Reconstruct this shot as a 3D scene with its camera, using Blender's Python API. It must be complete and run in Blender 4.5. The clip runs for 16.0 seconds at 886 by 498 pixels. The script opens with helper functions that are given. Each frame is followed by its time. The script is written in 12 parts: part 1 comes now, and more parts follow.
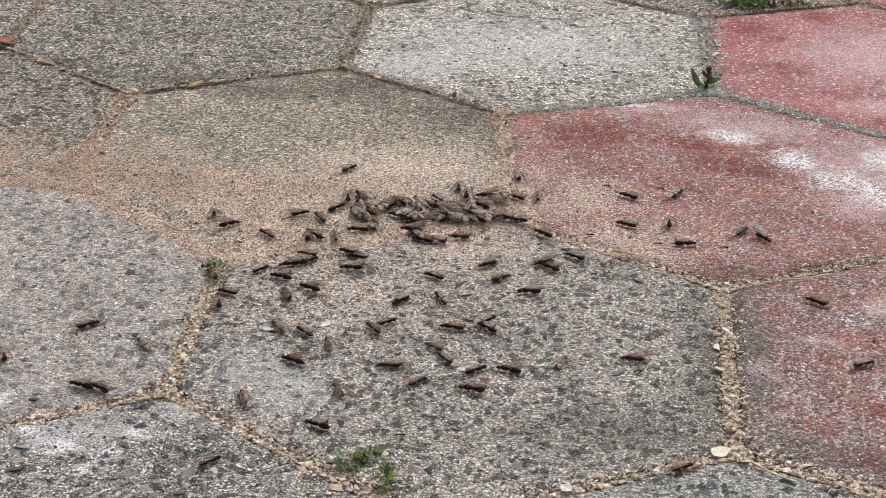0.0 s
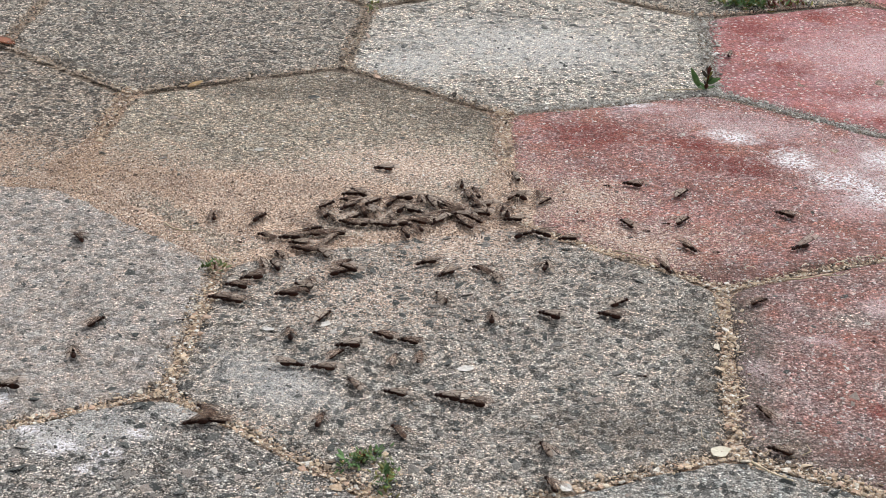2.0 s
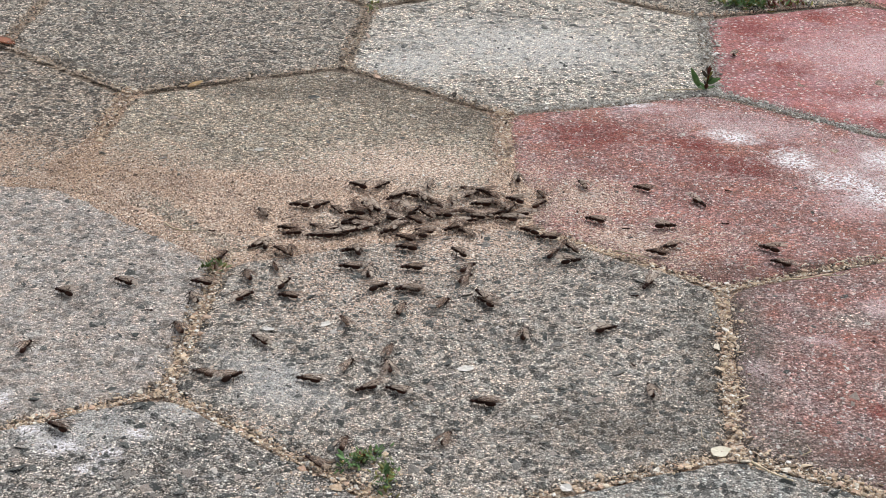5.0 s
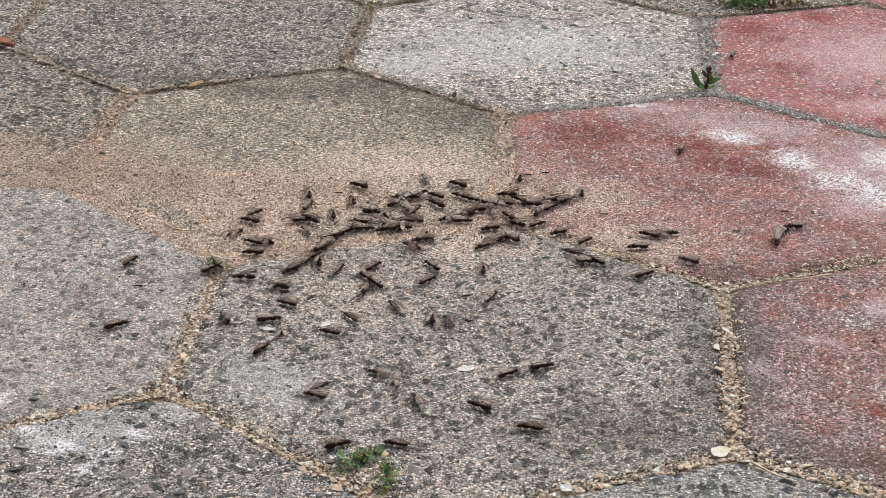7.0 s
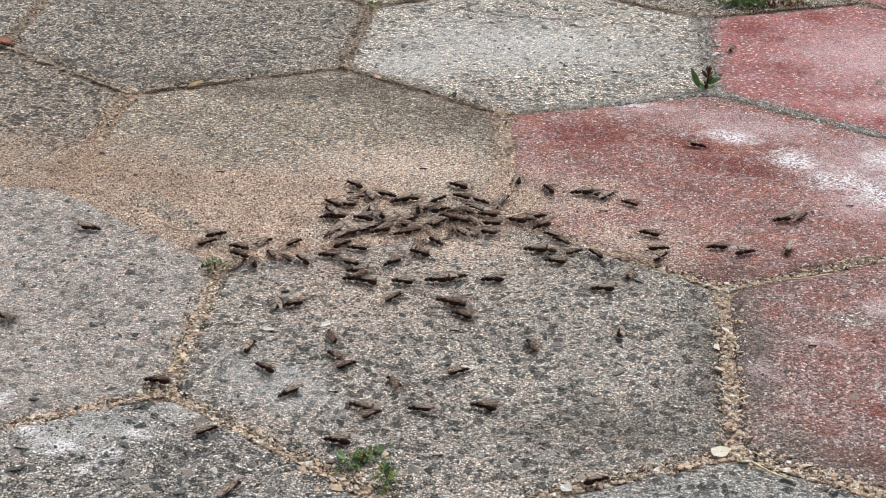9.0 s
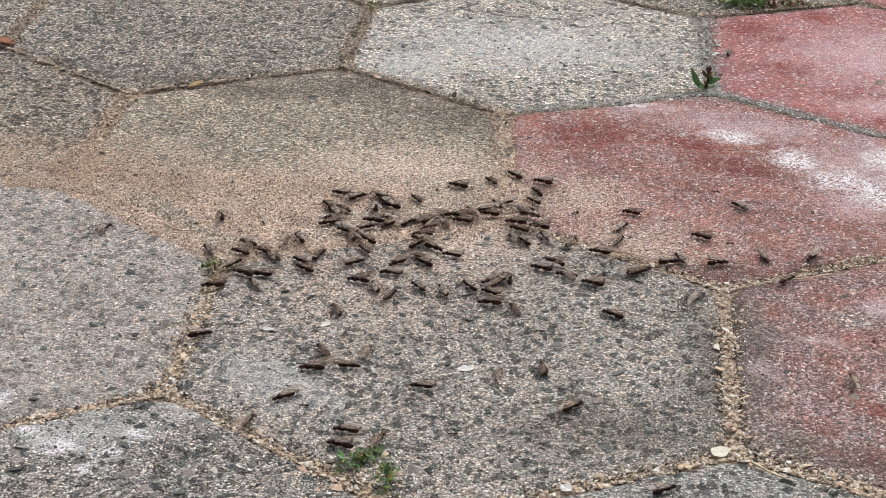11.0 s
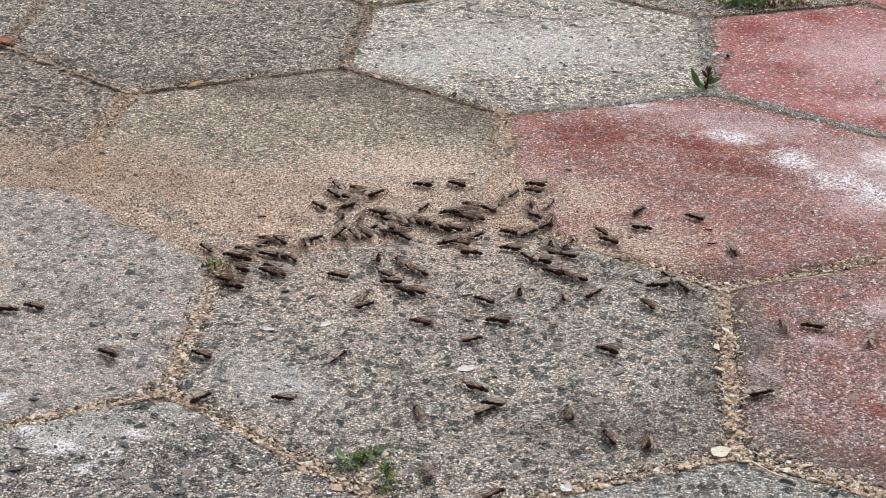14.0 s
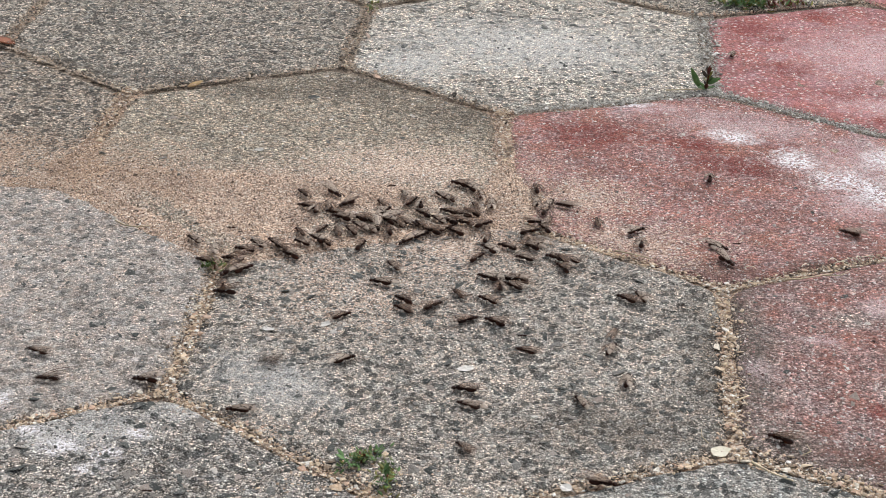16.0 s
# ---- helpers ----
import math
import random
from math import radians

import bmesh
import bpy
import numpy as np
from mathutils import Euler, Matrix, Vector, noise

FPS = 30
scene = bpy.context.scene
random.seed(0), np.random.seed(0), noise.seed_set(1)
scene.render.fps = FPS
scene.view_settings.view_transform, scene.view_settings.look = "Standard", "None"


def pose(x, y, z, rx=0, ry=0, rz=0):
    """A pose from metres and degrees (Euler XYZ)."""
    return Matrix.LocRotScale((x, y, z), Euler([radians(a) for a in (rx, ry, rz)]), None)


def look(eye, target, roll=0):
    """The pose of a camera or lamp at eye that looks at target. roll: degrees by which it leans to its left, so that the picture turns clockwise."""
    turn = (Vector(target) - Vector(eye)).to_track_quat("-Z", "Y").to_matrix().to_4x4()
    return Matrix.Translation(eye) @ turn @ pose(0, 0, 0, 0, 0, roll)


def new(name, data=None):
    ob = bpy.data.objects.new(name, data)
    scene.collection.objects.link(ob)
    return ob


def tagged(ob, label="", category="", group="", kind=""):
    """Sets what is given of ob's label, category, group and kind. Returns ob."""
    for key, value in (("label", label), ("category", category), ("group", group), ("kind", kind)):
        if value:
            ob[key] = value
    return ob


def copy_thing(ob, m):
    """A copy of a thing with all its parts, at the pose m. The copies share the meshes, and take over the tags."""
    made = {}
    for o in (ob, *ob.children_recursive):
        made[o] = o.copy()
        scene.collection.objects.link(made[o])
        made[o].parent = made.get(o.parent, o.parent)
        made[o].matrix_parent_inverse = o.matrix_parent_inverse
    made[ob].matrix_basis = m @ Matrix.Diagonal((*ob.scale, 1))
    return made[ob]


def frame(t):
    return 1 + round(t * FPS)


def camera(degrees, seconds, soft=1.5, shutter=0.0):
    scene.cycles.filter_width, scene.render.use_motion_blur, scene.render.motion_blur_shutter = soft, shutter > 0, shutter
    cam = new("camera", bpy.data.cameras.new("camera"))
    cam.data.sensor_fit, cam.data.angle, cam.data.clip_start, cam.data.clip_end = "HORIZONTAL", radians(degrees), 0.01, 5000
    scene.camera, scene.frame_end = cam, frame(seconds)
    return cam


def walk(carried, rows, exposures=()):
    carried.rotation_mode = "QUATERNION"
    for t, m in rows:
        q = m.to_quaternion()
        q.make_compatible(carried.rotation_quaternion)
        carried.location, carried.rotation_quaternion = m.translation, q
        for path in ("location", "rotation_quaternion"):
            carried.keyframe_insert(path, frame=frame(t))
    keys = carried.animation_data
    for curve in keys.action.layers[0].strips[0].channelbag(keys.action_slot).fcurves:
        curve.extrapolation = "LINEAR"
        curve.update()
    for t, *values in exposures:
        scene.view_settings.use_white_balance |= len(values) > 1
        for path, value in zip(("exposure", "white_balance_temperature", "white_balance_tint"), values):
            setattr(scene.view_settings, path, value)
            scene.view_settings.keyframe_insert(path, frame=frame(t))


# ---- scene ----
cam = camera(31.20, 16.0, soft=0.54, shutter=0.8)
EYE = pose(0.04871, -0.52341, 0.30052, 63.464, -1.307, 6.909)
walk(cam, [(0, EYE), (16, EYE)])

# ---------------------------------------------------------------- light: a bright overcast sky
SUN_UP, SUN_TURN = 58.0, 25.0
world = bpy.data.worlds.new("world")
scene.world = world
world.use_nodes = True
wn = world.node_tree.nodes
sky = wn.new("ShaderNodeTexSky")
sky.sky_type, sky.sun_disc = "NISHITA", False
sky.sun_elevation, sky.sun_rotation = radians(SUN_UP), radians(SUN_TURN)
sky.air_density, sky.dust_density, sky.ozone_density = 1.0, 4.0, 1.0
pale = wn.new("ShaderNodeHueSaturation")
pale.inputs["Saturation"].default_value = 0.34
world.node_tree.links.new(sky.outputs[0], pale.inputs["Color"])
world.node_tree.links.new(pale.outputs[0], wn["Background"].inputs["Color"])
wn["Background"].inputs["Strength"].default_value = 0.13
sun = new("sun", bpy.data.lights.new("sun", "SUN"))
sun.data.energy, sun.data.angle, sun.data.color = 1.3, radians(25), (1.0, 0.985, 0.985)
SUN_WAY = Vector((math.sin(radians(SUN_TURN)) * math.cos(radians(SUN_UP)),
                  math.cos(radians(SUN_TURN)) * math.cos(radians(SUN_UP)), math.sin(radians(SUN_UP))))
sun.matrix_world = look(SUN_WAY * 20, (0, 0, 0))
scene.view_settings.exposure = 0.09

# ---------------------------------------------------------------- helpers
MM = 0.001


def mesh(name, verts, faces, material=None, smooth=False):
    me = bpy.data.meshes.new(name)
    me.from_pydata([tuple(v) for v in verts], [], [tuple(f) for f in faces])
    if material:
        me.materials.append(material)
    me.polygons.foreach_set("use_smooth", [smooth] * len(me.polygons))
    me.update()
    return me


def part(name, data, parent=None, label="", kind=""):
    """Links a mesh as one object, under a thing or a part."""
    ob = new(name, data)
    ob.parent = parent
    return tagged(ob, label, kind=kind)


def holder(name, place=None):
    """An empty that carries the parts of a thing."""
    ob = new(name)
    ob.empty_display_size = 0.002
    if place is not None:
        ob.matrix_basis = place
    return ob


def tube(points, radius, sides=5, tip=0.4):
    """Vertices and faces of a tapered tube along points."""
    pts = [Vector(q) for q in points]
    verts, faces = [], []
    for i, q in enumerate(pts):
        way = (pts[min(i + 1, len(pts) - 1)] - pts[max(i - 1, 0)]).normalized()
        side = way.cross(Vector((0.13, 0.2, 1))).normalized()
        up = side.cross(way)
        r = radius * (1 + (tip - 1) * i / (len(pts) - 1))
        for k in range(sides):
            a = 2 * math.pi * k / sides
            verts.append(q + side * (r * math.cos(a)) + up * (r * math.sin(a)))
    for i in range(len(pts) - 1):
        for k in range(sides):
            a, b = i * sides + k, i * sides + (k + 1) % sides
            faces.append((a, b, b + sides, a + sides))
    faces.append(tuple(range(sides))[::-1])
    faces.append(tuple(range((len(pts) - 1) * sides, len(pts) * sides)))
    return verts, faces


def ellipsoid(centre, size, around=12, rings=8, shape=None):
    """An ellipsoid lying along x; shape(u) scales its girth from the back (0) to the front (1)."""
    verts, faces = [], []
    for i in range(rings + 1):
        u = i / rings
        r = math.sin(math.pi * u) * (shape(u) if shape else 1.0)
        for k in range(around):
            a = 2 * math.pi * k / around
            verts.append((centre[0] - size[0] * math.cos(math.pi * u), centre[1] + size[1] * r * math.cos(a),
                          centre[2] + size[2] * r * math.sin(a)))
    for i in range(rings):
        for k in range(around):
            a, b = i * around + k, i * around + (k + 1) % around
            faces.append((a, b, b + around, a + around))
    return verts, faces


def joined(*pieces):
    verts, faces = [], []
    for v, f in pieces:
        n = len(verts)
        verts += list(v)
        faces += [tuple(i + n for i in q) for q in f]
    return verts, faces


def stone_shapes(places, sizes, base, tris, rng, flat):
    """Jittered copies of one small solid: all their vertices and triangles."""
    n, b = len(places), len(base)
    v = base[None] * (1 + rng.uniform(-0.42, 0.3, (n, b, 1))) + rng.uniform(-0.2, 0.2, (n, b, 3))
    v = v * rng.uniform(0.55, 1.3, (n, 1, 3)) * np.array([1, 1, flat])
    a = rng.uniform(0, 2 * np.pi, n)
    c, s = np.cos(a)[:, None], np.sin(a)[:, None]
    tilt = rng.uniform(-0.5, 0.5, n)[:, None]
    x, y, z = v[..., 0], v[..., 1], v[..., 2] + v[..., 0] * tilt
    v = np.stack([x * c - y * s, x * s + y * c, z], 2) * sizes[:, None, None] + places[:, None, :]
    return v.reshape(-1, 3), (tris[None] + (np.arange(n) * b)[:, None, None]).reshape(-1, 3)


def grains(name, places, sizes, material, seed, flat=0.7, limit=0.0):
    """Many small angular stones in one mesh. places: x, y, z of each one's middle; sizes: their half widths.
    Those below limit (mm) have eight faces, the larger ones twenty."""
    rng = np.random.default_rng(seed)
    places, sizes = np.asarray(places), np.asarray(sizes)
    six = np.array([(1, 0, 0), (-1, 0, 0), (0, 1, 0), (0, -1, 0), (0, 0, 1), (0, 0, -1)], float)
    eight = np.array([(0, 2, 4), (2, 1, 4), (1, 3, 4), (3, 0, 4), (2, 0, 5), (1, 2, 5), (3, 1, 5), (0, 3, 5)])
    g = (1 + 5 ** 0.5) / 2
    twelve = np.array([(-1, g, 0), (1, g, 0), (-1, -g, 0), (1, -g, 0), (0, -1, g), (0, 1, g), (0, -1, -g), (0, 1, -g),
                       (g, 0, -1), (g, 0, 1), (-g, 0, -1), (-g, 0, 1)]) / 1.9
    twenty = np.array([(0, 11, 5), (0, 5, 1), (0, 1, 7), (0, 7, 10), (0, 10, 11), (1, 5, 9), (5, 11, 4), (11, 10, 2),
                       (10, 7, 6), (7, 1, 8), (3, 9, 4), (3, 4, 2), (3, 2, 6), (3, 6, 8), (3, 8, 9), (4, 9, 5),
                       (2, 4, 11), (6, 2, 10), (8, 6, 7), (9, 8, 1)])
    small = sizes < limit * MM
    v1, f1 = stone_shapes(places[~small], sizes[~small], twelve, twenty, rng, flat)
    v2, f2 = stone_shapes(places[small], sizes[small], six, eight, rng, flat)
    v, f = np.concatenate([v1, v2]), np.concatenate([f1, f2 + len(v1)])
    me = bpy.data.meshes.new(name)
    me.vertices.add(len(v))
    me.vertices.foreach_set("co", v.reshape(-1))
    me.loops.add(len(f) * 3)
    me.loops.foreach_set("vertex_index", f.reshape(-1))
    me.polygons.add(len(f))
    me.polygons.foreach_set("loop_start", np.arange(len(f)) * 3)
    me.polygons.foreach_set("use_smooth", [False] * len(f))
    me.update(calc_edges=True)
    me.validate()
    me.materials.append(material)
    return me


# ---------------------------------------------------------------- materials
class Shade:
    """A short way to write node materials."""

    def __init__(self, name):
        self.mat = bpy.data.materials.new(name)
        self.mat.use_nodes = True
        self.tree = self.mat.node_tree
        self.bsdf = self.tree.nodes["Principled BSDF"]
        self.pos = self.add("ShaderNodeNewGeometry").outputs["Position"]

    def add(self, kind, **sets):
        n = self.tree.nodes.new(kind)
        for k, v in sets.items():
            n.inputs[k.replace("_", " ")].default_value = v
        return n

    def link(self, a, b):
        self.tree.links.new(a, b)

    def value(self, socket, v):
        if isinstance(v, (int, float)):
            socket.default_value = v
        elif isinstance(v, tuple):
            socket.default_value = (*v, 1.0) if len(v) == 3 and socket.type == "RGBA" else v
        else:
            self.link(v, socket)

    def noise(self, scale, detail=4.0, rough=0.55, vector=None):
        n = self.add("ShaderNodeTexNoise", Scale=scale, Detail=detail, Roughness=rough)
        self.link(vector or self.pos, n.inputs["Vector"])
        return n.outputs["Fac"]

    def warp(self, scale, amount):
        """The place, shaken by noise, for ragged cells."""
        n = self.add("ShaderNodeTexNoise", Scale=scale, Detail=2.0)
        self.link(self.pos, n.inputs["Vector"])
        v = self.add("ShaderNodeVectorMath")
        v.operation = "MULTIPLY_ADD"
        self.link(n.outputs["Color"], v.inputs[0])
        v.inputs[1].default_value = (amount, amount, amount)
        self.link(self.pos, v.inputs[2])
        return v.outputs[0]

    def cells(self, scale, vector=None):
        """Voronoi cells: a random value for each, and the distance from its middle."""
        n = self.add("ShaderNodeTexVoronoi", Scale=scale)
        self.link(vector or self.pos, n.inputs["Vector"])
        sep = self.add("ShaderNodeSeparateColor")
        self.link(n.outputs["Color"], sep.inputs[0])
        return sep.outputs[0], sep.outputs[1], n.outputs["Distance"]

    def math(self, op, a, b=0.0, clamp=False):
        n = self.add("ShaderNodeMath")
        n.operation, n.use_clamp = op, clamp
        self.value(n.inputs[0], a)
        self.value(n.inputs[1], b)
        return n.outputs[0]

    def ramp(self, fac, *stops):
        n = self.add("ShaderNodeValToRGB")
        e = n.color_ramp.elements
        while len(e) < len(stops):
            e.new(0.5)
        for k, (at, c) in zip(e, stops):
            k.position = at
            k.color = (c, c, c, 1) if isinstance(c, (int, float)) else (*c, 1)
        self.link(fac, n.inputs[0])
        return n.outputs[0]

    def span(self, v, a, b, c=0.0, d=1.0):
        n = self.add("ShaderNodeMapRange")
        n.clamp = True
        self.value(n.inputs[0], v)
        for i, q in enumerate((a, b, c, d)):
            n.inputs[i + 1].default_value = q
        return n.outputs[0]

    def mix(self, fac, a, b, how="MIX"):
        n = self.add("ShaderNodeMix")
        n.data_type, n.blend_type = "RGBA", how
        self.value(n.inputs[0], fac)
        self.value(n.inputs[6], a)
        self.value(n.inputs[7], b)
        return n.outputs[2]

    def spot(self, x, y, rx, ry, turn=0.0):
        """1 in the middle of an ellipse on the ground (mm), falling to 0 at its edge."""
        n = self.add("ShaderNodeMapping")
        n.vector_type = "TEXTURE"
        n.inputs["Location"].default_value = (x * MM, y * MM, 0)
        n.inputs["Rotation"].default_value = (0, 0, radians(turn))
        n.inputs["Scale"].default_value = (rx * MM, ry * MM, 1)
        self.link(self.pos, n.inputs["Vector"])
        length = self.add("ShaderNodeVectorMath")
        length.operation = "LENGTH"
        self.link(n.outputs[0], length.inputs[0])
        return self.span(length.outputs["Value"], 0.0, 1.0, 1.0, 0.0)

    def spots(self, *list_of):
        out = None
        for s in list_of:
            one = self.spot(*s)
            out = one if out is None else self.math("MAXIMUM", out, one)
        return out

    def dirty(self, sand):
        """Sand mixed with soil towards the west and north of the spill."""
        m = self.math("ADD", self.spots((-214.5, 169.2, 128.1, 113.7, 0), (-90.3, 233, 150.3, 51.7, 0)), self.math("MULTIPLY", self.math("SUBTRACT", self.noise(60, 5, 0.7), 0.5), 0.8))
        return self.mix(self.span(m, 0.1, 0.6, 0.0, 1.0), sand, self.mix(1.0, sand, (0.70, 0.66, 0.61), "MULTIPLY"))

    def bump(self, height, strength, distance, before=None):
        n = self.add("ShaderNodeBump", Strength=strength, Distance=distance)
        self.value(n.inputs["Height"], height)
        if before is not None:
            self.link(before, n.inputs["Normal"])
        return n.outputs[0]

    def done(self, colour, rough=0.85, normal=None, spec=0.3):
        self.value(self.bsdf.inputs["Base Color"], colour)
        self.value(self.bsdf.inputs["Roughness"], rough)
        self.bsdf.inputs["Specular IOR Level"].default_value = spec
        if normal is not None:
            self.link(normal, self.bsdf.inputs["Normal"])
        return self.mat


SAND = ((0.0, (0.07, 0.05, 0.04)), (0.2, (0.36, 0.26, 0.195)), (0.5, (0.65, 0.475, 0.365)), (0.8, (0.83, 0.665, 0.54)), (1.0, (0.97, 0.92, 0.85)))

# places where blown sand lies on the pavers: x, y, half widths (mm), turn
DUSTY = ((-70.4, 122, 105.2, 71, 4), (-184.8, 123.9, 81, 70.5, 25), (8.1, 126.8, 46.5, 52.9, 0), (-8.2, 80.8, 62.5, 34.4, 10), (62.8, 94.7, 56, 30, -25), (-243.9, 135, 68.7, 52.1, 15),
         (-95.5, 80.8, 44.9, 34.2, 0), (40, 138, 44, 42, 0), (-42, 158, 78, 48, 2))


def concrete_material(name, tone=(1.0, 1.0, 1.0), fine=1000.0, dark=0.85, bite=1.0, bleach=(), grime=(), dust=1.0, paint=None, wear=0.3, chalk=(), blotch=(), film=(), bare=(), patch=60.0, cover=0.72, dusty=DUSTY):
    """Worn exposed-aggregate concrete. paint: a colour rubbed into it; chalk: white bloom; blotch: where the paint stayed dark; bare: where it is gone."""
    s = Shade(name)
    grain, grain2, edge = s.cells(fine * 1.12, s.warp(fine * 1.1, 0.0011))
    tiny, tiny2, _ = s.cells(fine * 2.6, s.warp(fine * 2.0, 0.0005))
    big, big2, bigedge = s.cells(fine * 0.28, s.warp(fine * 0.8, 0.0015))
    gap = s.math("MULTIPLY", s.span(edge, 0.40, 0.58), s.span(s.noise(fine * 0.6, 2, 0.6), 0.38, 0.53))
    cloud = s.noise(22, 5, 0.6)
    mid = s.noise(140, 4, 0.6)
    light = s.ramp(grain, (0.0, 0.24), (0.22, 0.60), (0.5, 0.95), (0.8, 1.38), (0.96, 2.25))
    light = s.mix(1.0, light, s.ramp(tiny, (0.0, 0.62), (0.5, 1.0), (1.0, 1.34)), "MULTIPLY")
    light = s.mix(1.0 - bite, light, (0.95, 0.95, 0.95))
    col = s.mix(1.0, light, (0.47, 0.446, 0.412), "MULTIPLY")
    stone = s.math("MULTIPLY", s.span(big, cover, cover + 0.03), s.span(bigedge, 0.66, 0.58))
    stone_col = s.mix(1.0, s.mix(big2, (0.04, 0.045, 0.046), (0.115, 0.118, 0.113)), s.ramp(tiny2, (0.0, 0.72), (1.0, 1.28)), "MULTIPLY")
    col = s.mix(s.math("MULTIPLY", stone, dark), col, stone_col)
    col = s.mix(1.0, col, s.ramp(s.noise(fine * 0.5, 2, 0.6), (0.36, 0.86), (0.64, 1.14)), "MULTIPLY")
    col = s.mix(1.0, col, s.ramp(cloud, (0.3, 0.82), (0.7, 1.15)), "MULTIPLY")
    col = s.mix(1.0, col, s.ramp(mid, (0.3, 0.92), (0.7, 1.06)), "MULTIPLY")
    tint = s.mix(s.span(s.noise(170, 3, 0.6), 0.35, 0.65), (1.06, 0.99, 0.93), (0.95, 1.01, 1.03))
    col = s.mix(1.0, s.mix(1.0, col, tint, "MULTIPLY"), tone, "MULTIPLY")
    if paint:
        hold = s.math("ADD", s.math("MULTIPLY", s.noise(patch, 8, 0.72), 0.9), s.math("MULTIPLY", grain2, 0.1))
        keep = s.span(hold, wear - 0.14, wear + 0.18)
        if bare:
            m = s.math("ADD", s.spots(*bare), s.math("MULTIPLY", s.math("SUBTRACT", s.noise(80, 6, 0.7), 0.5), 1.2))
            keep = s.math("MULTIPLY", keep, s.span(m, 0.15, 0.7, 1.0, 0.08))
        coat = s.mix(1.0, s.mix(0.52, light, (1.0, 1.0, 1.0)), tuple(1.12 * c for c in paint), "MULTIPLY")
        coat = s.mix(1.0, coat, s.ramp(s.noise(35, 4), (0.3, 0.78), (0.7, 1.2)), "MULTIPLY")
        coat = s.mix(1.0, coat, s.ramp(s.noise(60, 5, 0.65), (0.35, (0.93, 0.99, 1.16)), (0.62, (1.06, 1.0, 0.88))), "MULTIPLY")
        coat = s.mix(s.span(grain2, 0.93, 0.95, 0.0, 0.9), coat, (0.84, 0.75, 0.72))
        col = s.mix(s.math("MULTIPLY", keep, 0.92), col, coat)
        for x, y, rx, ry in blotch:
            m = s.math("ADD", s.spot(x, y, rx, ry), s.math("MULTIPLY", s.math("SUBTRACT", mid, 0.5), 1.4))
            m = s.math("MULTIPLY", s.span(m, 0.25, 0.7), s.span(tiny2, 0.3, 0.95, 0.8, 0.25))
            col = s.mix(m, col, (0.25, 0.045, 0.035))
    # dirt between the grains, and the shade of these crevices painted into the colour
    col = s.mix(s.math("MULTIPLY", gap, (0.6 if paint else 0.88) * bite), col, s.mix(0.95, col, (0.018, 0.016, 0.014)))
    if bleach:
        m = s.math("ADD", s.spots(*bleach), s.math("MULTIPLY", s.math("SUBTRACT", s.noise(90, 6, 0.7), 0.5), 1.6))
        m = s.math("MULTIPLY", s.span(m, 0.15, 0.8), s.span(tiny2, 0.2, 0.7, 0.12, 0.75))
        col = s.mix(m, col, (0.72, 0.56, 0.57) if paint else (0.70, 0.70, 0.68))
    if chalk:
        m = s.math("ADD", s.spots(*chalk), s.math("MULTIPLY", s.math("SUBTRACT", s.noise(130, 6, 0.75), 0.5), 2.0))
        m = s.math("MULTIPLY", s.span(m, 0.1, 0.75), s.span(grain2, 0.30, 0.55, 0.12, 1.0))
        col = s.mix(m, col, (0.93, 0.90, 0.92))
    if grime:
        m = s.math("ADD", s.spots(*grime), s.math("MULTIPLY", s.math("SUBTRACT", s.noise(110, 5, 0.7), 0.5), 1.3))
        col = s.mix(s.math("MULTIPLY", s.span(m, 0.1, 0.9, 0.0, 0.8), s.span(tiny2, 0.4, 0.9, 1.0, 0.3)), col, (0.06, 0.05, 0.038))
    if dust:
        speck, speck2, _ = s.cells(1500, s.warp(1500, 0.0006))
        thin = s.math("MAXIMUM", s.spots(*dusty), s.math("MULTIPLY", s.spots(*film), 0.6)) if film else s.spots(*dusty)
        m = s.math("ADD", thin, s.math("MULTIPLY", s.math("SUBTRACT", s.noise(70, 6, 0.7), 0.5), 0.7))
        m = s.math("ADD", m, s.math("MULTIPLY", s.math("SUBTRACT", speck2, 0.5), 0.7))
        col = s.mix(s.span(m, 0.45, 0.65, 0.0, 0.95 * dust), col, s.dirty(s.ramp(speck, *SAND)))
    nrm = s.bump(s.math("SUBTRACT", 1.0, edge), 0.85, 0.0008)
    nrm = s.bump(s.noise(1600, 3, 0.7), 0.5, 0.0004, nrm)
    return s.done(col, 0.9, nrm, 0.25)


def stone_material(name, *stops):
    s = Shade(name)
    isl = s.add("ShaderNodeNewGeometry").outputs["Random Per Island"]
    col = s.ramp(isl, *stops)
    col = s.mix(1.0, col, s.ramp(s.noise(700, 5, 0.7), (0.25, 0.6), (0.75, 1.3)), "MULTIPLY")
    tiny, tiny2, edge = s.cells(2300)
    col = s.mix(s.span(tiny, 0.80, 0.95, 0.0, 0.55), col, (0.45, 0.43, 0.40))
    return s.done(col, 0.8, s.bump(s.noise(1500, 4, 0.7), 0.6, 0.0005), 0.3)


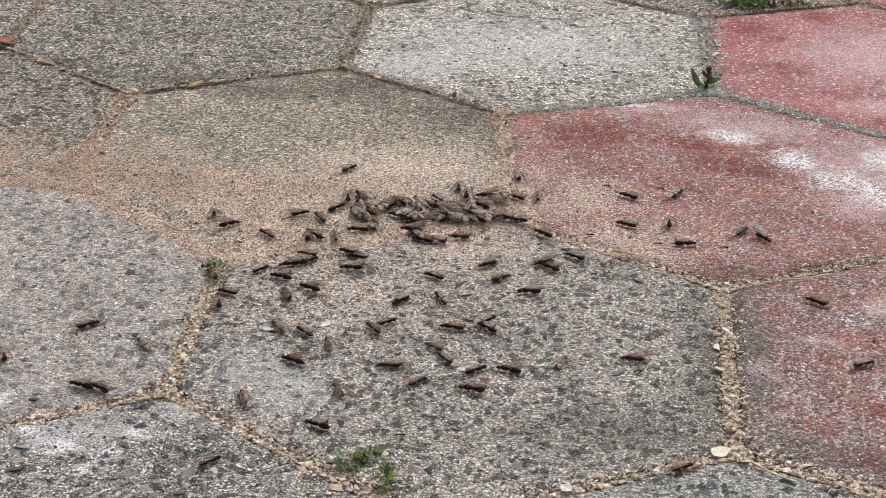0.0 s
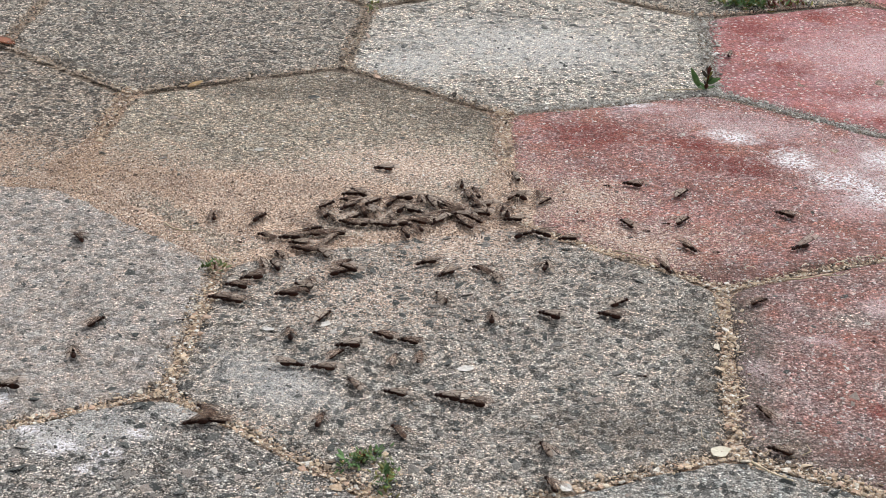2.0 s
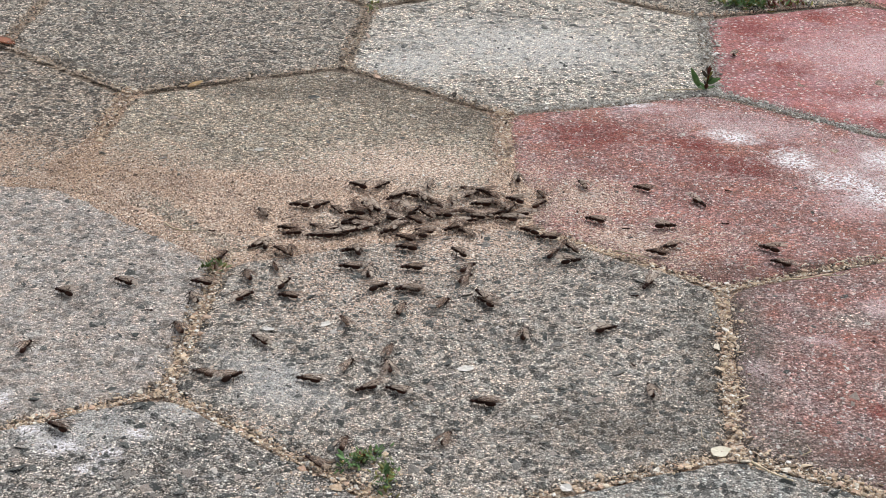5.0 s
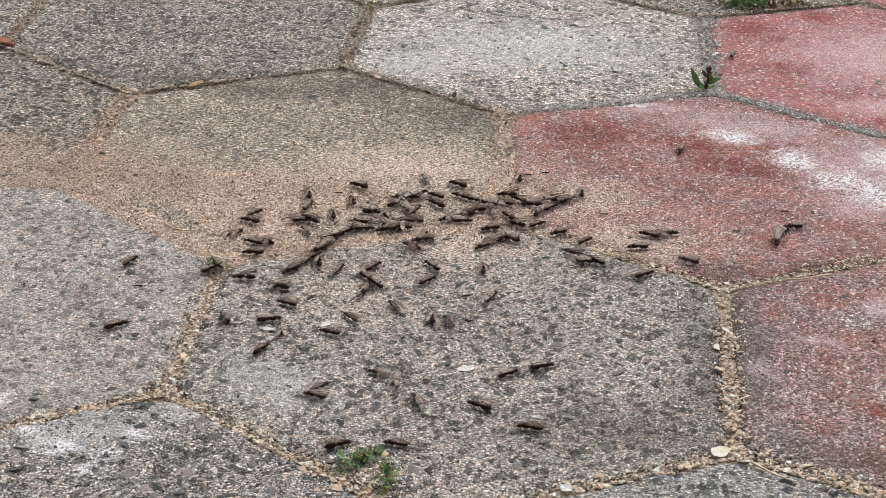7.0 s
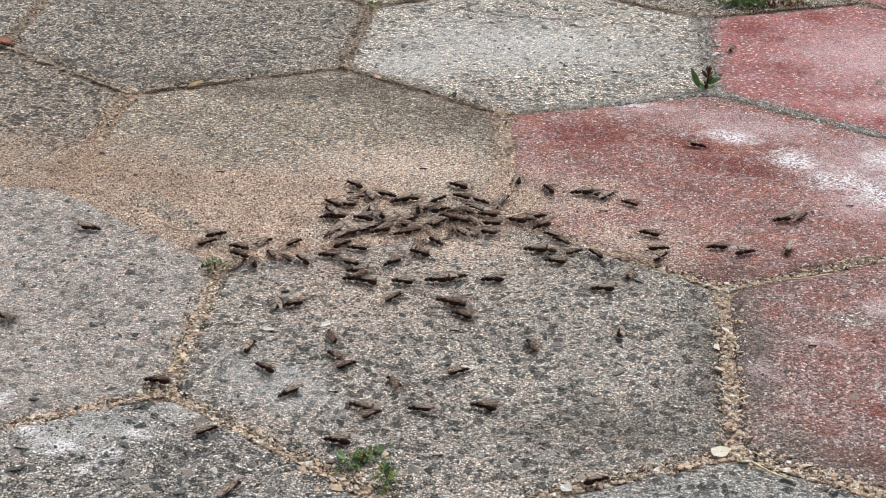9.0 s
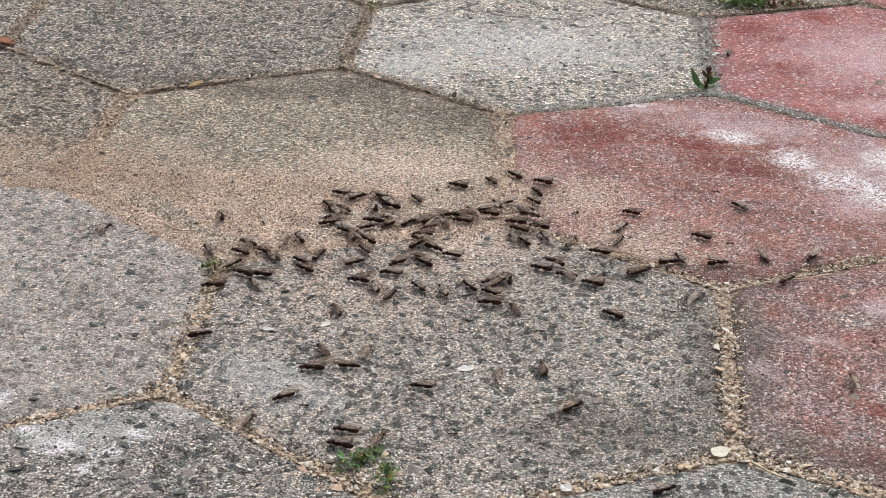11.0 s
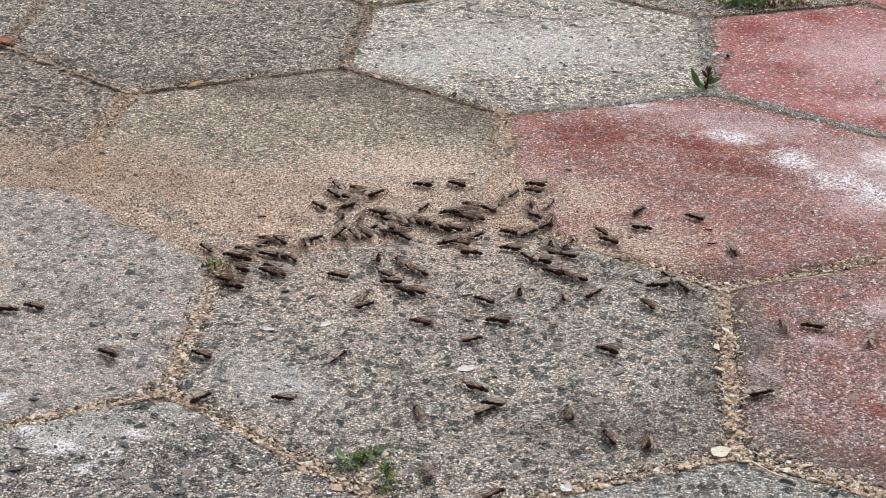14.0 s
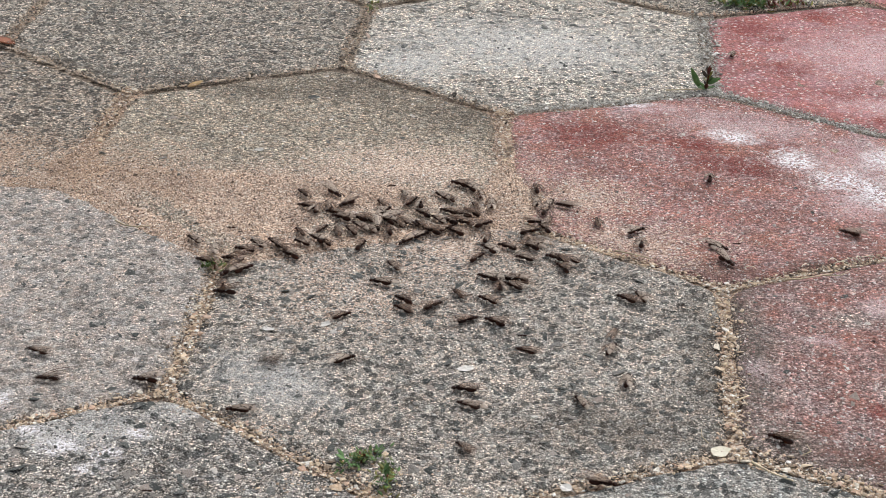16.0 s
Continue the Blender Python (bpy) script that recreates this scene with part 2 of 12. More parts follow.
def sand_material(name, fine=1650.0, soil=False):
    s = Shade(name)
    grain, grain2, edge = s.cells(fine, s.warp(fine, 0.0006))
    col = s.ramp(grain, *SAND)
    col = s.mix(1.0, col, s.ramp(s.noise(45, 5, 0.6), (0.3, (0.72, 0.70, 0.68)), (0.7, (1.12, 1.08, 1.02))), "MULTIPLY")
    col = s.dirty(s.mix(s.span(grain2, 0.95, 0.98), col, (0.10, 0.08, 0.07)))
    if soil:
        far = s.spots((-200, 409.3, 476.1, 246.9, 0), (206.7, 441.3, 312.7, 294.5, 0))
        m = s.math("ADD", far, s.math("MULTIPLY", s.math("SUBTRACT", s.noise(90, 5, 0.7), 0.5), 0.5))
        col = s.mix(s.span(m, 0.1, 0.3, 0.0, 0.8), col, s.mix(grain, (0.04, 0.034, 0.028), (0.36, 0.30, 0.23)))
    return s.done(col, 0.9, s.bump(s.math("SUBTRACT", 1.0, edge), 0.7, 0.0007), 0.25)


def plain_material(name, dark, light, scale, rough=0.5, spec=0.4, through_light=0.0, relief=0.0004):
    s = Shade(name)
    col = s.mix(s.span(s.noise(scale, 5, 0.65), 0.3, 0.7), dark, light)
    one = s.add("ShaderNodeObjectInfo").outputs["Random"]
    col = s.mix(1.0, col, s.ramp(one, (0.0, 0.75), (1.0, 1.25)), "MULTIPLY")
    m = s.done(col, rough, s.bump(s.noise(scale * 3, 3), 0.4, relief), spec)
    s.bsdf.inputs["Transmission Weight"].default_value = 0.0
    s.bsdf.inputs["Subsurface Weight"].default_value = through_light
    s.bsdf.inputs["Subsurface Radius"].default_value = (0.0008, 0.0005, 0.0003)
    return m


def wing_material():
    """A thin smoky membrane with brown veins, half see-through."""
    s = Shade("wing_membrane")
    own = s.add("ShaderNodeTexCoord").outputs["Object"]
    veins = s.add("ShaderNodeTexVoronoi", Scale=620.0)
    veins.feature = "DISTANCE_TO_EDGE"
    stretch = s.add("ShaderNodeMapping")
    stretch.inputs["Scale"].default_value = (0.35, 1.0, 0.2)
    s.link(own, stretch.inputs["Vector"])
    s.link(stretch.outputs[0], veins.inputs["Vector"])
    line = s.span(veins.outputs["Distance"], 0.02, 0.07, 1.0, 0.0)
    one = s.add("ShaderNodeObjectInfo").outputs["Random"]
    col = s.mix(line, s.ramp(one, (0.0, (0.23, 0.145, 0.10)), (0.5, (0.44, 0.325, 0.245)), (1.0, (0.80, 0.69, 0.57))), (0.085, 0.042, 0.026))
    s.done(col, 0.45, None, 0.3)
    s.value(s.bsdf.inputs["Alpha"], s.span(line, 0.0, 1.0, 0.42, 0.64))
    return s.mat


GREY = concrete_material("grey_concrete", (1.20, 1.145, 1.10), fine=1150, bite=0.84, dark=0.84, cover=0.68, grime=((60.2, -53.5, 55.8, 25.2, 8), (96, -7.8, 20, 110, 0)),
                         bleach=((-62.6, -41.2, 40, 25, -30),), film=((-62, -72, 22, 13, -35), (-15, 62, 95, 44, 4), (-45, 30, 95, 62, 0), (-66, 46, 48, 42, 0), (-3, 67, 42, 27, 0), (-29, 23, 27, 24, 0)))
GREY_LEFT = concrete_material("grey_concrete_left", (1.12, 1.06, 1.045), dark=0.55, cover=0.74, bite=0.56, chalk=((-156, -68, 4, 8, 0),), dusty=((-112, 68, 34, 26, 0), (-150, 86, 34, 13, -35)))
GREY_WEST = concrete_material("brownish_concrete", (0.88, 0.80, 0.725), fine=860, dark=0.8, bite=1.0, cover=0.70)
GREY_FRONT = concrete_material("grey_concrete_front", (1.05, 1.02, 1.0), fine=1050, bite=1.0, cover=0.66, dust=0, bleach=((-125, -83, 42, 19, 12), (-90, -66, 22, 9, 10), (-184.7, -55.1, 21.7, 20.3, 0)), chalk=((-126, -93, 11, 8, 8), (-110, -95, 8, 8, 0), (-140, -85, 8, 5, 0), (-114, -105, 8, 5, 0), (-103, -82, 8, 5, 0)))
GREY_EAST = concrete_material("dark_fine_concrete", (0.92, 0.94, 0.95), bite=0.75, dust=0)
GREY_BACK = concrete_material("grey_concrete_back", (0.90, 0.855, 0.80), bite=1.0, fine=840, dust=0.0, dark=0.7, cover=0.75, grime=((-165, 254, 75, 18, 6), (-249.1, 265.6, 62, 18, -25)))
GREY_PALE = concrete_material("pale_concrete", (1.36, 1.325, 1.27), bite=0.86, fine=900, dark=0.75, cover=0.78, dust=0.0, bleach=((-60.1, 302.4, 45.3, 46.1, 0), (0.6, 343.8, 121.8, 69.6, 0)), grime=((40.9, 242.4, 71.3, 16.2, 14), (-60.2, 259.8, 50.3, 13.8, -25)))
GREY_SAND = concrete_material("sandy_concrete", (1.02, 0.935, 0.815), bite=0.85, fine=860, dark=0.3, grime=((-80.3, 262, 95, 38, 4), (-30, 230, 70, 32, -20), (-130.3, 244.1, 54.8, 20.6, 0)))
RED = concrete_material("red_paver", (1.05, 0.90, 0.88), fine=880, dark=0.3, bite=1.0, dust=0.8, paint=(0.365, 0.172, 0.15), wear=0.33, film=((70, 100, 90, 44, 8), (15, 155, 36, 60, 0)), grime=((98, 74, 36, 16, 8), (140, 86, 30, 9, 15)),
                        chalk=((110.5, 224, 19, 13, -10), (140, 199, 17, 23, 15), (161, 178, 24, 21, -20), (178, 162, 24, 19, -20), (60, 260, 22, 6, 14), (184, 205, 16, 22, 0), (205, 190, 30, 30, 0), (139, 198, 11, 17, 0), (155, 177, 15, 18, 0), (173, 170, 13, 20, 0), (112, 222, 10, 10, 0)),
                        bleach=((118, 240, 66, 27, -10), (180, 205, 56, 46, 0), (165, 152, 34, 26, 0), (72, 254, 34, 11, 14)),
                        blotch=((163.8, 216.3, 14, 13), (74, 250.5, 11, 9), (110, 246.6, 10, 8), (88, 211, 26, 15), (134, 216, 14, 10), (40, 215, 44, 34), (108, 190, 44, 20), (96, 207, 15, 12), (119, 179, 18, 12), (164, 214, 13, 11)))
RED_BACK = concrete_material("red_paver_back", (1.15, 0.88, 0.88), fine=720, dark=0.2, bite=0.65, dust=0.0, paint=(0.385, 0.155, 0.15), wear=0.31,
                             bleach=((200.9, 358.9, 83.2, 82.2, 0), (200.4, 276.9, 62.3, 25.7, -10)),
                             blotch=((174.6, 290.6, 17, 17), (128, 400, 24, 30), (147, 330, 22, 16), (177, 384, 13, 12), (171, 428, 16, 22), (141, 380, 13, 12), (190, 260, 12, 14)))
RED_WORN = concrete_material("red_paver_worn", (1.0, 0.88, 0.87), fine=900, dark=0.4, bite=1.0, dust=0.0, paint=(0.34, 0.16, 0.145), wear=0.42, patch=60.0, bare=((107, 0, 20, 85, 0), (113, -55, 28, 24, -20), (111, -11, 14, 12, 0), (132, -70, 30, 16, -20), (150, 40, 14, 12, 0)),
                             bleach=((109.3, -4.4, 14.3, 13.8, 0), (165, 52, 16, 14, 0), (137, 22, 12, 6, 0)), grime=((119.2, -55, 30, 24, -20), (103, 15, 24, 130, 0), (145, -62, 34, 15, -20)),
                             blotch=((158, -27, 22, 8),))
STONES = stone_material("aggregate_stone", (0.0, (0.045, 0.05, 0.047)), (0.4, (0.09, 0.096, 0.09)), (0.7, (0.19, 0.182, 0.168)), (0.86, (0.27, 0.245, 0.215)), (0.95, (0.36, 0.30, 0.26)), (1.0, (0.62, 0.60, 0.56)))
GREY_GRAINS = stone_material("grey_matrix_grains", (0.0, (0.04, 0.039, 0.036)), (0.33, (0.15, 0.143, 0.13)), (0.57, (0.42, 0.40, 0.37)), (0.85, (0.63, 0.60, 0.555)), (0.95, (0.55, 0.43, 0.34)), (1.0, (0.88, 0.86, 0.82)))
RED_GRAINS = stone_material("red_matrix_grains", (0.0, (0.10, 0.055, 0.05)), (0.3, (0.22, 0.12, 0.108)), (0.65, (0.34, 0.195, 0.178)), (0.88, (0.42, 0.29, 0.27)), (0.93, (0.72, 0.62, 0.60)), (1.0, (0.92, 0.86, 0.86)))
CHIPS = stone_material("pale_chips", (0.0, (0.38, 0.35, 0.32)), (0.5, (0.62, 0.58, 0.53)), (1.0, (0.88, 0.86, 0.82)))
PEBBLES = stone_material("joint_pebbles", (0.0, (0.05, 0.04, 0.03)), (0.16, (0.24, 0.18, 0.13)), (0.36, (0.60, 0.45, 0.31)), (0.6, (0.78, 0.63, 0.45)), (0.74, (0.60, 0.40, 0.29)), (0.84, (0.80, 0.71, 0.57)), (1.0, (0.95, 0.93, 0.88)))
GREY_PEBBLES = stone_material("far_joint_pebbles", (0.0, (0.05, 0.042, 0.035)), (0.25, (0.17, 0.14, 0.11)), (0.42, (0.40, 0.32, 0.24)), (0.7, (0.64, 0.53, 0.40)), (0.85, (0.55, 0.36, 0.25)), (1.0, (0.90, 0.86, 0.78)))
MORTAR_GRIT = stone_material("mortar_grit", (0.0, (0.16, 0.15, 0.135)), (0.25, (0.36, 0.345, 0.31)), (0.7, (0.54, 0.52, 0.46)), (1.0, (0.92, 0.90, 0.86)))
GRIT = stone_material("sand_grit", *SAND)
BED = sand_material("bedding_sand", 1200, True)
SPILL = sand_material("spilled_sand")
CHITIN = plain_material("ant_chitin", (0.009, 0.0038, 0.0026), (0.042, 0.0145, 0.009), 900, 0.36, 0.14)
GASTER = plain_material("ant_gaster", (0.012, 0.0045, 0.003), (0.062, 0.021, 0.011), 500, 0.36, 0.16)
LEG = plain_material("ant_leg", (0.035, 0.019, 0.012), (0.10, 0.055, 0.034), 900, 0.5, 0.3)
WING = wing_material()
LEAF = plain_material("weed_leaf", (0.07, 0.15, 0.045), (0.14, 0.26, 0.085), 300, 0.5, 0.4, 0.15)
LEAF_LIGHT = plain_material("pale_leaflet", (0.10, 0.15, 0.05), (0.20, 0.25, 0.10), 300, 0.6, 0.3, 0.15)
LEAF_YELLOW = plain_material("yellowing_leaf", (0.13, 0.15, 0.035), (0.30, 0.27, 0.07), 260, 0.55, 0.35, 0.15)
LEAF_RED = plain_material("reddish_leaf", (0.10, 0.025, 0.02), (0.19, 0.06, 0.035), 260, 0.5, 0.35, 0.1)
DRY = plain_material("dry_leaf", (0.36, 0.22, 0.10), (0.62, 0.44, 0.22), 220, 0.7, 0.3)
DARK_LEAF = plain_material("dark_leaf", (0.05, 0.045, 0.035), (0.12, 0.10, 0.075), 220, 0.7, 0.3)
DRY_RED = plain_material("red_brown_leaf", (0.20, 0.06, 0.03), (0.42, 0.17, 0.09), 160, 0.65, 0.3)
CREAM = plain_material("cream_petal", (0.70, 0.65, 0.50), (0.84, 0.80, 0.66), 260, 0.7, 0.3)
FLAKE = plain_material("white_flake", (0.62, 0.59, 0.54), (0.80, 0.78, 0.74), 300, 0.7, 0.3)
STRAW = plain_material("straw", (0.50, 0.40, 0.26), (0.74, 0.64, 0.46), 300, 0.65, 0.3)

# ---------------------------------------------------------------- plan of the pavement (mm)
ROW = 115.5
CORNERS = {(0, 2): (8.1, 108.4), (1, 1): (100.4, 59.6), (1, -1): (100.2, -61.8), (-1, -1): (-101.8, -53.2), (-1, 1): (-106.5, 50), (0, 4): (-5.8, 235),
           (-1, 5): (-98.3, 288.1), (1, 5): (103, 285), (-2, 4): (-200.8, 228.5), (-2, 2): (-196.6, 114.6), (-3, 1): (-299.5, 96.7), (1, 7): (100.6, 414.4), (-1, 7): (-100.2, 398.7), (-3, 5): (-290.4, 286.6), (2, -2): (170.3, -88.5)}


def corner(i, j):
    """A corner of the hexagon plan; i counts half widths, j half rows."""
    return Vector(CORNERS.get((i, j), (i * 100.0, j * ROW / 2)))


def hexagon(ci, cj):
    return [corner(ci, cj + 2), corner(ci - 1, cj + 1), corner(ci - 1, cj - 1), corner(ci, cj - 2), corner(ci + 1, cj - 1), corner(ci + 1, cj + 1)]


def outline(ci, cj, gap, bend=11.0, count=300):
    """The rim of a paver: the hexagon drawn in by half the joint, its corners rounded, its edges a little ragged."""
    h = hexagon(ci, cj)
    inner = []
    for k in range(6):
        a, b, c = h[k - 1], h[k], h[(k + 1) % 6]
        u, v = (b - a).normalized(), (c - b).normalized()
        nu, nv = Vector((-u.y, u.x)), Vector((-v.y, v.x))
        gu, gv = gap * (0.62 + 0.38 * abs(u.y) ** 3), gap * (0.62 + 0.38 * abs(v.y) ** 3)
        f = 1.0 / max(0.3, 1 + nu.dot(nv))
        inner.append(b + (nu * gu + nv * gv) * f)
    path = []
    for k in range(6):
        a, b, c = inner[k - 1], inner[k], inner[(k + 1) % 6]
        p0, p2 = b + (a - b).normalized() * bend, b + (c - b).normalized() * bend
        for q in range(9):
            t = q / 8
            path.append(p0 * (1 - t) ** 2 + b * 2 * t * (1 - t) + p2 * t * t)
    path.append(path[0])
    d = np.cumsum([0] + [(path[i + 1] - path[i]).length for i in range(len(path) - 1)])
    at = np.linspace(0, d[-1], count, endpoint=False)
    xs, ys = np.interp(at, d, [q.x for q in path]), np.interp(at, d, [q.y for q in path])
    mid = Vector((sum(q.x for q in h) / 6, sum(q.y for q in h) / 6))
    rim = []
    for x, y in zip(xs, ys):
        w = noise.noise((x * 0.05, y * 0.05, 3)) * 1.5 + noise.noise((x * 0.22, y * 0.22, 9)) * 1.1 + noise.noise((x * 0.6, y * 0.6, 4)) * 0.5
        q = Vector((x, y)) - mid
        rim.append(mid + q * (1 + w / q.length))
    return mid, rim


def relief(x, y):
    """Unevenness of the paver tops, mm."""
    return 0.5 * noise.noise((x * 0.018, y * 0.018, 1)) + 0.22 * noise.noise((x * 0.12, y * 0.12, 5)) + 0.12 * noise.noise((x * 0.4, y * 0.4, 7)) - 0.25


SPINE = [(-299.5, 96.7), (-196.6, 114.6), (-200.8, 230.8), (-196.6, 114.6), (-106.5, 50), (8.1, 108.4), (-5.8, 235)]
HEAPS = ((-75.4, 126.5, 62.1, 26.3, 2.7), (-172, 131, 43.5, 31, 1.9), (14.2, 131.5, 30.4, 27.6, 2), (-118.4, 103.6, 39.8, 31.9, 1.6), (-20.2, 94.6, 40.3, 12.6, 1), (52.6, 90.1, 30.5, 11.5, 1.2), (-236, 132, 39.3, 15, 1.2), (-3.8, 205.1, 6.1, 46.1, 0.3), (-92.5, 83.1, 33.9, 19.4, 1.8))


def sand_level(x, y):
    """Height of the spilled sand, mm; below the paver tops where there is none."""
    z = -2.2
    d = 1e9
    for (ax, ay), (bx, by) in zip(SPINE, SPINE[1:]):
        t = max(0.0, min(1.0, ((x - ax) * (bx - ax) + (y - ay) * (by - ay)) / ((bx - ax) ** 2 + (by - ay) ** 2)))
        d = min(d, math.hypot(x - ax - t * (bx - ax), y - ay - t * (by - ay)))
    z += 2.0 * math.exp(-(d / 8.0) ** 2)
    for hx, hy, rx, ry, high in HEAPS:
        z += high * math.exp(-((x - hx) / rx) ** 2 - ((y - hy) / ry) ** 2)
    return min(z, 0.25 + 0.25 * z) if z > 0.33 else z


def footing(x, y):
    """What an ant stands on at a place, mm."""
    return max(relief(x, y), sand_level(x, y)) + 0.1


# ---------------------------------------------------------------- ground and pavement
ground_me = mesh("ground", [(-300, -300, -0.012), (300, -300, -0.012), (300, 300, -0.012), (-300, 300, -0.012)], [(0, 1, 2, 3)], BED)
tagged(part("ground", ground_me), "bare sandy soil under and around the pavers", "ground", kind="structure")


def sheet(x0, x1, y0, y1, step, level):
    nx, ny = int((x1 - x0) / step) + 1, int((y1 - y0) / step) + 1
    verts = [((x0 + i * step) * MM, (y0 + j * step) * MM, level(x0 + i * step, y0 + j * step) * MM) for j in range(ny) for i in range(nx)]
    faces = [(j * nx + i, j * nx + i + 1, (j + 1) * nx + i + 1, (j + 1) * nx + i) for j in range(ny - 1) for i in range(nx - 1)]
    return verts, faces


def bed_level(x, y):
    return (-2.4 if y < 138 else -1.1) + 0.9 * noise.noise((x * 0.09, y * 0.09, 2)) + 0.5 * noise.noise((x * 0.3, y * 0.3, 4))


pavement = tagged(part("pavement", mesh("pavement", *sheet(-520, 470, -310, 740, 5.0, bed_level), BED, True)),
                  "hexagonal grey and red pavers laid in pale sand", "pavement", kind="structure")

# middle of each paver in the plan, its joint's half width, material, amount of stones, look
PAVERS = [((0, 0), 2.7, GREY, 1300, "grey concrete paver with coarse exposed aggregate"),
          ((-1, 3), 2.8, GREY_SAND, 500, "grey concrete paver half buried under spilled sand"),
          ((1, 3), 2.5, RED, 70, "faded red paver with white bloom and dark spots"),
          ((-2, 0), 2.6, GREY_LEFT, 700, "grey concrete paver with exposed aggregate"),
          ((2, 0), 2.8, RED_WORN, 300, "worn red paver rubbed through to grey concrete"),
          ((-3, 3), 2.2, GREY_WEST, 1100, "grey concrete paver dusted with sand"),
          ((3, 3), 3.6, RED, 60, "faded red paver with white bloom"),
          ((-1, -3), 2.8, GREY_FRONT, 1500, "grey concrete paver with pale stains"),
          ((1, -3), 2.8, GREY_EAST, 1500, "grey concrete paver with exposed aggregate"),
          ((-3, -3), 4.2, GREY_FRONT, 100, "grey concrete paver"), ((3, -3), 4.2, RED_WORN, 60, "worn red paver"),
          ((-2, 6), 2.3, GREY_BACK, 2000, "brownish grey concrete paver"), ((0, 6), 2.3, GREY_PALE, 1700, "pale bleached concrete paver"),
          ((2, 6), 2.6, RED_BACK, 24, "faded red paver with darker spots"), ((-4, 6), 3.2, GREY_BACK, 100, "grey concrete paver"),
          ((-3, 9), 3.2, GREY_BACK, 60, "grey concrete paver"), ((-1, 9), 3.2, GREY_PALE, 100, "grey concrete paver"),
          ((1, 9), 3.2, GREY_BACK, 100, "grey concrete paver"), ((3, 9), 3.2, RED_BACK, 30, "faded red paver"),
          ((4, 0), 4.0, GREY_LEFT, 60, "grey concrete paver"), ((-4, 0), 4.0, GREY_LEFT, 60, "grey concrete paver"), ((4, 6), 3.2, RED_BACK, 30, "faded red paver")]


def inside(rim, x, y):
    hit = False
    for k in range(len(rim)):
        a, b = rim[k - 1], rim[k]
        if (a.y > y) != (b.y > y) and x < (b.x - a.x) * (y - a.y) / (b.y - a.y) + a.x:
            hit = not hit
    return hit


SPECKLED = {(1, 3): 5200, (2, 6): 1500, (2, 0): 3200}  # pavers with many white chips


def paver(plan, gap, material, stones, look_of, seed):
    """A hexagonal paver with a worn round rim, and its proud stones as a part."""
    mid, rim = outline(*plan, gap, count=300 if stones > 100 or plan in SPECKLED else 120)
    rng = np.random.default_rng(seed)
    n = len(rim)
    chips_n = SPECKLED.get(plan, 60 if stones <= 100 else 1300 if stones > 650 else 3000)
    verts, faces = [(mid.x * MM, mid.y * MM, relief(mid.x, mid.y) * MM)], []
    steps = [0.04 * k for k in range(1, 20)] + [0.78 + 0.018 * k for k in range(0, 8)]
    loops = [(s, None) for s in steps]
    loops += [(None, back) for back in (8.0, 5.5, 3.6, 2.2, 1.2, 0.5, 0.0)]
    for s, back in loops:
        for k, q in enumerate(rim):
            d = q - mid
            f = s if back is None else 1 - back / d.length
            x, y = mid.x + d.x * f, mid.y + d.y * f
            z = relief(x, y)
            left = d.length * (1 - f)
            soft = 4.0 + 2.5 * noise.noise((q.x * 0.06, q.y * 0.06, 11))
            if left < soft:
                u = 1 - left / soft
                z -= 1.7 * (1 - math.sqrt(max(0.0, 1 - u * u))) + 0.35 * u * (1 + noise.noise((x * 0.5, y * 0.5, 2)))
            verts.append((x * MM, y * MM, z * MM))
    for q in rim:
        verts.append((q.x * MM, q.y * MM, -0.010))
    for k in range(n):
        faces.append((0, 1 + k, 1 + (k + 1) % n))
    for r in range(len(loops)):
        for k in range(n):
            a, b = 1 + r * n + k, 1 + r * n + (k + 1) % n
            faces.append((a, a + n, b + n, b))
    ob = part("paver", mesh("paver", verts, faces, material, True), pavement, look_of)
    spots, sizes = [], []
    xs, ys = [q.x for q in rim], [q.y for q in rim]
    while len(spots) < stones:
        x, y = rng.uniform(min(xs), max(xs)), rng.uniform(min(ys), max(ys))
        f = 1 - 4.5 / max(30, (Vector((x, y)) - mid).length)
        if not inside(rim[::6], mid.x + (x - mid.x) / f, mid.y + (y - mid.y) / f):
            continue
        if noise.noise((x * 0.03, y * 0.03, 21)) < rng.uniform(-1.0, 0.1):
            continue
        r = min(2.7, (1.25 if mid.y < -100 else 1.12 if mid.y < 100 else 0.74) * math.exp(rng.normal(0, 0.5)))
        spots.append((x * MM, y * MM, (relief(x, y) - 0.06 * r) * MM))
        sizes.append(r * MM)
    me = grains("aggregate", np.array(spots), np.array(sizes), STONES, seed, flat=0.14)
    part("aggregate", me, ob, kind="stuff")
    chips = [(rng.uniform(min(xs), max(xs)), rng.uniform(min(ys), max(ys))) for _ in range(chips_n)]
    chips = [(x, y) for x, y in chips if inside(rim[::6], mid.x + (x - mid.x) * 1.05, mid.y + (y - mid.y) * 1.05)]
    chips.append((mid.x, mid.y))
    me = grains("pale_chips", np.array([(x * MM, y * MM, relief(x, y) * MM) for x, y in chips]), (0.30 if stones > 650 else 0.33) * np.exp(rng.normal(0, 0.45, len(chips))) * MM, CHIPS, seed + 1, 0.35, 0.45)
    part("pale_chips", me, ob, kind="stuff")
    return ob


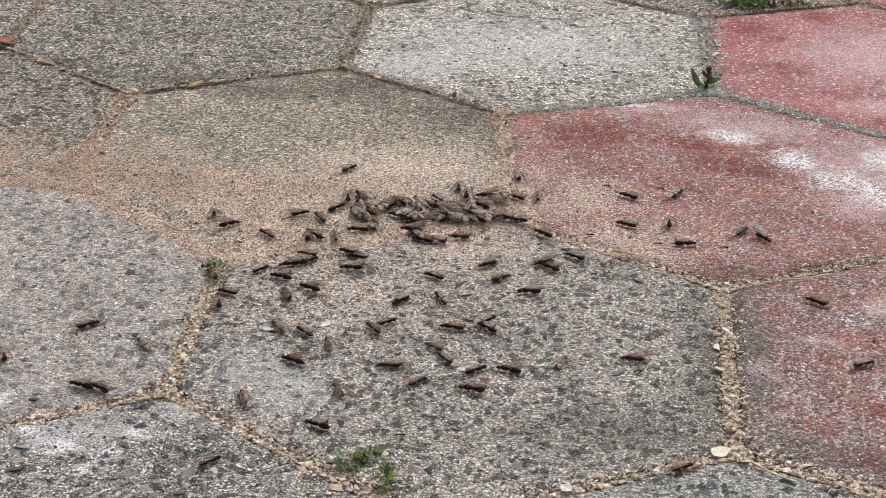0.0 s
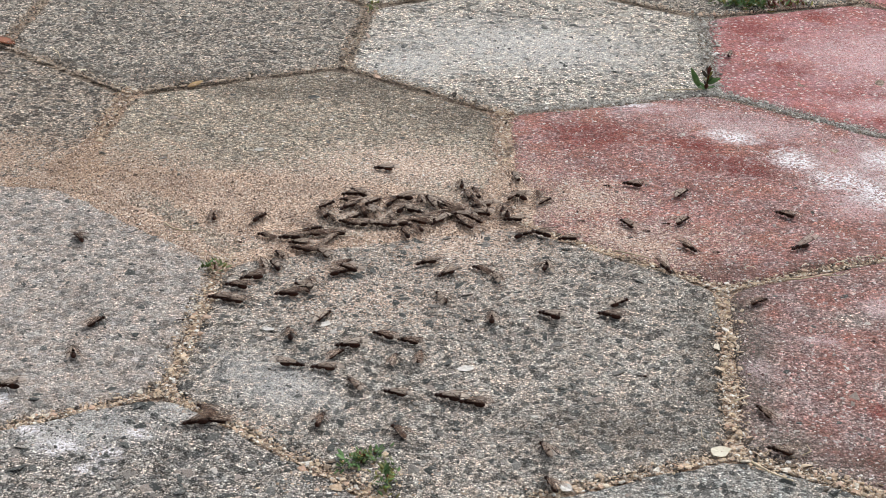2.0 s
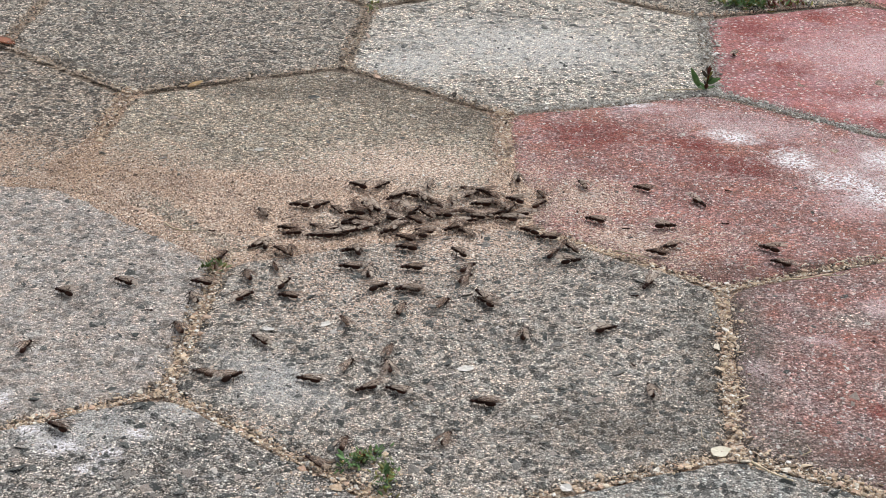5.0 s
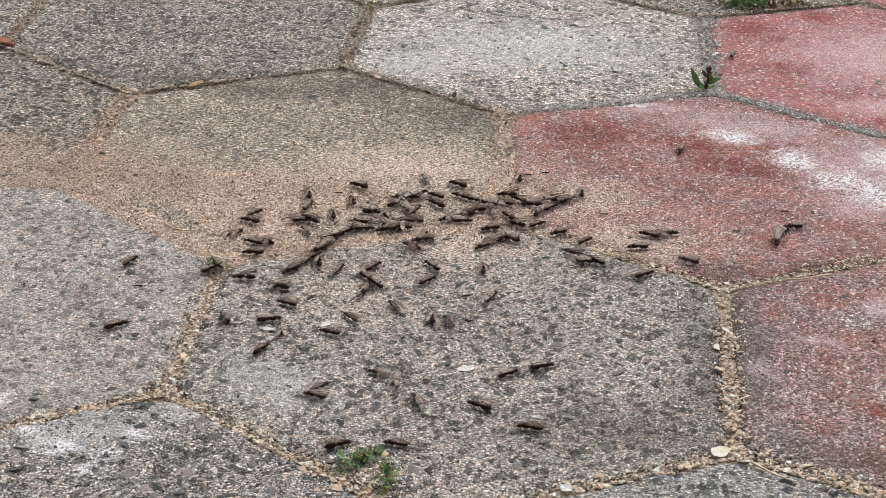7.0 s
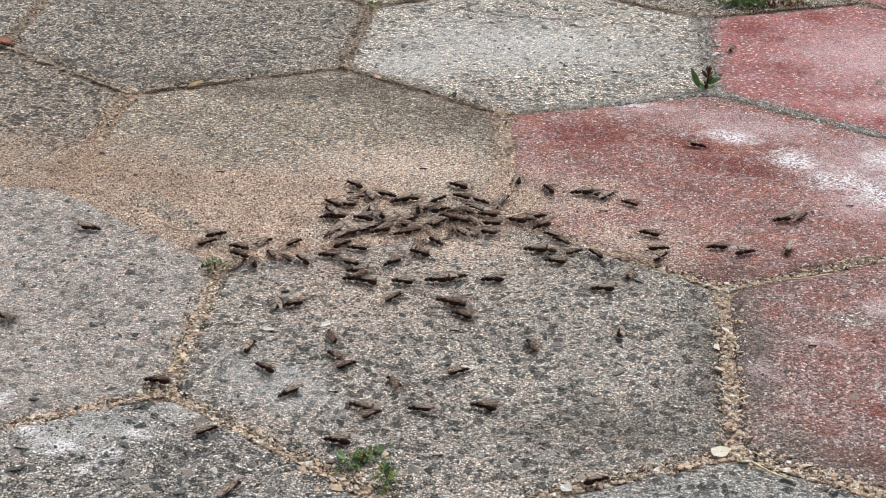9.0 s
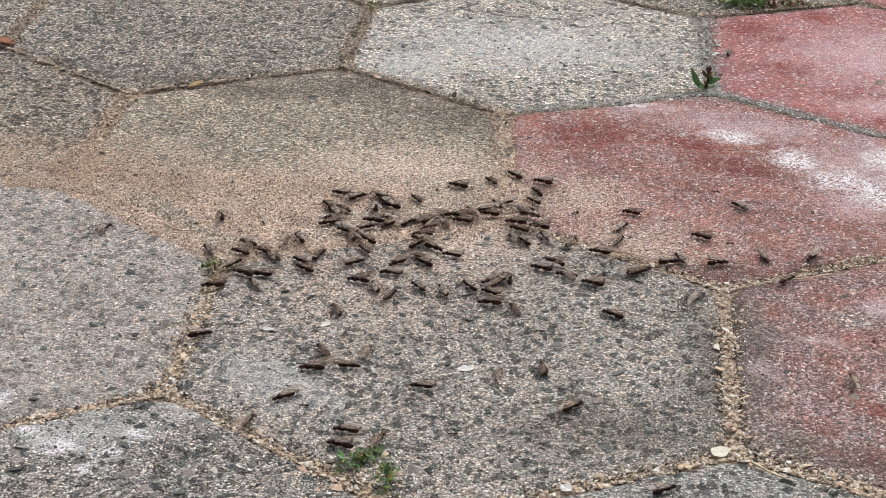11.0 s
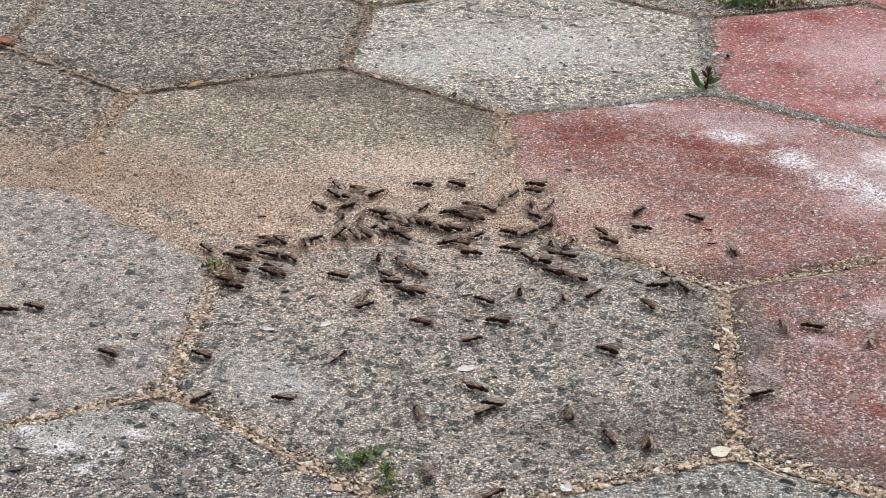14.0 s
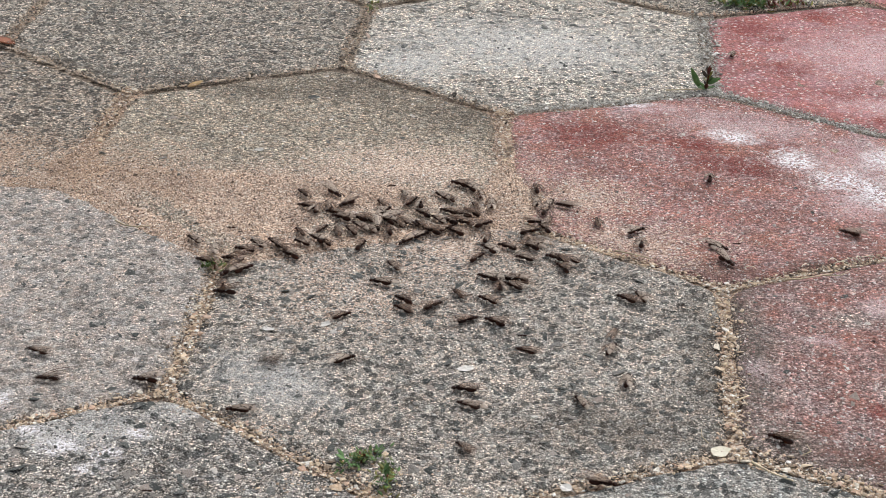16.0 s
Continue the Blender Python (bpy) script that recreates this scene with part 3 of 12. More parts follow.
def matrix_grains(ob, plan, gap, count, material, seed):
    """The sandy grains that stand out of a paver's worn face, where the plan is nearest."""
    mid, rim = outline(*plan, gap)
    rng = np.random.default_rng(seed)
    spots = []
    x0, x1 = max(-190, min(q.x for q in rim)), min(190, max(q.x for q in rim))
    y0, y1 = max(-125, min(q.y for q in rim)), min(190, max(q.y for q in rim))
    while len(spots) < count:
        x, y = rng.uniform(x0, x1), rng.uniform(y0, y1)
        if inside(rim[::6], mid.x + (x - mid.x) * 1.03, mid.y + (y - mid.y) * 1.03):
            spots.append((x * MM, y * MM, (relief(x, y) - 0.06) * MM))
    sizes = 0.36 * np.exp(rng.normal(0, 0.35, count)) * MM
    part("fine_grains", grains("fine_grains", spots, sizes, material, seed, 0.55, 9.0), ob, kind="stuff")


NEAR_GRAINS = {(0, 0): (24000, GREY_GRAINS), (-2, 0): (4500, GREY_GRAINS), (-1, -3): (8000, GREY_GRAINS), (1, -3): (4000, GREY_GRAINS),
               (2, 0): (9000, RED_GRAINS), (1, 3): (10000, RED_GRAINS)}
for number, (plan, gap, material, stones, look_of) in enumerate(PAVERS):
    laid = paver(plan, gap, material, stones, look_of, 100 + number * 7)
    if plan in NEAR_GRAINS:
        matrix_grains(laid, plan, gap, *NEAR_GRAINS[plan], 400 + number)


# ---------------------------------------------------------------- sand and pebbles
def spill_level(x, y):
    return sand_level(x, y) + 0.22 * noise.noise((x * 0.1, y * 0.1, 6)) + 0.3 * noise.noise((x * 0.45, y * 0.45, 8)) - 0.05


sand_spill = tagged(part("sand_spill", mesh("sand_spill", *sheet(-330, 110, 20, 262, 1.1, spill_level), SPILL, True)),
                    "tan sand thrown out over the paver joints", "sand", kind="stuff")

rng = np.random.default_rng(5)
spots, sizes = [], []
while len(spots) < 26000:
    x, y = rng.uniform(-300, 100), rng.uniform(20, 250)
    z = sand_level(x, y)
    if (z + 1.75) / 2.2 + 0.5 * noise.noise((x * 0.05, y * 0.05, 14)) < rng.uniform(0.1, 1.0):
        continue
    spots.append((x * MM, y * MM, (max(relief(x, y), z) + 0.05) * MM))
    sizes.append(0.33 * math.exp(rng.normal(0, 0.35)) * MM)
while len(spots) < 34000:
    x, y = rng.uniform(-215, 0), rng.uniform(138, 288)
    if sand_level(x, y) > 0 or rng.uniform() < abs(y - 219) / 104:
        continue
    spots.append((x * MM, y * MM, (relief(x, y) + 0.05) * MM))
    sizes.append(0.26 * math.exp(rng.normal(0, 0.35)) * MM)
while len(spots) < 42000:
    x, y = rng.uniform(-330, 230), rng.uniform(-125, 460)
    spots.append((x * MM, y * MM, (max(relief(x, y), sand_level(x, y)) + 0.05) * MM))
    sizes.append(0.28 * math.exp(rng.normal(0, 0.35)) * MM)
tagged(part("sand_grains", grains("sand_grains", np.array(spots), np.array(sizes), GRIT, 6, 0.8, 9.0)),
       "loose tan and white sand grains on the pavers", "sand", kind="stuff")

spots, sizes, far_spots, far_sizes, grit_spots, grit_sizes = [], [], [], [], [], []
links = set()
for plan, *_ in PAVERS:
    i, j = plan
    ring = [(i, j + 2), (i - 1, j + 1), (i - 1, j - 1), (i, j - 2), (i + 1, j - 1), (i + 1, j + 1)]
    for a, b in zip(ring, ring[1:] + ring[:1]):
        links.add(tuple(sorted((a, b))))
for a, b in sorted(links):
    p0, p1 = corner(*a), corner(*b)
    mid = (p0 + p1) / 2
    if not (-330 < mid.x < 260 and -175 < mid.y < 460):
        continue
    near = mid.y < 138
    across = (p1 - p0).normalized()
    across = Vector((-across.y, across.x))
    mortar = mid.x > 0 and 225 < mid.y < 400
    for _ in range(4600 if mortar else 2900 if near else 2200):
        w = rng.normal(0, (4.8 if mortar else 2.5 if near else 2.7) * (0.55 + 0.45 * abs(across.x) ** 3))
        q = p0.lerp(p1, rng.uniform(-0.02, 1.02)) + across * w
        if not near:
            q.y += 0.9
        heap = sand_level(q.x, q.y)
        if heap > 0.15 or (heap > -0.6 and rng.uniform() < 0.35):
            continue
        r = min(1.9, (0.31 if near else 0.26 if mortar else 0.34) * math.exp(rng.normal(0, 0.58)))
        deep = (-1.75 if near else -0.5) + 0.7 * rng.uniform(0, 1) + min(1.5, abs(w) * (0.36 if near else 0.55))
        deep = max(deep, heap)
        warm = near or heap > -0.9
        if not warm and not mortar and noise.noise((q.x * 0.06, q.y * 0.06, 31)) < rng.uniform(-0.9, 0.3):
            continue
        if mortar and not warm:
            deep = 0.15 - 0.5 * rng.uniform() - 0.3 * math.exp(-((w - 1.5) / 0.6) ** 2)
        (spots if warm else grit_spots if mortar else far_spots).append((q.x * MM, q.y * MM, deep * MM))
        (sizes if warm else grit_sizes if mortar else far_sizes).append(r * MM)
strewn = [(rng.normal(-27, 13), rng.normal(-96, 7)) for _ in range(420)]
for _ in range(900):
    u, w = rng.uniform(), rng.normal(0, 3.6)
    strewn.append((100 + 70 * u + 0.36 * w, -61.8 - 26.7 * u + 0.93 * w))
for x, y in strewn:
    spots.append((x * MM, y * MM, relief(x, y) * MM))
    sizes.append(0.42 * math.exp(rng.normal(0, 0.55)) * MM)
tagged(part("joint_pebbles", grains("joint_pebbles", np.array(far_spots), np.array(far_sizes), GREY_PEBBLES, 9, 0.5, 0.5)),
       "grey and cream grit filling the far joints", "pebbles", kind="stuff")
tagged(part("joint_grit", grains("joint_grit", np.array(grit_spots), np.array(grit_sizes), MORTAR_GRIT, 10, 0.5, 0.5)),
       "pale grey grit packed into the joint of the red pavers", "grit", kind="stuff")
tagged(part("joint_pebbles", grains("joint_pebbles", np.array(spots), np.array(sizes), PEBBLES, 8, 0.36, 0.52)),
       "tan, pink and cream pebbles filling the joints", "pebbles", kind="stuff")


# ---------------------------------------------------------------- plants and litter
def leaf_blade(length, width, bend=0.3, fold=0.25, steps=6):
    """A pointed leaf along x, bent upwards, folded along its middle rib, with some thickness."""
    verts, faces = [], []
    for side in (0, 1):
        for i in range(steps + 1):
            u = i / steps
            w = width * math.sin(math.pi * min(1, u * 0.94 + 0.06)) ** 0.8 * (1 - 0.35 * u)
            x, z = length * u, bend * length * u * u - side * 0.05 * width
            verts += [(x, -w / 2, z + fold * w), (x, 0, z), (x, w / 2, z + fold * w)]
    n = (steps + 1) * 3
    for i in range(steps):
        for k in (0, 1):
            a = i * 3 + k
            faces.append((a, a + 3, a + 4, a + 1))
            faces.append((n + a, n + a + 1, n + a + 4, n + a + 3))
        faces.append((i * 3, n + i * 3, n + i * 3 + 3, i * 3 + 3))
        faces.append((i * 3 + 2, i * 3 + 5, n + i * 3 + 5, n + i * 3 + 2))
    return verts, faces


def placed(shape, m):
    return [m @ Vector(v) for v in shape[0]], shape[1]


def weed(label, x, y, leaves, z=-0.5, tall=3):
    """leaves: length, width (mm), heading, rise, lift of the foot, material."""
    ob = tagged(holder("weed", pose(x * MM, y * MM, z * MM)), label, "weed")
    stalk = tube([(0, 0, -1.5 * MM), (0.1 * MM, 0.1 * MM, 1 * MM), (0.1 * tall * MM, -0.1 * MM, tall * MM)], 0.45 * MM, 6, 0.6)
    part("stem", mesh("stem", *stalk, LEAF_RED, True), ob)
    for length, width, turn, rise, lift, material, *foot in leaves:
        foot = (*foot, 0)[:3] if len(foot) > 1 else (0, 0, *foot, 0)[:3]
        me = mesh("leaf", *leaf_blade(length * MM, width * MM, 0.25, 0.22), material, True)
        lf = part("leaf", me, ob)
        lf.matrix_basis = pose(foot[0] * MM, foot[1] * MM, lift * MM, 0, -rise, turn) @ pose(0, 0, 0, foot[2])
    return ob


weed("small green weed growing from a paver joint", 99.3, 288.4,
     [(13, 3.8, 168, 62, 1.5, LEAF, -3.5, 0, -70), (8.5, 3.4, 4, 20, 4, LEAF, 50), (6, 3.0, 205, 6, 1, LEAF, -30), (6, 3.0, 330, 8, 1.5, LEAF, 20), (6, 2.4, 185, 30, 1.5, LEAF, -40), (9, 1.4, 70, 76, 4, LEAF_RED, 60),
      (5, 2.2, 15, 50, 7, LEAF_YELLOW, 50), (5, 2.4, 165, 45, 7.5, DARK_LEAF, -50), (5, 1.4, 20, 66, 9, LEAF_RED, 60), (4, 2.0, 50, 25, 10, LEAF_YELLOW, 30), (5, 3.0, 270, 40, 1, LEAF_RED), (4.5, 2.2, 215, 40, 5, LEAF_YELLOW, -30), (5, 2.4, 345, 35, 5, LEAF, 50),
      (4, 1.6, 120, 60, 10, DARK_LEAF), (4, 1.8, 300, 30, 8, DARK_LEAF, 20), (3.5, 1.5, 60, 50, 11, LEAF_RED, 40), (4, 1.8, 20, 30, 6, DARK_LEAF, 30), (5, 2, 355, 55, 3, LEAF, 30), (4, 1.8, 190, 50, 3, DARK_LEAF, -40)], tall=12)
rng = np.random.default_rng(12)

mat_leaflets = []
for _ in range(160):
    u, v = rng.normal(0, 1), rng.normal(0, 1)
    dx, dy = 3.0 * u + 0.8 * v, 2.7 * v + 1.1 * u
    side = rng.uniform()
    stuff_of = LEAF if side < 0.45 - 0.06 * u else LEAF_YELLOW if side < 0.62 else LEAF_LIGHT if side < 0.93 else LEAF_RED
    mat_leaflets.append((rng.uniform(1.2, 2.7), rng.uniform(0.6, 1.3), rng.uniform(0, 360), rng.uniform(-10, 45), rng.uniform(0.3, 3.2) * math.exp(-0.15 * (u * u + v * v)), stuff_of, dx, dy))
mat_leaflets += [(4.2, 2.6, 200, 25, 1.5, LEAF, -5, -2), (3.8, 2.2, 250, 20, 1.2, LEAF, -3.5, -2.5), (3.4, 2.0, 160, 30, 1.4, LEAF, -6, 0)]
weed("low feathery weed with yellowing green leaflets", -24.7, -87.1, mat_leaflets, 0)


def bushy(count, wide, deep, long, high, green, red_from=9.0):
    """Leaflets strewn over a low clump; past red_from half widths eastwards they turn red."""
    out = []
    for _ in range(count):
        u, v = rng.normal(0, 0.5), rng.normal(0, 0.5)
        pick = LEAF_RED if u > red_from and rng.uniform() < 0.75 else green[int(rng.integers(len(green)))]
        size = rng.uniform(0.5, 1.1) * long
        out.append((size, size * rng.uniform(0.35, 0.6), rng.uniform(0, 360), rng.uniform(-15, 50), rng.uniform(0.2, 1.0) * high * math.exp(-(u * u + v * v)), pick, wide * u, deep * v))
    return out


weed("bushy green weed with reddish leaves in the joint", 129.9, 440.8, bushy(230, 22, 7, 5.0, 7, [LEAF, LEAF, LEAF_LIGHT, LEAF_YELLOW], 0.45))
weed("low weed beside the red paver", 156.8, 447.3, bushy(70, 14, 4, 4.0, 4, [LEAF_LIGHT, LEAF_YELLOW, LEAF_RED]))
weed("ragged yellowing weed in the joint", -14.6, -97.4, bushy(70, 3.6, 9, 2.6, 4.5, [LEAF_YELLOW, LEAF, LEAF_LIGHT]) + [(4.5, 2.4, 95, 40, 2, LEAF), (4, 1.8, 285, 12, 0.5, LEAF_YELLOW)], 0)
weed("tiny weed sprig among pebbles", -107.5, 42, bushy(34, 5, 5, 3.0, 3, [LEAF, LEAF_YELLOW, LEAF_LIGHT]), 0)
weed("tiny yellow-green sprig in the far joint", -99.2, 394.1, bushy(26, 3, 9, 3.4, 3, [LEAF_LIGHT, LEAF_YELLOW]))


def dead_leaf(label, x, y, length, width, turn, material, curl=0.35):
    me = mesh("fallen_leaf", *placed(leaf_blade(length * MM, width * MM, curl * 0.5, 0.10, 8), pose(-length / 2 * MM, 0, 0.4 * MM)), material, True)
    ob = part("fallen_leaf", me)
    ob.matrix_basis = pose(x * MM, y * MM, 0.2 * MM, 6, -4, turn)
    return tagged(ob, label, "leaf")


def scrap(label, x, y, wide, deep, turn, material, category="petal"):
    """A small flat torn piece with an uneven rim, slightly cupped and thick."""
    chance = random.Random(int(x * 10 + y))
    n = 14
    rim = [(math.cos(2 * math.pi * i / n) * wide / 2 * chance.uniform(0.72, 1.08), math.sin(2 * math.pi * i / n) * deep / 2 * chance.uniform(0.72, 1.08), chance.uniform(0.3, 0.9)) for i in range(n)]
    verts = [(0, 0, 0.35), (0, 0, 0.1)] + rim + [(a, b, c - 0.22) for a, b, c in rim]
    faces = []
    for i in range(n):
        j = (i + 1) % n
        faces += [(0, 2 + i, 2 + j), (1, 2 + n + j, 2 + n + i), (2 + i, 2 + n + i, 2 + n + j, 2 + j)]
    ob = part("petal" if category == "petal" else "flake", mesh("scrap", [(a * MM, b * MM, c * MM) for a, b, c in verts], faces, material, False))
    ob.matrix_basis = pose(x * MM, y * MM, (max(relief(x, y), sand_level(x, y)) + 0.05) * MM, 4, -5, turn)
    return tagged(ob, label, category)


dead_leaf("small tan dry leaf lying on the joint", -169.1, 244.8, 8.5, 5.5, 28, DRY, 0.45)
dead_leaf("dark curled leaf beside the joint", -178, 248.1, 8, 7, 165, DARK_LEAF, 0.1)
dead_leaf("red-brown dry leaf lying in the joint", -292.3, 290, 14, 16, 200, DRY_RED, 0.5)
scrap("cream petal lying at the joint corner", 94.7, -62.4, 8, 6.5, 15, CREAM)
scrap("cream husk lying in the joint", -235.3, 257.7, 7, 2.6, -25, CREAM, "husk")
scrap("white flake lying on the paver", 3.5, -21.7, 6.5, 4, 10, FLAKE, "flake")
scrap("white chip lying on the sandy paver", -116.9, 166.4, 5, 3, 0, FLAKE, "flake")
scrap("white flake lying on the paver", -53.6, 3.1, 4.5, 4, 40, FLAKE, "flake")
scrap("white flake on the grey paver", -74.6, -4.7, 5.5, 3, -20, FLAKE, "flake")
scrap("cream husk lying on the paver", 43.8, -92.3, 4, 4.5, 60, FLAKE, "husk")


def straw(label, points, radius=0.28, material=STRAW):
    """A dry stalk; its origin is its middle. Returns it."""
    m = points[len(points) // 2]
    me = mesh("straw", *tube([((px - m[0]) * MM, (py - m[1]) * MM, pz * MM) for px, py, pz in points], radius * MM, 6, 0.55), material, True)
    ob = part("straw", me)
    ob.matrix_basis = pose(m[0] * MM, m[1] * MM, 0.8 * MM)
    return tagged(ob, label, "straw")


blown_straw = straw("pale bent straw lying on the sand", [(-138.8, 78.5, 0.6), (-134.3, 74.4, 0.3), (-129.3, 72.8, 0.3), (-122.9, 73.9, 0.5)], 0.4)
straw("pale straw lying in the joint pebbles", [(123.9, 67.7, 0.3), (132.1, 70, 0.3), (145.5, 76.3, 0.6)], 0.4)
straw("thin straw lying in the joint pebbles", [(141.4, 74, 0.5), (148.6, 74.6, 0.9), (152.7, 79.8, 0.5)])
straw("pale straw lying across the joint", [(100.5, -31.4, 0.6), (103, -29.7, 0.9), (106.1, -26.8, 0.8)], 0.4)
straw("pale straw lying along the joint", [(55.6, 83.2, 0.4), (62.7, 80.9, 0.6), (70.9, 78, 0.4)], 0.4)
straw("long thin straw in the far joint", [(78, 280, 0.7), (88, 281.9, 1.0), (97, 284.5, 0.8)], 0.5)
straw("tan twig lying in the joint pebbles", [(104.9, -68.8, 0.3), (111, -74.6, 0.6), (118.1, -78.1, 0.3)], 0.45)
straw("white curled stalk on the red paver", [(122.3, -62, 0.3), (125.3, -59.7, 0.6), (124.3, -55.1, 0.3)], 0.22)
straw("white stalk at the petal", [(90.7, -59.5, 0.3), (88.6, -56, 0.6), (88.6, -51.4, 0.3)], 0.25)
for at_x, at_y, long, turn, bow in ((147, 89, 4, 10, 1.0), (152, 91, 5, 52, -1.4), (156, 90.5, 5, -25, 1.6), (161, 95, 6, 25, -1), (150, 87, 6, 18, 0.6), (164, 94, 4, -50, 1), (135, 82, 4, 35, 0.8), (158, 93, 4, 70, 0.8), (112, 76, 5, -10, 1), (60, 268, 8, 12, -1), (-206, 236, 7, -30, 1)):
    c, d = math.cos(radians(turn)), math.sin(radians(turn))
    straw("bleached curled stalk among the joint pebbles", [(at_x + u * long * c - v * bow * d, at_y + u * long * d + v * bow * c, w) for u, v, w in ((-0.5, 0, 0.4), (-0.2, 0.8, 0.9), (0.2, 0.8, 1.0), (0.5, 0, 0.4))], 0.24, CREAM)
straw("grey stalk across the far joint", [(-261, 284.8, 0.3), (-256, 279.1, 0.6), (-252.1, 271.2, 0.3)], 0.3)


# ---------------------------------------------------------------- ants
def leg_shape(side, root, reach, forward):
    """Coxa to foot: out and up to the knee, then down to the ground."""
    y = side
    return tube([(root, 0.45 * y, 1.15), (root + forward * 0.35, y * (0.9 + reach * 0.28), 1.75), (root + forward * 0.7, y * (0.9 + reach * 0.7), 0.8),
                 (root + forward, y * (0.9 + reach), 0.02)], 0.14, 5, 0.5)


def wing_shape(length, width):
    """A rounded membrane from the hinge backwards along -x, cupped along its length; and its thick front vein."""
    verts, faces, n = [], [], 12
    rim = []
    for i in range(n + 1):
        u = i / n
        w = width * (0.22 + 0.78 * math.sin(math.pi * min(1.0, 0.12 + 0.80 * u)) ** 0.7) * (1.0 if u < 0.85 else math.sqrt(max(0.02, 1 - ((u - 0.85) / 0.15) ** 2)))
        x = -length * u
        front = 0.06 * length * math.sin(math.pi * u) + 0.30 * width
        z = 0.06 * length * math.sin(math.pi * u)
        for f, up in ((0.15, 0.0), (0.38, 0.07), (0.65, 0.10), (1.0, 0.02)):
            verts.append((x, front - w * f, z + up * width + 0.03 * width * math.sin(9 * u + 4 * f)))
        if u < 0.9:
            rim.append((x, front - w * 0.15, z + 0.02))
    for i in range(n):
        for k in range(3):
            a = i * 4 + k
            faces.append((a, a + 4, a + 5, a + 1))
    return (verts, faces), tube(rim, 0.11, 5, 0.4)


def scaled(shape, k):
    return [(v[0] * k, v[1] * k, v[2] * k) for v in shape[0]], shape[1]


def build_ant(label, size, winged=True, spread=9.0, lift=10.0, fat=1.0):
    """An ant with its head along x; it stands on z = 0. size: metres for one unit (a winged one is about 12 long)."""
    k = size
    ob = tagged(holder("winged_ant" if winged else "worker_ant"), label, "ant", "ants on the pavers")
    head = ellipsoid((3.55, 0, 1.35), (0.85, 0.70, 0.56), 12, 8, lambda u: 1.0 + 0.12 * math.sin(math.pi * u * 0.9))
    jaw = ellipsoid((4.35, 0, 1.1), (0.32, 0.36, 0.2), 8, 5)
    eyes = joined(ellipsoid((3.75, 0.58, 1.52), (0.24, 0.15, 0.22), 8, 5), ellipsoid((3.75, -0.58, 1.52), (0.24, 0.15, 0.22), 8, 5))
    hd = part("head", mesh("head", *scaled(joined(head, jaw, eyes), k), CHITIN, True), ob)
    for side in (1, -1):
        feeler = tube([(4.1, 0.25 * side, 1.55), (4.75, 1.05 * side, 1.95), (5.5, 1.2 * side, 1.5), (6.1, 1.1 * side, 0.8)], 0.07, 5, 0.7)
        part("antenna", mesh("antenna", *scaled(feeler, k), LEG, True), hd)
    if winged:
        chest = joined(ellipsoid((1.5, 0, 1.55), (1.6, 0.78, 0.88), 14, 10, lambda u: 0.92 + 0.2 * math.sin(math.pi * u)),
                       ellipsoid((2.1, 0, 1.9), (0.7, 0.56, 0.48), 10, 6), ellipsoid((-0.15, 0, 1.2), (0.45, 0.34, 0.42), 8, 6))
    else:
        chest = joined(ellipsoid((1.5, 0, 1.45), (1.5, 0.55, 0.6), 10, 8), ellipsoid((-0.1, 0, 1.2), (0.5, 0.3, 0.4), 8, 6))
    part("thorax", mesh("thorax", *scaled(chest, k), CHITIN, True), ob)
    tail = ellipsoid((-2.1, 0, 1.25), (1.9, 0.98 * fat, 0.92 * fat), 14, 12, lambda u: (1.0 + 0.05 * math.cos(18 * u)) * (0.88 + 0.22 * u))
    part("gaster", mesh("gaster", *scaled(tail, k), GASTER, True), ob)
    for side in (1, -1):
        for root, reach, forward in ((2.5, 1.5, 1.5), (1.5, 2.0, -0.4), (0.6, 2.1, -2.3)):
            part("leg", mesh("leg", *scaled(leg_shape(side, root, reach, forward), k), LEG, True), ob)
    if winged:
        for side in (1, -1):
            for name, length, width, at, opened, height in (("forewing", 9.6, 2.6, 1.7, spread, 2.4), ("hindwing", 6.2, 1.7, 1.0, spread * 1.35, 2.15)):
                blade, vein = (scaled(q, k) for q in wing_shape(length, width))
                if side < 0:
                    blade, vein = (([(v[0], -v[1], v[2]) for v in q[0]], [f[::-1] for f in q[1]]) for q in (blade, vein))
                w = part(name, mesh(name, *blade, WING, True), ob, "smoky translucent wing")
                w.matrix_basis = pose(at * k, 0.25 * side * k, height * k, -24 * side, lift, -opened * side)
                part("vein", mesh("vein", *vein, LEG, True), w)
    return ob


ANT = 0.00109
KINDS = [build_ant("dark brown winged ant with folded smoky wings", ANT, True, 5, 2),
         build_ant("black winged ant with wings slightly parted", ANT, True, 11, 5),
         build_ant("dark brown winged ant with raised wings", ANT * 1.04, True, 7, 15),
         build_ant("slender dark winged ant with folded wings", ANT * 0.92, True, 5, 3, 0.9),
         build_ant("brown winged ant with a swollen gaster", ANT * 1.05, True, 8, 8, 1.05)]
WORKER = build_ant("small dark wingless worker ant", 0.00042, False)

ant_rng = random.Random(3)
ants = [KINDS[i] if i < len(KINDS) else copy_thing(KINDS[ant_rng.randrange(len(KINDS))], pose(0, 0, 0)) for i in range(136)]
workers = [WORKER if i == 0 else copy_thing(WORKER, pose(0, 0, 0)) for i in range(9)]


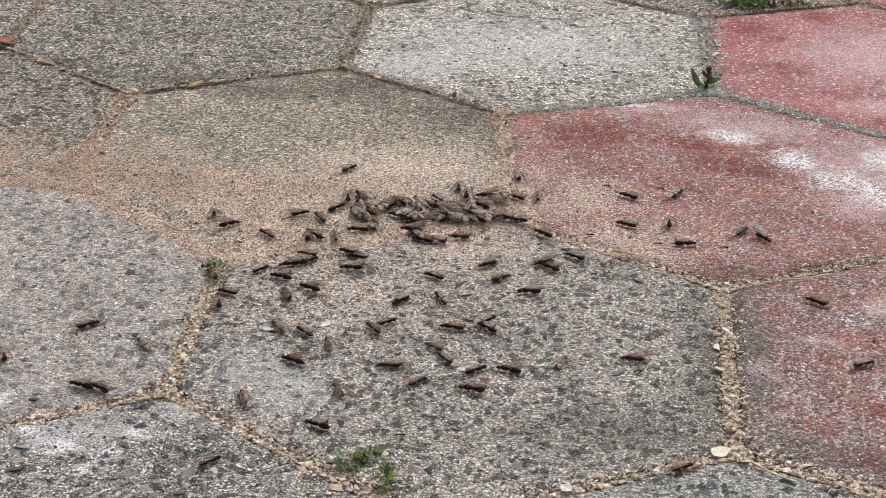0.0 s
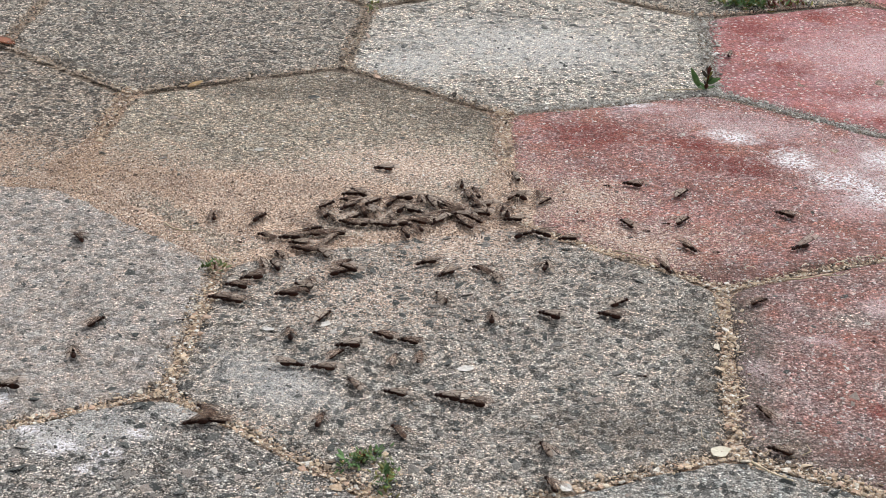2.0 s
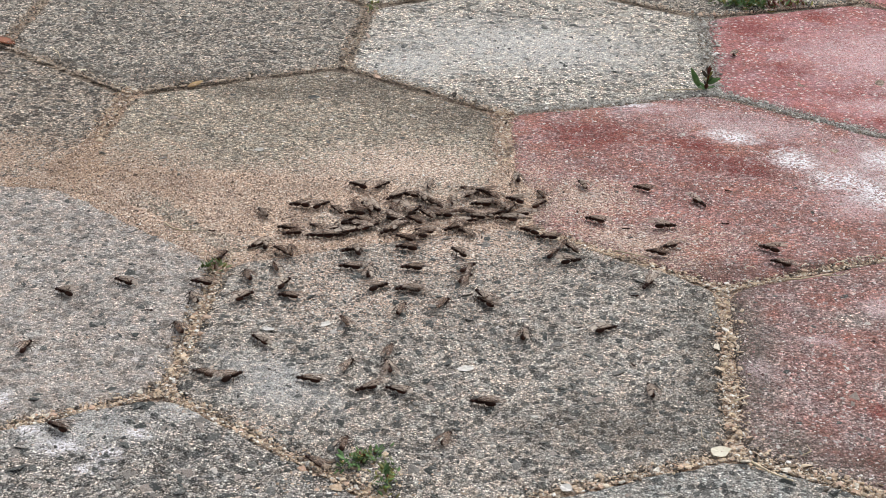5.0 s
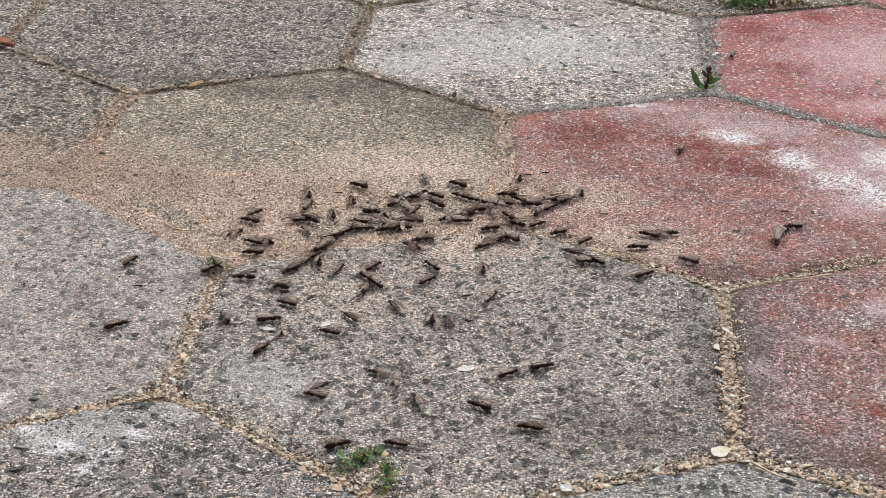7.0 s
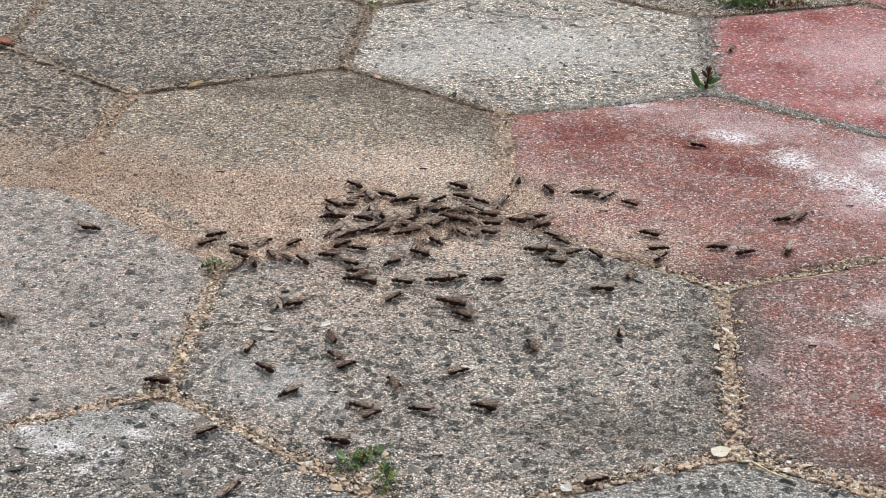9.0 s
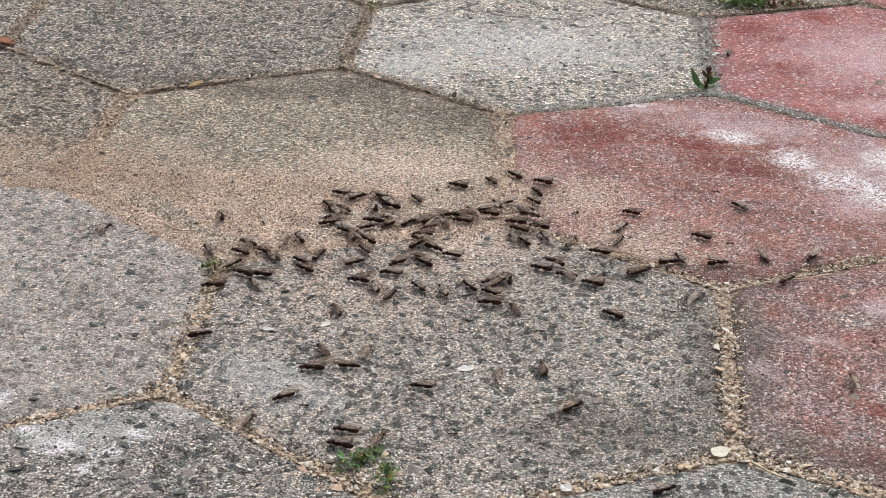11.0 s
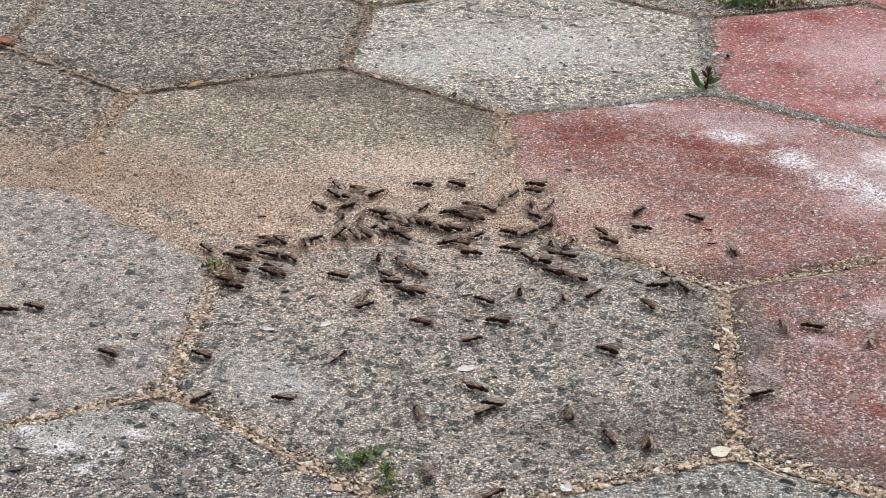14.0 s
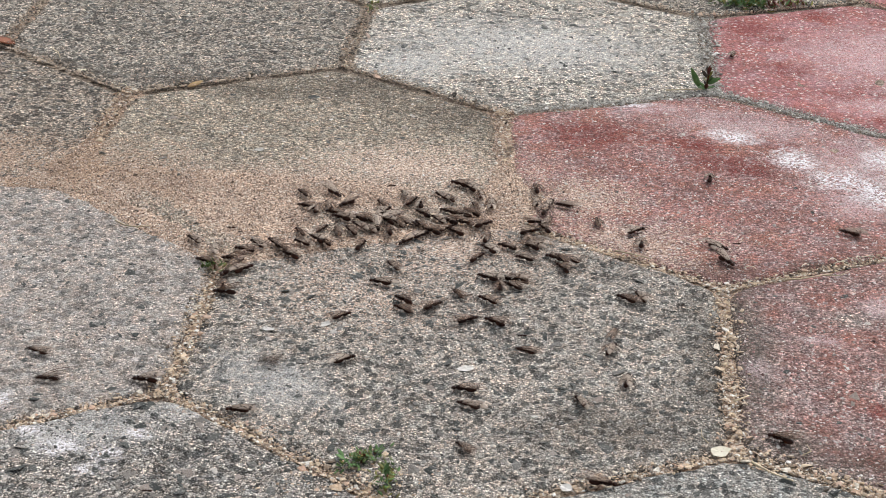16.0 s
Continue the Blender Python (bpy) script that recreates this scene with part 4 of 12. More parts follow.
# ---------------------------------------------------------------- what moves
def crawl(*way):
    """Rows for walk(): each step stands on the paver or the sand, or climbs over others by a given height."""
    return [(t, pose(x * MM, y * MM, (footing(x, y) + sum(climb)) * MM, 0, -9 * sum(climb), turn)) for t, x, y, turn, *climb in way]


def flutter(ant, seed):
    """Now and then the ant shakes its wings."""
    chance = random.Random(seed)
    starts = sorted(chance.uniform(0.3, 15.0) for _ in range(7))
    for wing in ant.children:
        if "wing" not in wing.name:
            continue
        still = wing.matrix_basis.copy()
        side = 1 if still.translation.y > 0 else -1
        rows, last = [(0, still)], 0.0
        for start in starts:
            if start < last + 0.5:
                continue
            rows.append((start, still))
            for beat in range(8):
                open_by = (26 if beat % 2 == 0 else 6) * side
                rows.append((start + (beat + 1) / 15, still @ pose(0, 0, 0, 0, -8 if beat % 2 == 0 else 0, -open_by)))
            last = start + 9 / 15
            rows.append((last, still))
        walk(wing, rows + [(16, still)])


def motions():
    """Each ant crawls on its own way: seconds, millimetres east and north, heading in degrees, climb over others in millimetres."""
    walk(ants[0], crawl((0, -70.4, 149.4, 52), (0.5, -67.8, 141.8, -2), (0.667, -63.4, 139.8, -58), (0.833, -58.9, 137.9, -114), (1, -54.5, 135.9, -170), (1.5, -59.6, 152.2, -194), (2, -54.3, 152.1, -182), (2.5, -32.3, 136.9, -182), (3, -35.0, 137.7, -254), (3.5, -41.5, 136.3, -297), (4, -30.2, 138.6, -261), (4.833, -30.5, 138.7, -271), (5.667, -31.8, 139.0, -282), (6.5, -34.2, 139.5, -292), (7, -33.4, 144.4, -246), (7.5, -46.6, 128.8, -309), (8, -52.7, 124.8, -350), (8.5, -49.8, 123.4, -373), (9, -48.4, 122.6, -378), (9.833, -49.6, 120.8, -382), (10.667, -49.9, 120.1, -387), (11.5, -49.2, 121.2, -392), (12, -50.2, 122.3, -415), (12.5, -57.6, 127.2, -405), (13, -59.3, 133.2, -350), (13.167, -62.3, 130.3, -298), (13.333, -65.2, 127.5, -246), (13.5, -68.2, 124.7, -193), (14, -71.9, 128.0, -234), (14.5, -71.3, 128.3, -258), (14.75, -66.9, 128.4, -220), (15, -62.4, 128.5, -182), (15.5, -48.6, 131.8, -170), (16, -39.9, 124.2, -242)))
    walk(ants[1], crawl((0, -119.7, 89.5, 106), (0.5, -120.0, 89.4, 109), (1, -119.9, 88.2, 115), (1.5, -119.7, 87.7, 113), (2, -119.7, 87.7, 113), (2.5, -116.7, 89.8, 76), (2.75, -110.6, 86.9, 144), (3, -104.5, 84.0, 213), (3.25, -103.4, 78.2, 158), (3.5, -102.3, 72.4, 103), (4, -99.1, 87.0, 71), (4.833, -99.1, 93.2, 118), (5.667, -95.3, 98.3, 165), (6.5, -95.6, 100.2, 213), (6.667, -97.9, 97.8, 159), (6.833, -100.2, 95.4, 105), (7, -102.6, 93.0, 52), (7.5, -104.7, 91.5, 52), (8, -86.0, 114.4, 120), (8.5, -77.3, 110.4, 178), (9, -64.3, 109.2, 190), (9.833, -63.7, 106.6, 172), (10.667, -64.7, 105.7, 154), (11.5, -65.3, 104.3, 136), (12, -67.9, 105.2, 131), (12.5, -67.2, 109.0, 127), (13, -64.5, 113.4, 142), (13.5, -64.8, 116.6, 131), (14, -65.2, 116.1, 157), (14.5, -65.7, 119.3, 149), (15, -69.5, 106.6, 136), (15.5, -70.5, 107.5, 125), (16, -71.7, 107.0, 116)))
    walk(ants[2], crawl((0, -111.1, 80.7, 33), (0.5, -111.1, 80.7, 33), (1, -112.5, 75.8, 32), (1.5, -103.7, 81.4, 59), (2, -99.3, 88.6, 65), (2.5, -99.9, 87.9, 65), (2.75, -96.9, 81.8, 117), (3, -93.9, 75.6, 168), (3.5, -106.2, 65.2, 168), (3.75, -109.3, 61.0, 117), (4, -112.5, 56.8, 65), (4.833, -106.5, 51.6, 77), (5.667, -107.7, 47.2, 88), (6.5, -102.1, 40.5, 99), (6.75, -97.6, 37.4, 144), (7, -93.0, 34.3, 189), (7.5, -81.6, 25.4, 169), (8, -91.8, 41.8, 140), (8.5, -86.4, 45.4, 130), (9, -92.3, 47.2, 112), (9.833, -90.7, 42.4, 131), (10.667, -92.5, 38.1, 150), (11.5, -96.1, 37.9, 169), (12, -96.0, 38.1, 160), (12.5, -97.1, 32.9, 160), (13, -102.8, 37.0, 160), (13.5, -97.1, 32.9, 160), (14, -96.6, 40.3, 169), (14.5, -96.7, 40.1, 179), (15, -102.6, 35.6, 211), (15.5, -98.9, 39.4, 189), (16, -100.6, 37.9, 244)))
    walk(ants[3], crawl((0, -82.9, 96.5, 32), (0.5, -81.4, 101.2, 43), (1, -80.9, 96.2, 10), (1.167, -76.8, 90.2, 70), (1.333, -72.8, 84.2, 130), (1.5, -68.7, 78.2, 190), (2, -68.5, 79.2, 150), (2.5, -66.3, 78.6, 190), (3, -70.0, 79.9, 158), (3.5, -71.3, 82.3, 212), (4, -68.2, 84.8, 222), (4.833, -72.6, 84.0, 162), (5.667, -72.8, 89.0, 102), (6.5, -77.3, 87.2, 42), (7, -80.9, 89.8, 10), (7.25, -81.7, 88.4, 57), (7.5, -82.5, 87.1, 104), (8, -84.7, 86.1, 150), (8.5, -69.6, 96.7, 178), (9, -69.4, 95.3, 190), (9.833, -68.7, 92.6, 197), (10.667, -68.5, 90.8, 205), (11.5, -70.8, 89.7, 212), (12, -71.9, 90.8, 206), (12.5, -69.1, 92.2, 261), (13, -69.4, 93.1, 258), (13.5, -68.2, 93.5, 268), (13.667, -64.0, 95.8, 327), (13.833, -59.9, 98.1, 386), (14, -55.7, 100.3, 446), (14.5, -53.0, 106.7, 446), (15, -55.6, 105.6, 402), (15.5, -49.6, 106.8, 410), (15.75, -49.2, 110.1, 448), (16, -48.8, 113.4, 486)))
    walk(ants[4], crawl((0, -68.4, 105.4, 51), (0.5, -68.4, 105.4, 51), (1, -72.6, 107.7, 51), (1.5, -73.5, 106.8, 42), (2, -73.0, 106.9, 55), (2.5, -72.4, 108.1, 68), (3, -71.0, 106.9, 61), (3.5, -70.2, 106.2, 61), (4, -70.2, 105.3, 61), (4.833, -75.1, 106.5, 52), (5.667, -75.9, 103.8, 42), (6.5, -80.0, 101.2, 33), (7, -81.1, 104.8, 78), (7.5, -68.6, 102.7, 127), (8, -70.0, 101.3, 133), (8.5, -70.6, 99.9, 133, 0.8), (9, -69.7, 100.9, 131), (9.833, -68.6, 102.5, 130), (10.667, -68.9, 102.1, 128), (11.5, -68.3, 101.0, 127), (12, -68.1, 100.6, 134), (12.5, -67.8, 101.1, 125), (13, -67.3, 101.0, 136), (13.5, -71.9, 104.2, 149), (14, -75.8, 105.4, 142), (14.5, -76.9, 105.3, 137), (15, -75.6, 103.5, 149), (15.5, -76.7, 104.2, 137), (16, -76.4, 102.7, 87)))
    walk(ants[5], crawl((0, -65.2, 116.8, 104), (0.5, -64.7, 116.9, 104), (1, -64.6, 116.9, 102), (1.5, -64.7, 120.5, 157), (2, -63.6, 119.8, 190), (2.25, -65.9, 120.5, 138), (2.5, -68.3, 121.2, 87), (3, -65.4, 131.9, 51), (3.5, -57.3, 123.6, 43), (4, -52.2, 131.0, 51), (4.833, -51.9, 132.6, 52), (5.667, -53.2, 132.5, 52), (6.5, -53.4, 132.0, 53), (7, -39.3, 122.1, 57), (7.5, -33.8, 120.4, 50), (8, -32.6, 120.3, 53), (8.5, -32.1, 120.1, 45), (9, -27.8, 113.5, 49), (9.833, -11.9, 84.6, 50), (10.667, -0.3, 60.8, 51), (11.5, 17.8, 32.6, 51), (12, 17.2, 40.3, 97), (12.5, 17.9, 40.2, 70), (13, 18.1, 30.1, 45), (13.5, 4.9, 28.0, 45), (14, 18.3, 40.5, 97), (14.5, 18.9, 40.4, 74), (15, 17.7, 45.3, 104), (15.5, 16.3, 45.0, 117), (16, 15.6, 44.3, 150)))
    walk(ants[6], crawl((0, -59.0, 119.4, 135), (0.5, -59.1, 119.3, 141), (1, -60.6, 120.1, 148), (1.5, -59.2, 120.6, 135), (2, -60.6, 120.1, 148, 0.8), (2.5, -66.2, 117.7, 126, 0.8), (3, -64.0, 127.7, 148), (3.5, -59.8, 129.3, 167), (4, -61.3, 128.5, 154), (4.833, -62.5, 130.0, 156), (5.667, -62.2, 127.3, 158), (6.5, -60.9, 128.9, 160), (7, -62.0, 129.9, 160), (7.5, -61.6, 129.2, 146), (8, -63.1, 128.9, 159), (8.5, -62.6, 130.2, 151), (9, -64.0, 130.1, 147), (9.833, -68.0, 129.4, 154), (10.667, -68.0, 120.8, 160), (11.5, -68.6, 119.6, 167), (12, -68.9, 121.4, 167), (12.5, -68.9, 121.4, 167), (13, -61.3, 126.6, 130), (13.5, -63.9, 123.9, 148), (14, -71.7, 118.5, 136), (14.25, -71.3, 118.4, 94), (14.5, -70.8, 118.4, 51), (15, -70.9, 117.9, -13), (15.5, -71.8, 116.8, -23), (16, -71.9, 119.7, -44)))
    walk(ants[7], crawl((0, -73.3, 94.3, 128), (0.5, -75.1, 95.3, 110), (1, -74.7, 98.3, 103), (1.25, -74.0, 97.0, 146), (1.5, -73.3, 95.8, 190), (1.75, -72.9, 97.2, 152), (2, -72.6, 98.6, 114), (2.5, -73.3, 98.8, 128), (3, -85.2, 92.9, 178), (3.5, -81.2, 100.0, 222), (4, -79.6, 102.7, 178), (4.833, -84.6, 103.6, 182), (5.667, -81.6, 111.8, 186), (6.5, -84.6, 114.9, 190), (6.75, -83.8, 115.9, 148), (7, -83.0, 116.8, 105), (7.5, -71.3, 109.3, 136), (8, -70.3, 110.4, 150), (8.5, -71.7, 109.9, 148), (9, -70.5, 109.0, 144), (9.833, -69.8, 109.1, 140), (10.667, -72.2, 107.7, 136), (11.5, -70.7, 106.5, 131), (12, -74.7, 107.6, 131), (12.5, -73.6, 109.1, 127), (13, -73.6, 109.1, 127), (13.5, -69.3, 108.7, 178), (14, -63.7, 107.4, 231), (14.5, -60.9, 104.1, 178), (15, -62.8, 108.9, 167), (15.5, -59.1, 109.5, 167), (16, -64.2, 110.3, 231)))
    walk(ants[8], crawl((0, -92.6, 74.7, 144), (0.5, -93.2, 73.2, 159), (1, -92.3, 73.7, 144), (1.5, -93.3, 72.9, 168), (2, -92.1, 73.1, 168), (2.5, -91.0, 71.4, 129), (3, -90.2, 68.8, 122), (3.5, -91.1, 69.1, 159), (4, -82.7, 74.5, 178), (4.833, -85.1, 80.1, 175), (5.667, -83.7, 84.2, 171), (6.5, -87.3, 85.3, 168), (7, -102.4, 85.6, 168), (7.5, -102.1, 62.9, 178), (8, -97.7, 59.8, 179), (8.5, -97.3, 58.8, 159), (9, -101.4, 60.6, 168), (9.833, -102.8, 63.7, 163), (10.667, -98.5, 65.5, 157), (11.5, -99.8, 65.1, 151), (11.75, -102.1, 62.3, 101), (12, -104.4, 59.5, 51), (12.25, -105.7, 59.1, 105), (12.5, -106.9, 58.8, 159), (13, -107.0, 58.6, 168), (13.5, -103.2, 57.3, 179), (14, -98.5, 58.4, 168), (14.5, -98.4, 58.6, 159), (15, -98.5, 58.1, 179), (15.5, -98.5, 58.1, 179), (16, -98.5, 58.4, 168)))
    walk(ants[9], crawl((0, -74.7, 75.4, 87), (0.5, -74.5, 74.3, 87), (1, -74.3, 74.3, 81), (1.5, -75.5, 75.1, 73), (2, -74.9, 81.7, 32), (2.5, -71.3, 82.3, 32), (3, -70.7, 84.5, 50), (3.5, -63.5, 92.6, 50), (4, -59.2, 96.3, 50), (4.833, -60.6, 93.7, 50), (5.667, -60.4, 91.7, 50), (6.5, -58.5, 92.3, 50), (7, -56.8, 88.3, 63), (7.5, -52.4, 69.8, 109), (8, -51.5, 80.4, 150), (8.5, -53.7, 93.0, 158), (9, -54.5, 96.7, 167), (9.833, -51.1, 97.4, 171), (10.667, -50.3, 96.7, 175), (11.5, -49.2, 94.3, 178), (12, -50.1, 93.6, 170), (12.5, -42.5, 100.4, 167), (13, -42.3, 102.4, 135), (13.5, -43.5, 99.5, 101), (14, -43.9, 96.2, 136), (14.5, -46.9, 96.2, 167), (15, -44.1, 94.3, 167), (15.5, -44.2, 95.7, 157), (16, -43.9, 96.2, 136)))
    walk(ants[10], crawl((0, -72.3, 75.8, 150, 0.8), (0.5, -72.9, 77.0, 144, 0.8), (1, -76.2, 80.0, 158), (1.5, -76.1, 78.4, 178, 0.8), (2, -82.3, 72.5, 190), (2.5, -86.3, 66.7, 129), (3, -84.4, 66.4, 159), (3.5, -85.4, 65.1, 159), (4, -84.0, 64.5, 107), (4.833, -79.4, 61.0, 106), (5.667, -79.4, 57.7, 105), (6.5, -73.0, 58.3, 104), (7, -70.1, 55.8, 56), (7.5, -71.1, 55.4, 49), (8, -62.1, 64.9, 49), (8.5, -60.9, 62.8, 68), (9, -59.4, 69.7, 49), (9.833, -60.3, 63.0, 58), (10.667, -66.7, 60.2, 67), (11.5, -68.3, 56.4, 77), (12, -72.8, 55.7, 116), (12.5, -72.2, 55.3, 49), (13, -73.2, 58.3, 111), (13.5, -74.3, 60.4, 138), (14, -85.9, 69.3, 138), (14.5, -87.9, 67.3, 139), (15, -88.2, 68.9, 139), (15.5, -87.0, 69.1, 139), (16, -87.5, 66.4, 134)))
    walk(ants[11], crawl((0, -63.3, 76.2, 103), (0.5, -65.3, 76.7, 137), (1, -66.4, 77.2, 128), (1.5, -70.2, 74.3, 159, 0.8), (2, -73.4, 77.1, 178), (2.5, -74.1, 76.6, 230), (3, -78.9, 82.0, 281), (3.25, -78.1, 79.9, 236), (3.5, -77.3, 77.9, 190), (4, -77.0, 77.3, 212), (4.833, -81.7, 76.8, 204), (5.667, -82.6, 79.9, 197), (6.5, -83.8, 79.6, 190), (6.75, -95.3, 76.8, 120), (7, -106.7, 73.9, 51), (7.5, -107.4, 65.0, -12), (7.75, -105.0, 70.8, 27), (8, -102.7, 76.6, 65), (8.5, -100.3, 61.5, 65, 0.8), (9, -92.9, 67.7, 42), (9.833, -94.2, 62.3, 87), (10.667, -90.6, 59.3, 133), (11.5, -94.2, 55.1, 179), (12, -96.7, 50.4, 179), (12.5, -97.2, 62.6, 178), (13, -85.8, 74.9, 138), (13.5, -85.1, 72.4, 129), (14, -91.5, 70.5, 168), (14.5, -105.0, 71.2, 159), (15, -79.8, 110.0, 178), (15.5, -81.9, 114.8, 167), (16, -85.6, 117.4, 132)))
    walk(ants[12], crawl((0, -59.5, 102.6, 116), (0.5, -59.0, 104.1, 126), (1, -67.0, 99.3, 136), (1.5, -63.6, 95.9, 127), (1.75, -61.4, 96.1, 89), (2, -59.2, 96.3, 50), (2.5, -48.1, 95.5, 63), (3, -46.1, 91.1, 32), (3.5, -42.3, 98.1, 10), (4, -38.6, 99.4, -13), (4.833, -38.6, 98.4, -16), (5.667, -44.7, 95.7, -19), (6.5, -44.0, 94.6, -22), (7, -41.2, 91.1, -2), (7.5, -37.8, 93.4, -2), (8, -34.6, 96.5, 10), (8.5, -36.0, 100.2, 49), (9, -34.8, 98.8, 47), (9.833, -34.9, 98.7, 52), (10.667, -35.1, 97.1, 57), (11.5, -34.3, 94.9, 62), (12, -33.4, 97.0, -2), (12.5, -38.2, 94.5, -62), (13, -36.2, 94.7, -45), (13.5, -37.2, 94.6, -54), (14, -35.8, 91.9, -44), (14.5, -38.5, 94.3, -50), (15, -36.0, 91.6, -31), (15.5, -34.0, 94.8, -31), (16, -34.0, 94.8, -31)))
    walk(ants[13], crawl((0, -53.8, 97.7, 123), (0.5, -62.4, 92.6, 158), (1, -64.6, 83.4, 168), (1.5, -64.2, 80.4, 178), (2, -64.1, 80.7, 168), (2.5, -59.4, 80.9, 190), (3, -59.6, 83.0, 212), (3.5, -57.8, 79.4, 212), (4, -47.4, 68.5, 211), (4.833, -53.5, 65.9, 208), (5.667, -57.2, 64.7, 204), (6.5, -66.8, 68.2, 201), (7, -68.1, 64.1, 237), (7.5, -63.8, 58.9, 168), (8, 37.1, 79.2, 133), (8.5, 36.0, 76.3, 133), (9, 47.8, 78.3, 133), (9.833, 50.8, 78.4, 148), (10.667, 48.1, 80.2, 163), (11.5, 51.9, 83.3, 178), (12, 51.1, 87.0, 132), (12.5, 47.3, 83.1, 157), (12.75, 47.6, 83.5, 117), (13, 47.9, 83.9, 78), (13.5, 49.9, 81.0, 46), (13.75, 42.7, 78.1, 112), (14, 35.5, 75.2, 178), (14.5, 35.2, 73.7, 123), (15, 37.1, 70.7, 157), (15.5, 34.0, 81.6, 108), (16, 31.1, 72.4, 157)))
    walk(ants[14], crawl((0, -49.8, 95.4, 126), (0.5, -47.3, 92.5, 149), (1, -50.0, 83.6, 190), (1.5, -61.5, 72.8, 168), (1.75, -63.3, 72.8, 115), (2, -65.1, 72.9, 63), (2.5, -70.6, 75.6, 32, 0.8), (3, -70.8, 76.1, 10, 0.8), (3.5, -68.4, 76.5, 10), (4, -64.6, 75.8, -2), (4.833, -63.8, 76.9, 9), (5.667, -66.9, 74.4, 20), (6.5, -65.3, 73.7, 32), (7, -64.6, 70.2, 63), (7.5, -62.5, 71.4, 31), (8, -63.5, 79.9, 41), (8.5, -61.3, 79.0, 63), (9, -60.7, 76.3, 57), (9.833, -58.6, 78.2, 80), (10.667, -58.0, 77.1, 104), (11.5, -54.2, 77.6, 127), (12, -58.0, 76.8, 137), (12.5, -58.8, 74.2, 91), (13, -61.5, 76.3, 132), (13.5, -63.3, 80.5, 128), (14, -54.6, 88.9, 114), (14.5, -54.7, 87.8, 102), (15, -54.9, 88.7, 127), (15.5, -55.8, 91.1, 149), (16, -56.8, 96.5, 158)))
    walk(ants[15], crawl((0, -55.2, 85.5, -170), (0.5, -60.1, 87.5, -210), (1, -50.7, 67.9, -210), (1.5, -63.6, 65.7, -209), (2, -69.4, 63.0, -182), (2.5, -72.9, 56.0, -181), (3, -66.3, 52.6, -171), (3.5, -66.3, 52.6, -183), (4, -50.0, 47.5, -171), (4.833, -52.0, 49.8, -178), (5.667, -53.6, 51.1, -185), (6.5, -53.9, 50.0, -192), (6.75, -55.5, 48.9, -240), (7, -57.1, 47.8, -288), (7.5, -57.7, 44.7, -351), (8, -56.2, 43.4, -329), (8.5, -55.5, 47.6, -389), (9, -51.9, 53.2, -381), (9.833, -52.7, 52.7, -356), (10.667, -51.3, 54.1, -330), (11.5, -52.0, 54.6, -305), (11.75, -51.0, 47.4, -243), (12, -49.9, 40.2, -181), (12.25, -54.4, 47.8, -228), (12.5, -58.8, 55.4, -274), (13, -53.0, 53.2, -209), (13.5, -52.9, 40.7, -222), (14, -56.0, 42.0, -191), (14.5, -45.1, 57.4, -223), (15, -50.2, 59.2, -222), (15.5, -51.2, 59.1, -228), (16, -35.0, 54.0, -228)))
    walk(ants[16], crawl((0, -50.3, 89.4, 136), (0.5, -52.5, 85.7, 158), (1, -55.1, 84.7, 178), (1.5, -60.6, 90.2, 150), (2, -60.8, 91.4, 159), (2.25, -61.3, 90.7, 105), (2.5, -61.8, 90.0, 50), (3, -62.7, 87.8, 50), (3.5, -63.1, 86.4, 42), (4, -64.6, 82.8, 10, 0.8), (4.833, -65.5, 82.8, 17, 0.5), (5.667, -65.1, 82.9, 24, 0.3), (6.5, -63.0, 81.3, 32), (7, -65.4, 73.9, 21, 0.8), (7.5, -59.6, 75.9, -12), (8, -59.1, 80.6, -22), (8.167, -58.9, 77.3, -82), (8.333, -58.7, 74.1, -142), (8.5, -58.6, 70.8, -202), (9, -52.2, 67.5, -182), (9.833, -50.3, 68.7, -199), (10.667, -49.5, 67.0, -216), (11.5, -48.9, 67.5, -233), (12, -51.9, 69.6, -223), (12.5, -50.0, 69.0, -182), (13, -47.1, 70.5, -228), (13.5, -60.3, 76.5, -228), (14, -60.3, 76.5, -228), (14.5, -61.0, 69.8, -182), (15, -66.6, 69.7, -216), (15.5, -67.4, 71.8, -192), (16, -66.5, 69.9, -222)))
    walk(ants[17], crawl((0, -44.8, 112.8, 76), (0.5, -42.3, 111.5, 85), (1, -39.4, 118.1, 85), (1.5, -44.9, 120.3, 96), (2, -45.1, 115.2, 72), (2.5, -46.0, 116.5, 50), (3, -46.8, 116.8, 79), (3.25, -44.4, 115.3, 123), (3.5, -42.0, 113.7, 167), (3.75, -42.0, 112.6, 123), (4, -42.1, 111.5, 79), (4.833, -43.3, 111.8, 69), (5.667, -42.1, 111.4, 60), (6.5, -44.3, 113.7, 50), (7, -43.2, 114.3, 42), (7.5, -41.9, 113.2, 41), (8, -35.5, 113.5, 32), (8.5, -28.9, 111.7, 32), (9, -22.5, 110.9, 32), (9.833, -18.8, 106.4, 35), (10.667, -20.9, 105.7, 38), (11.5, -17.7, 104.9, 41), (11.75, -17.5, 103.4, 91), (12, -17.3, 101.8, 141), (12.5, -13.0, 103.1, 190), (13, -16.1, 108.5, 190), (13.5, -12.8, 107.4, 134), (14, -13.6, 109.2, 178), (14.5, -13.2, 106.9, 157), (15, -12.2, 110.0, 157), (15.5, -13.3, 108.1, 157), (16, -12.1, 108.3, 157)))
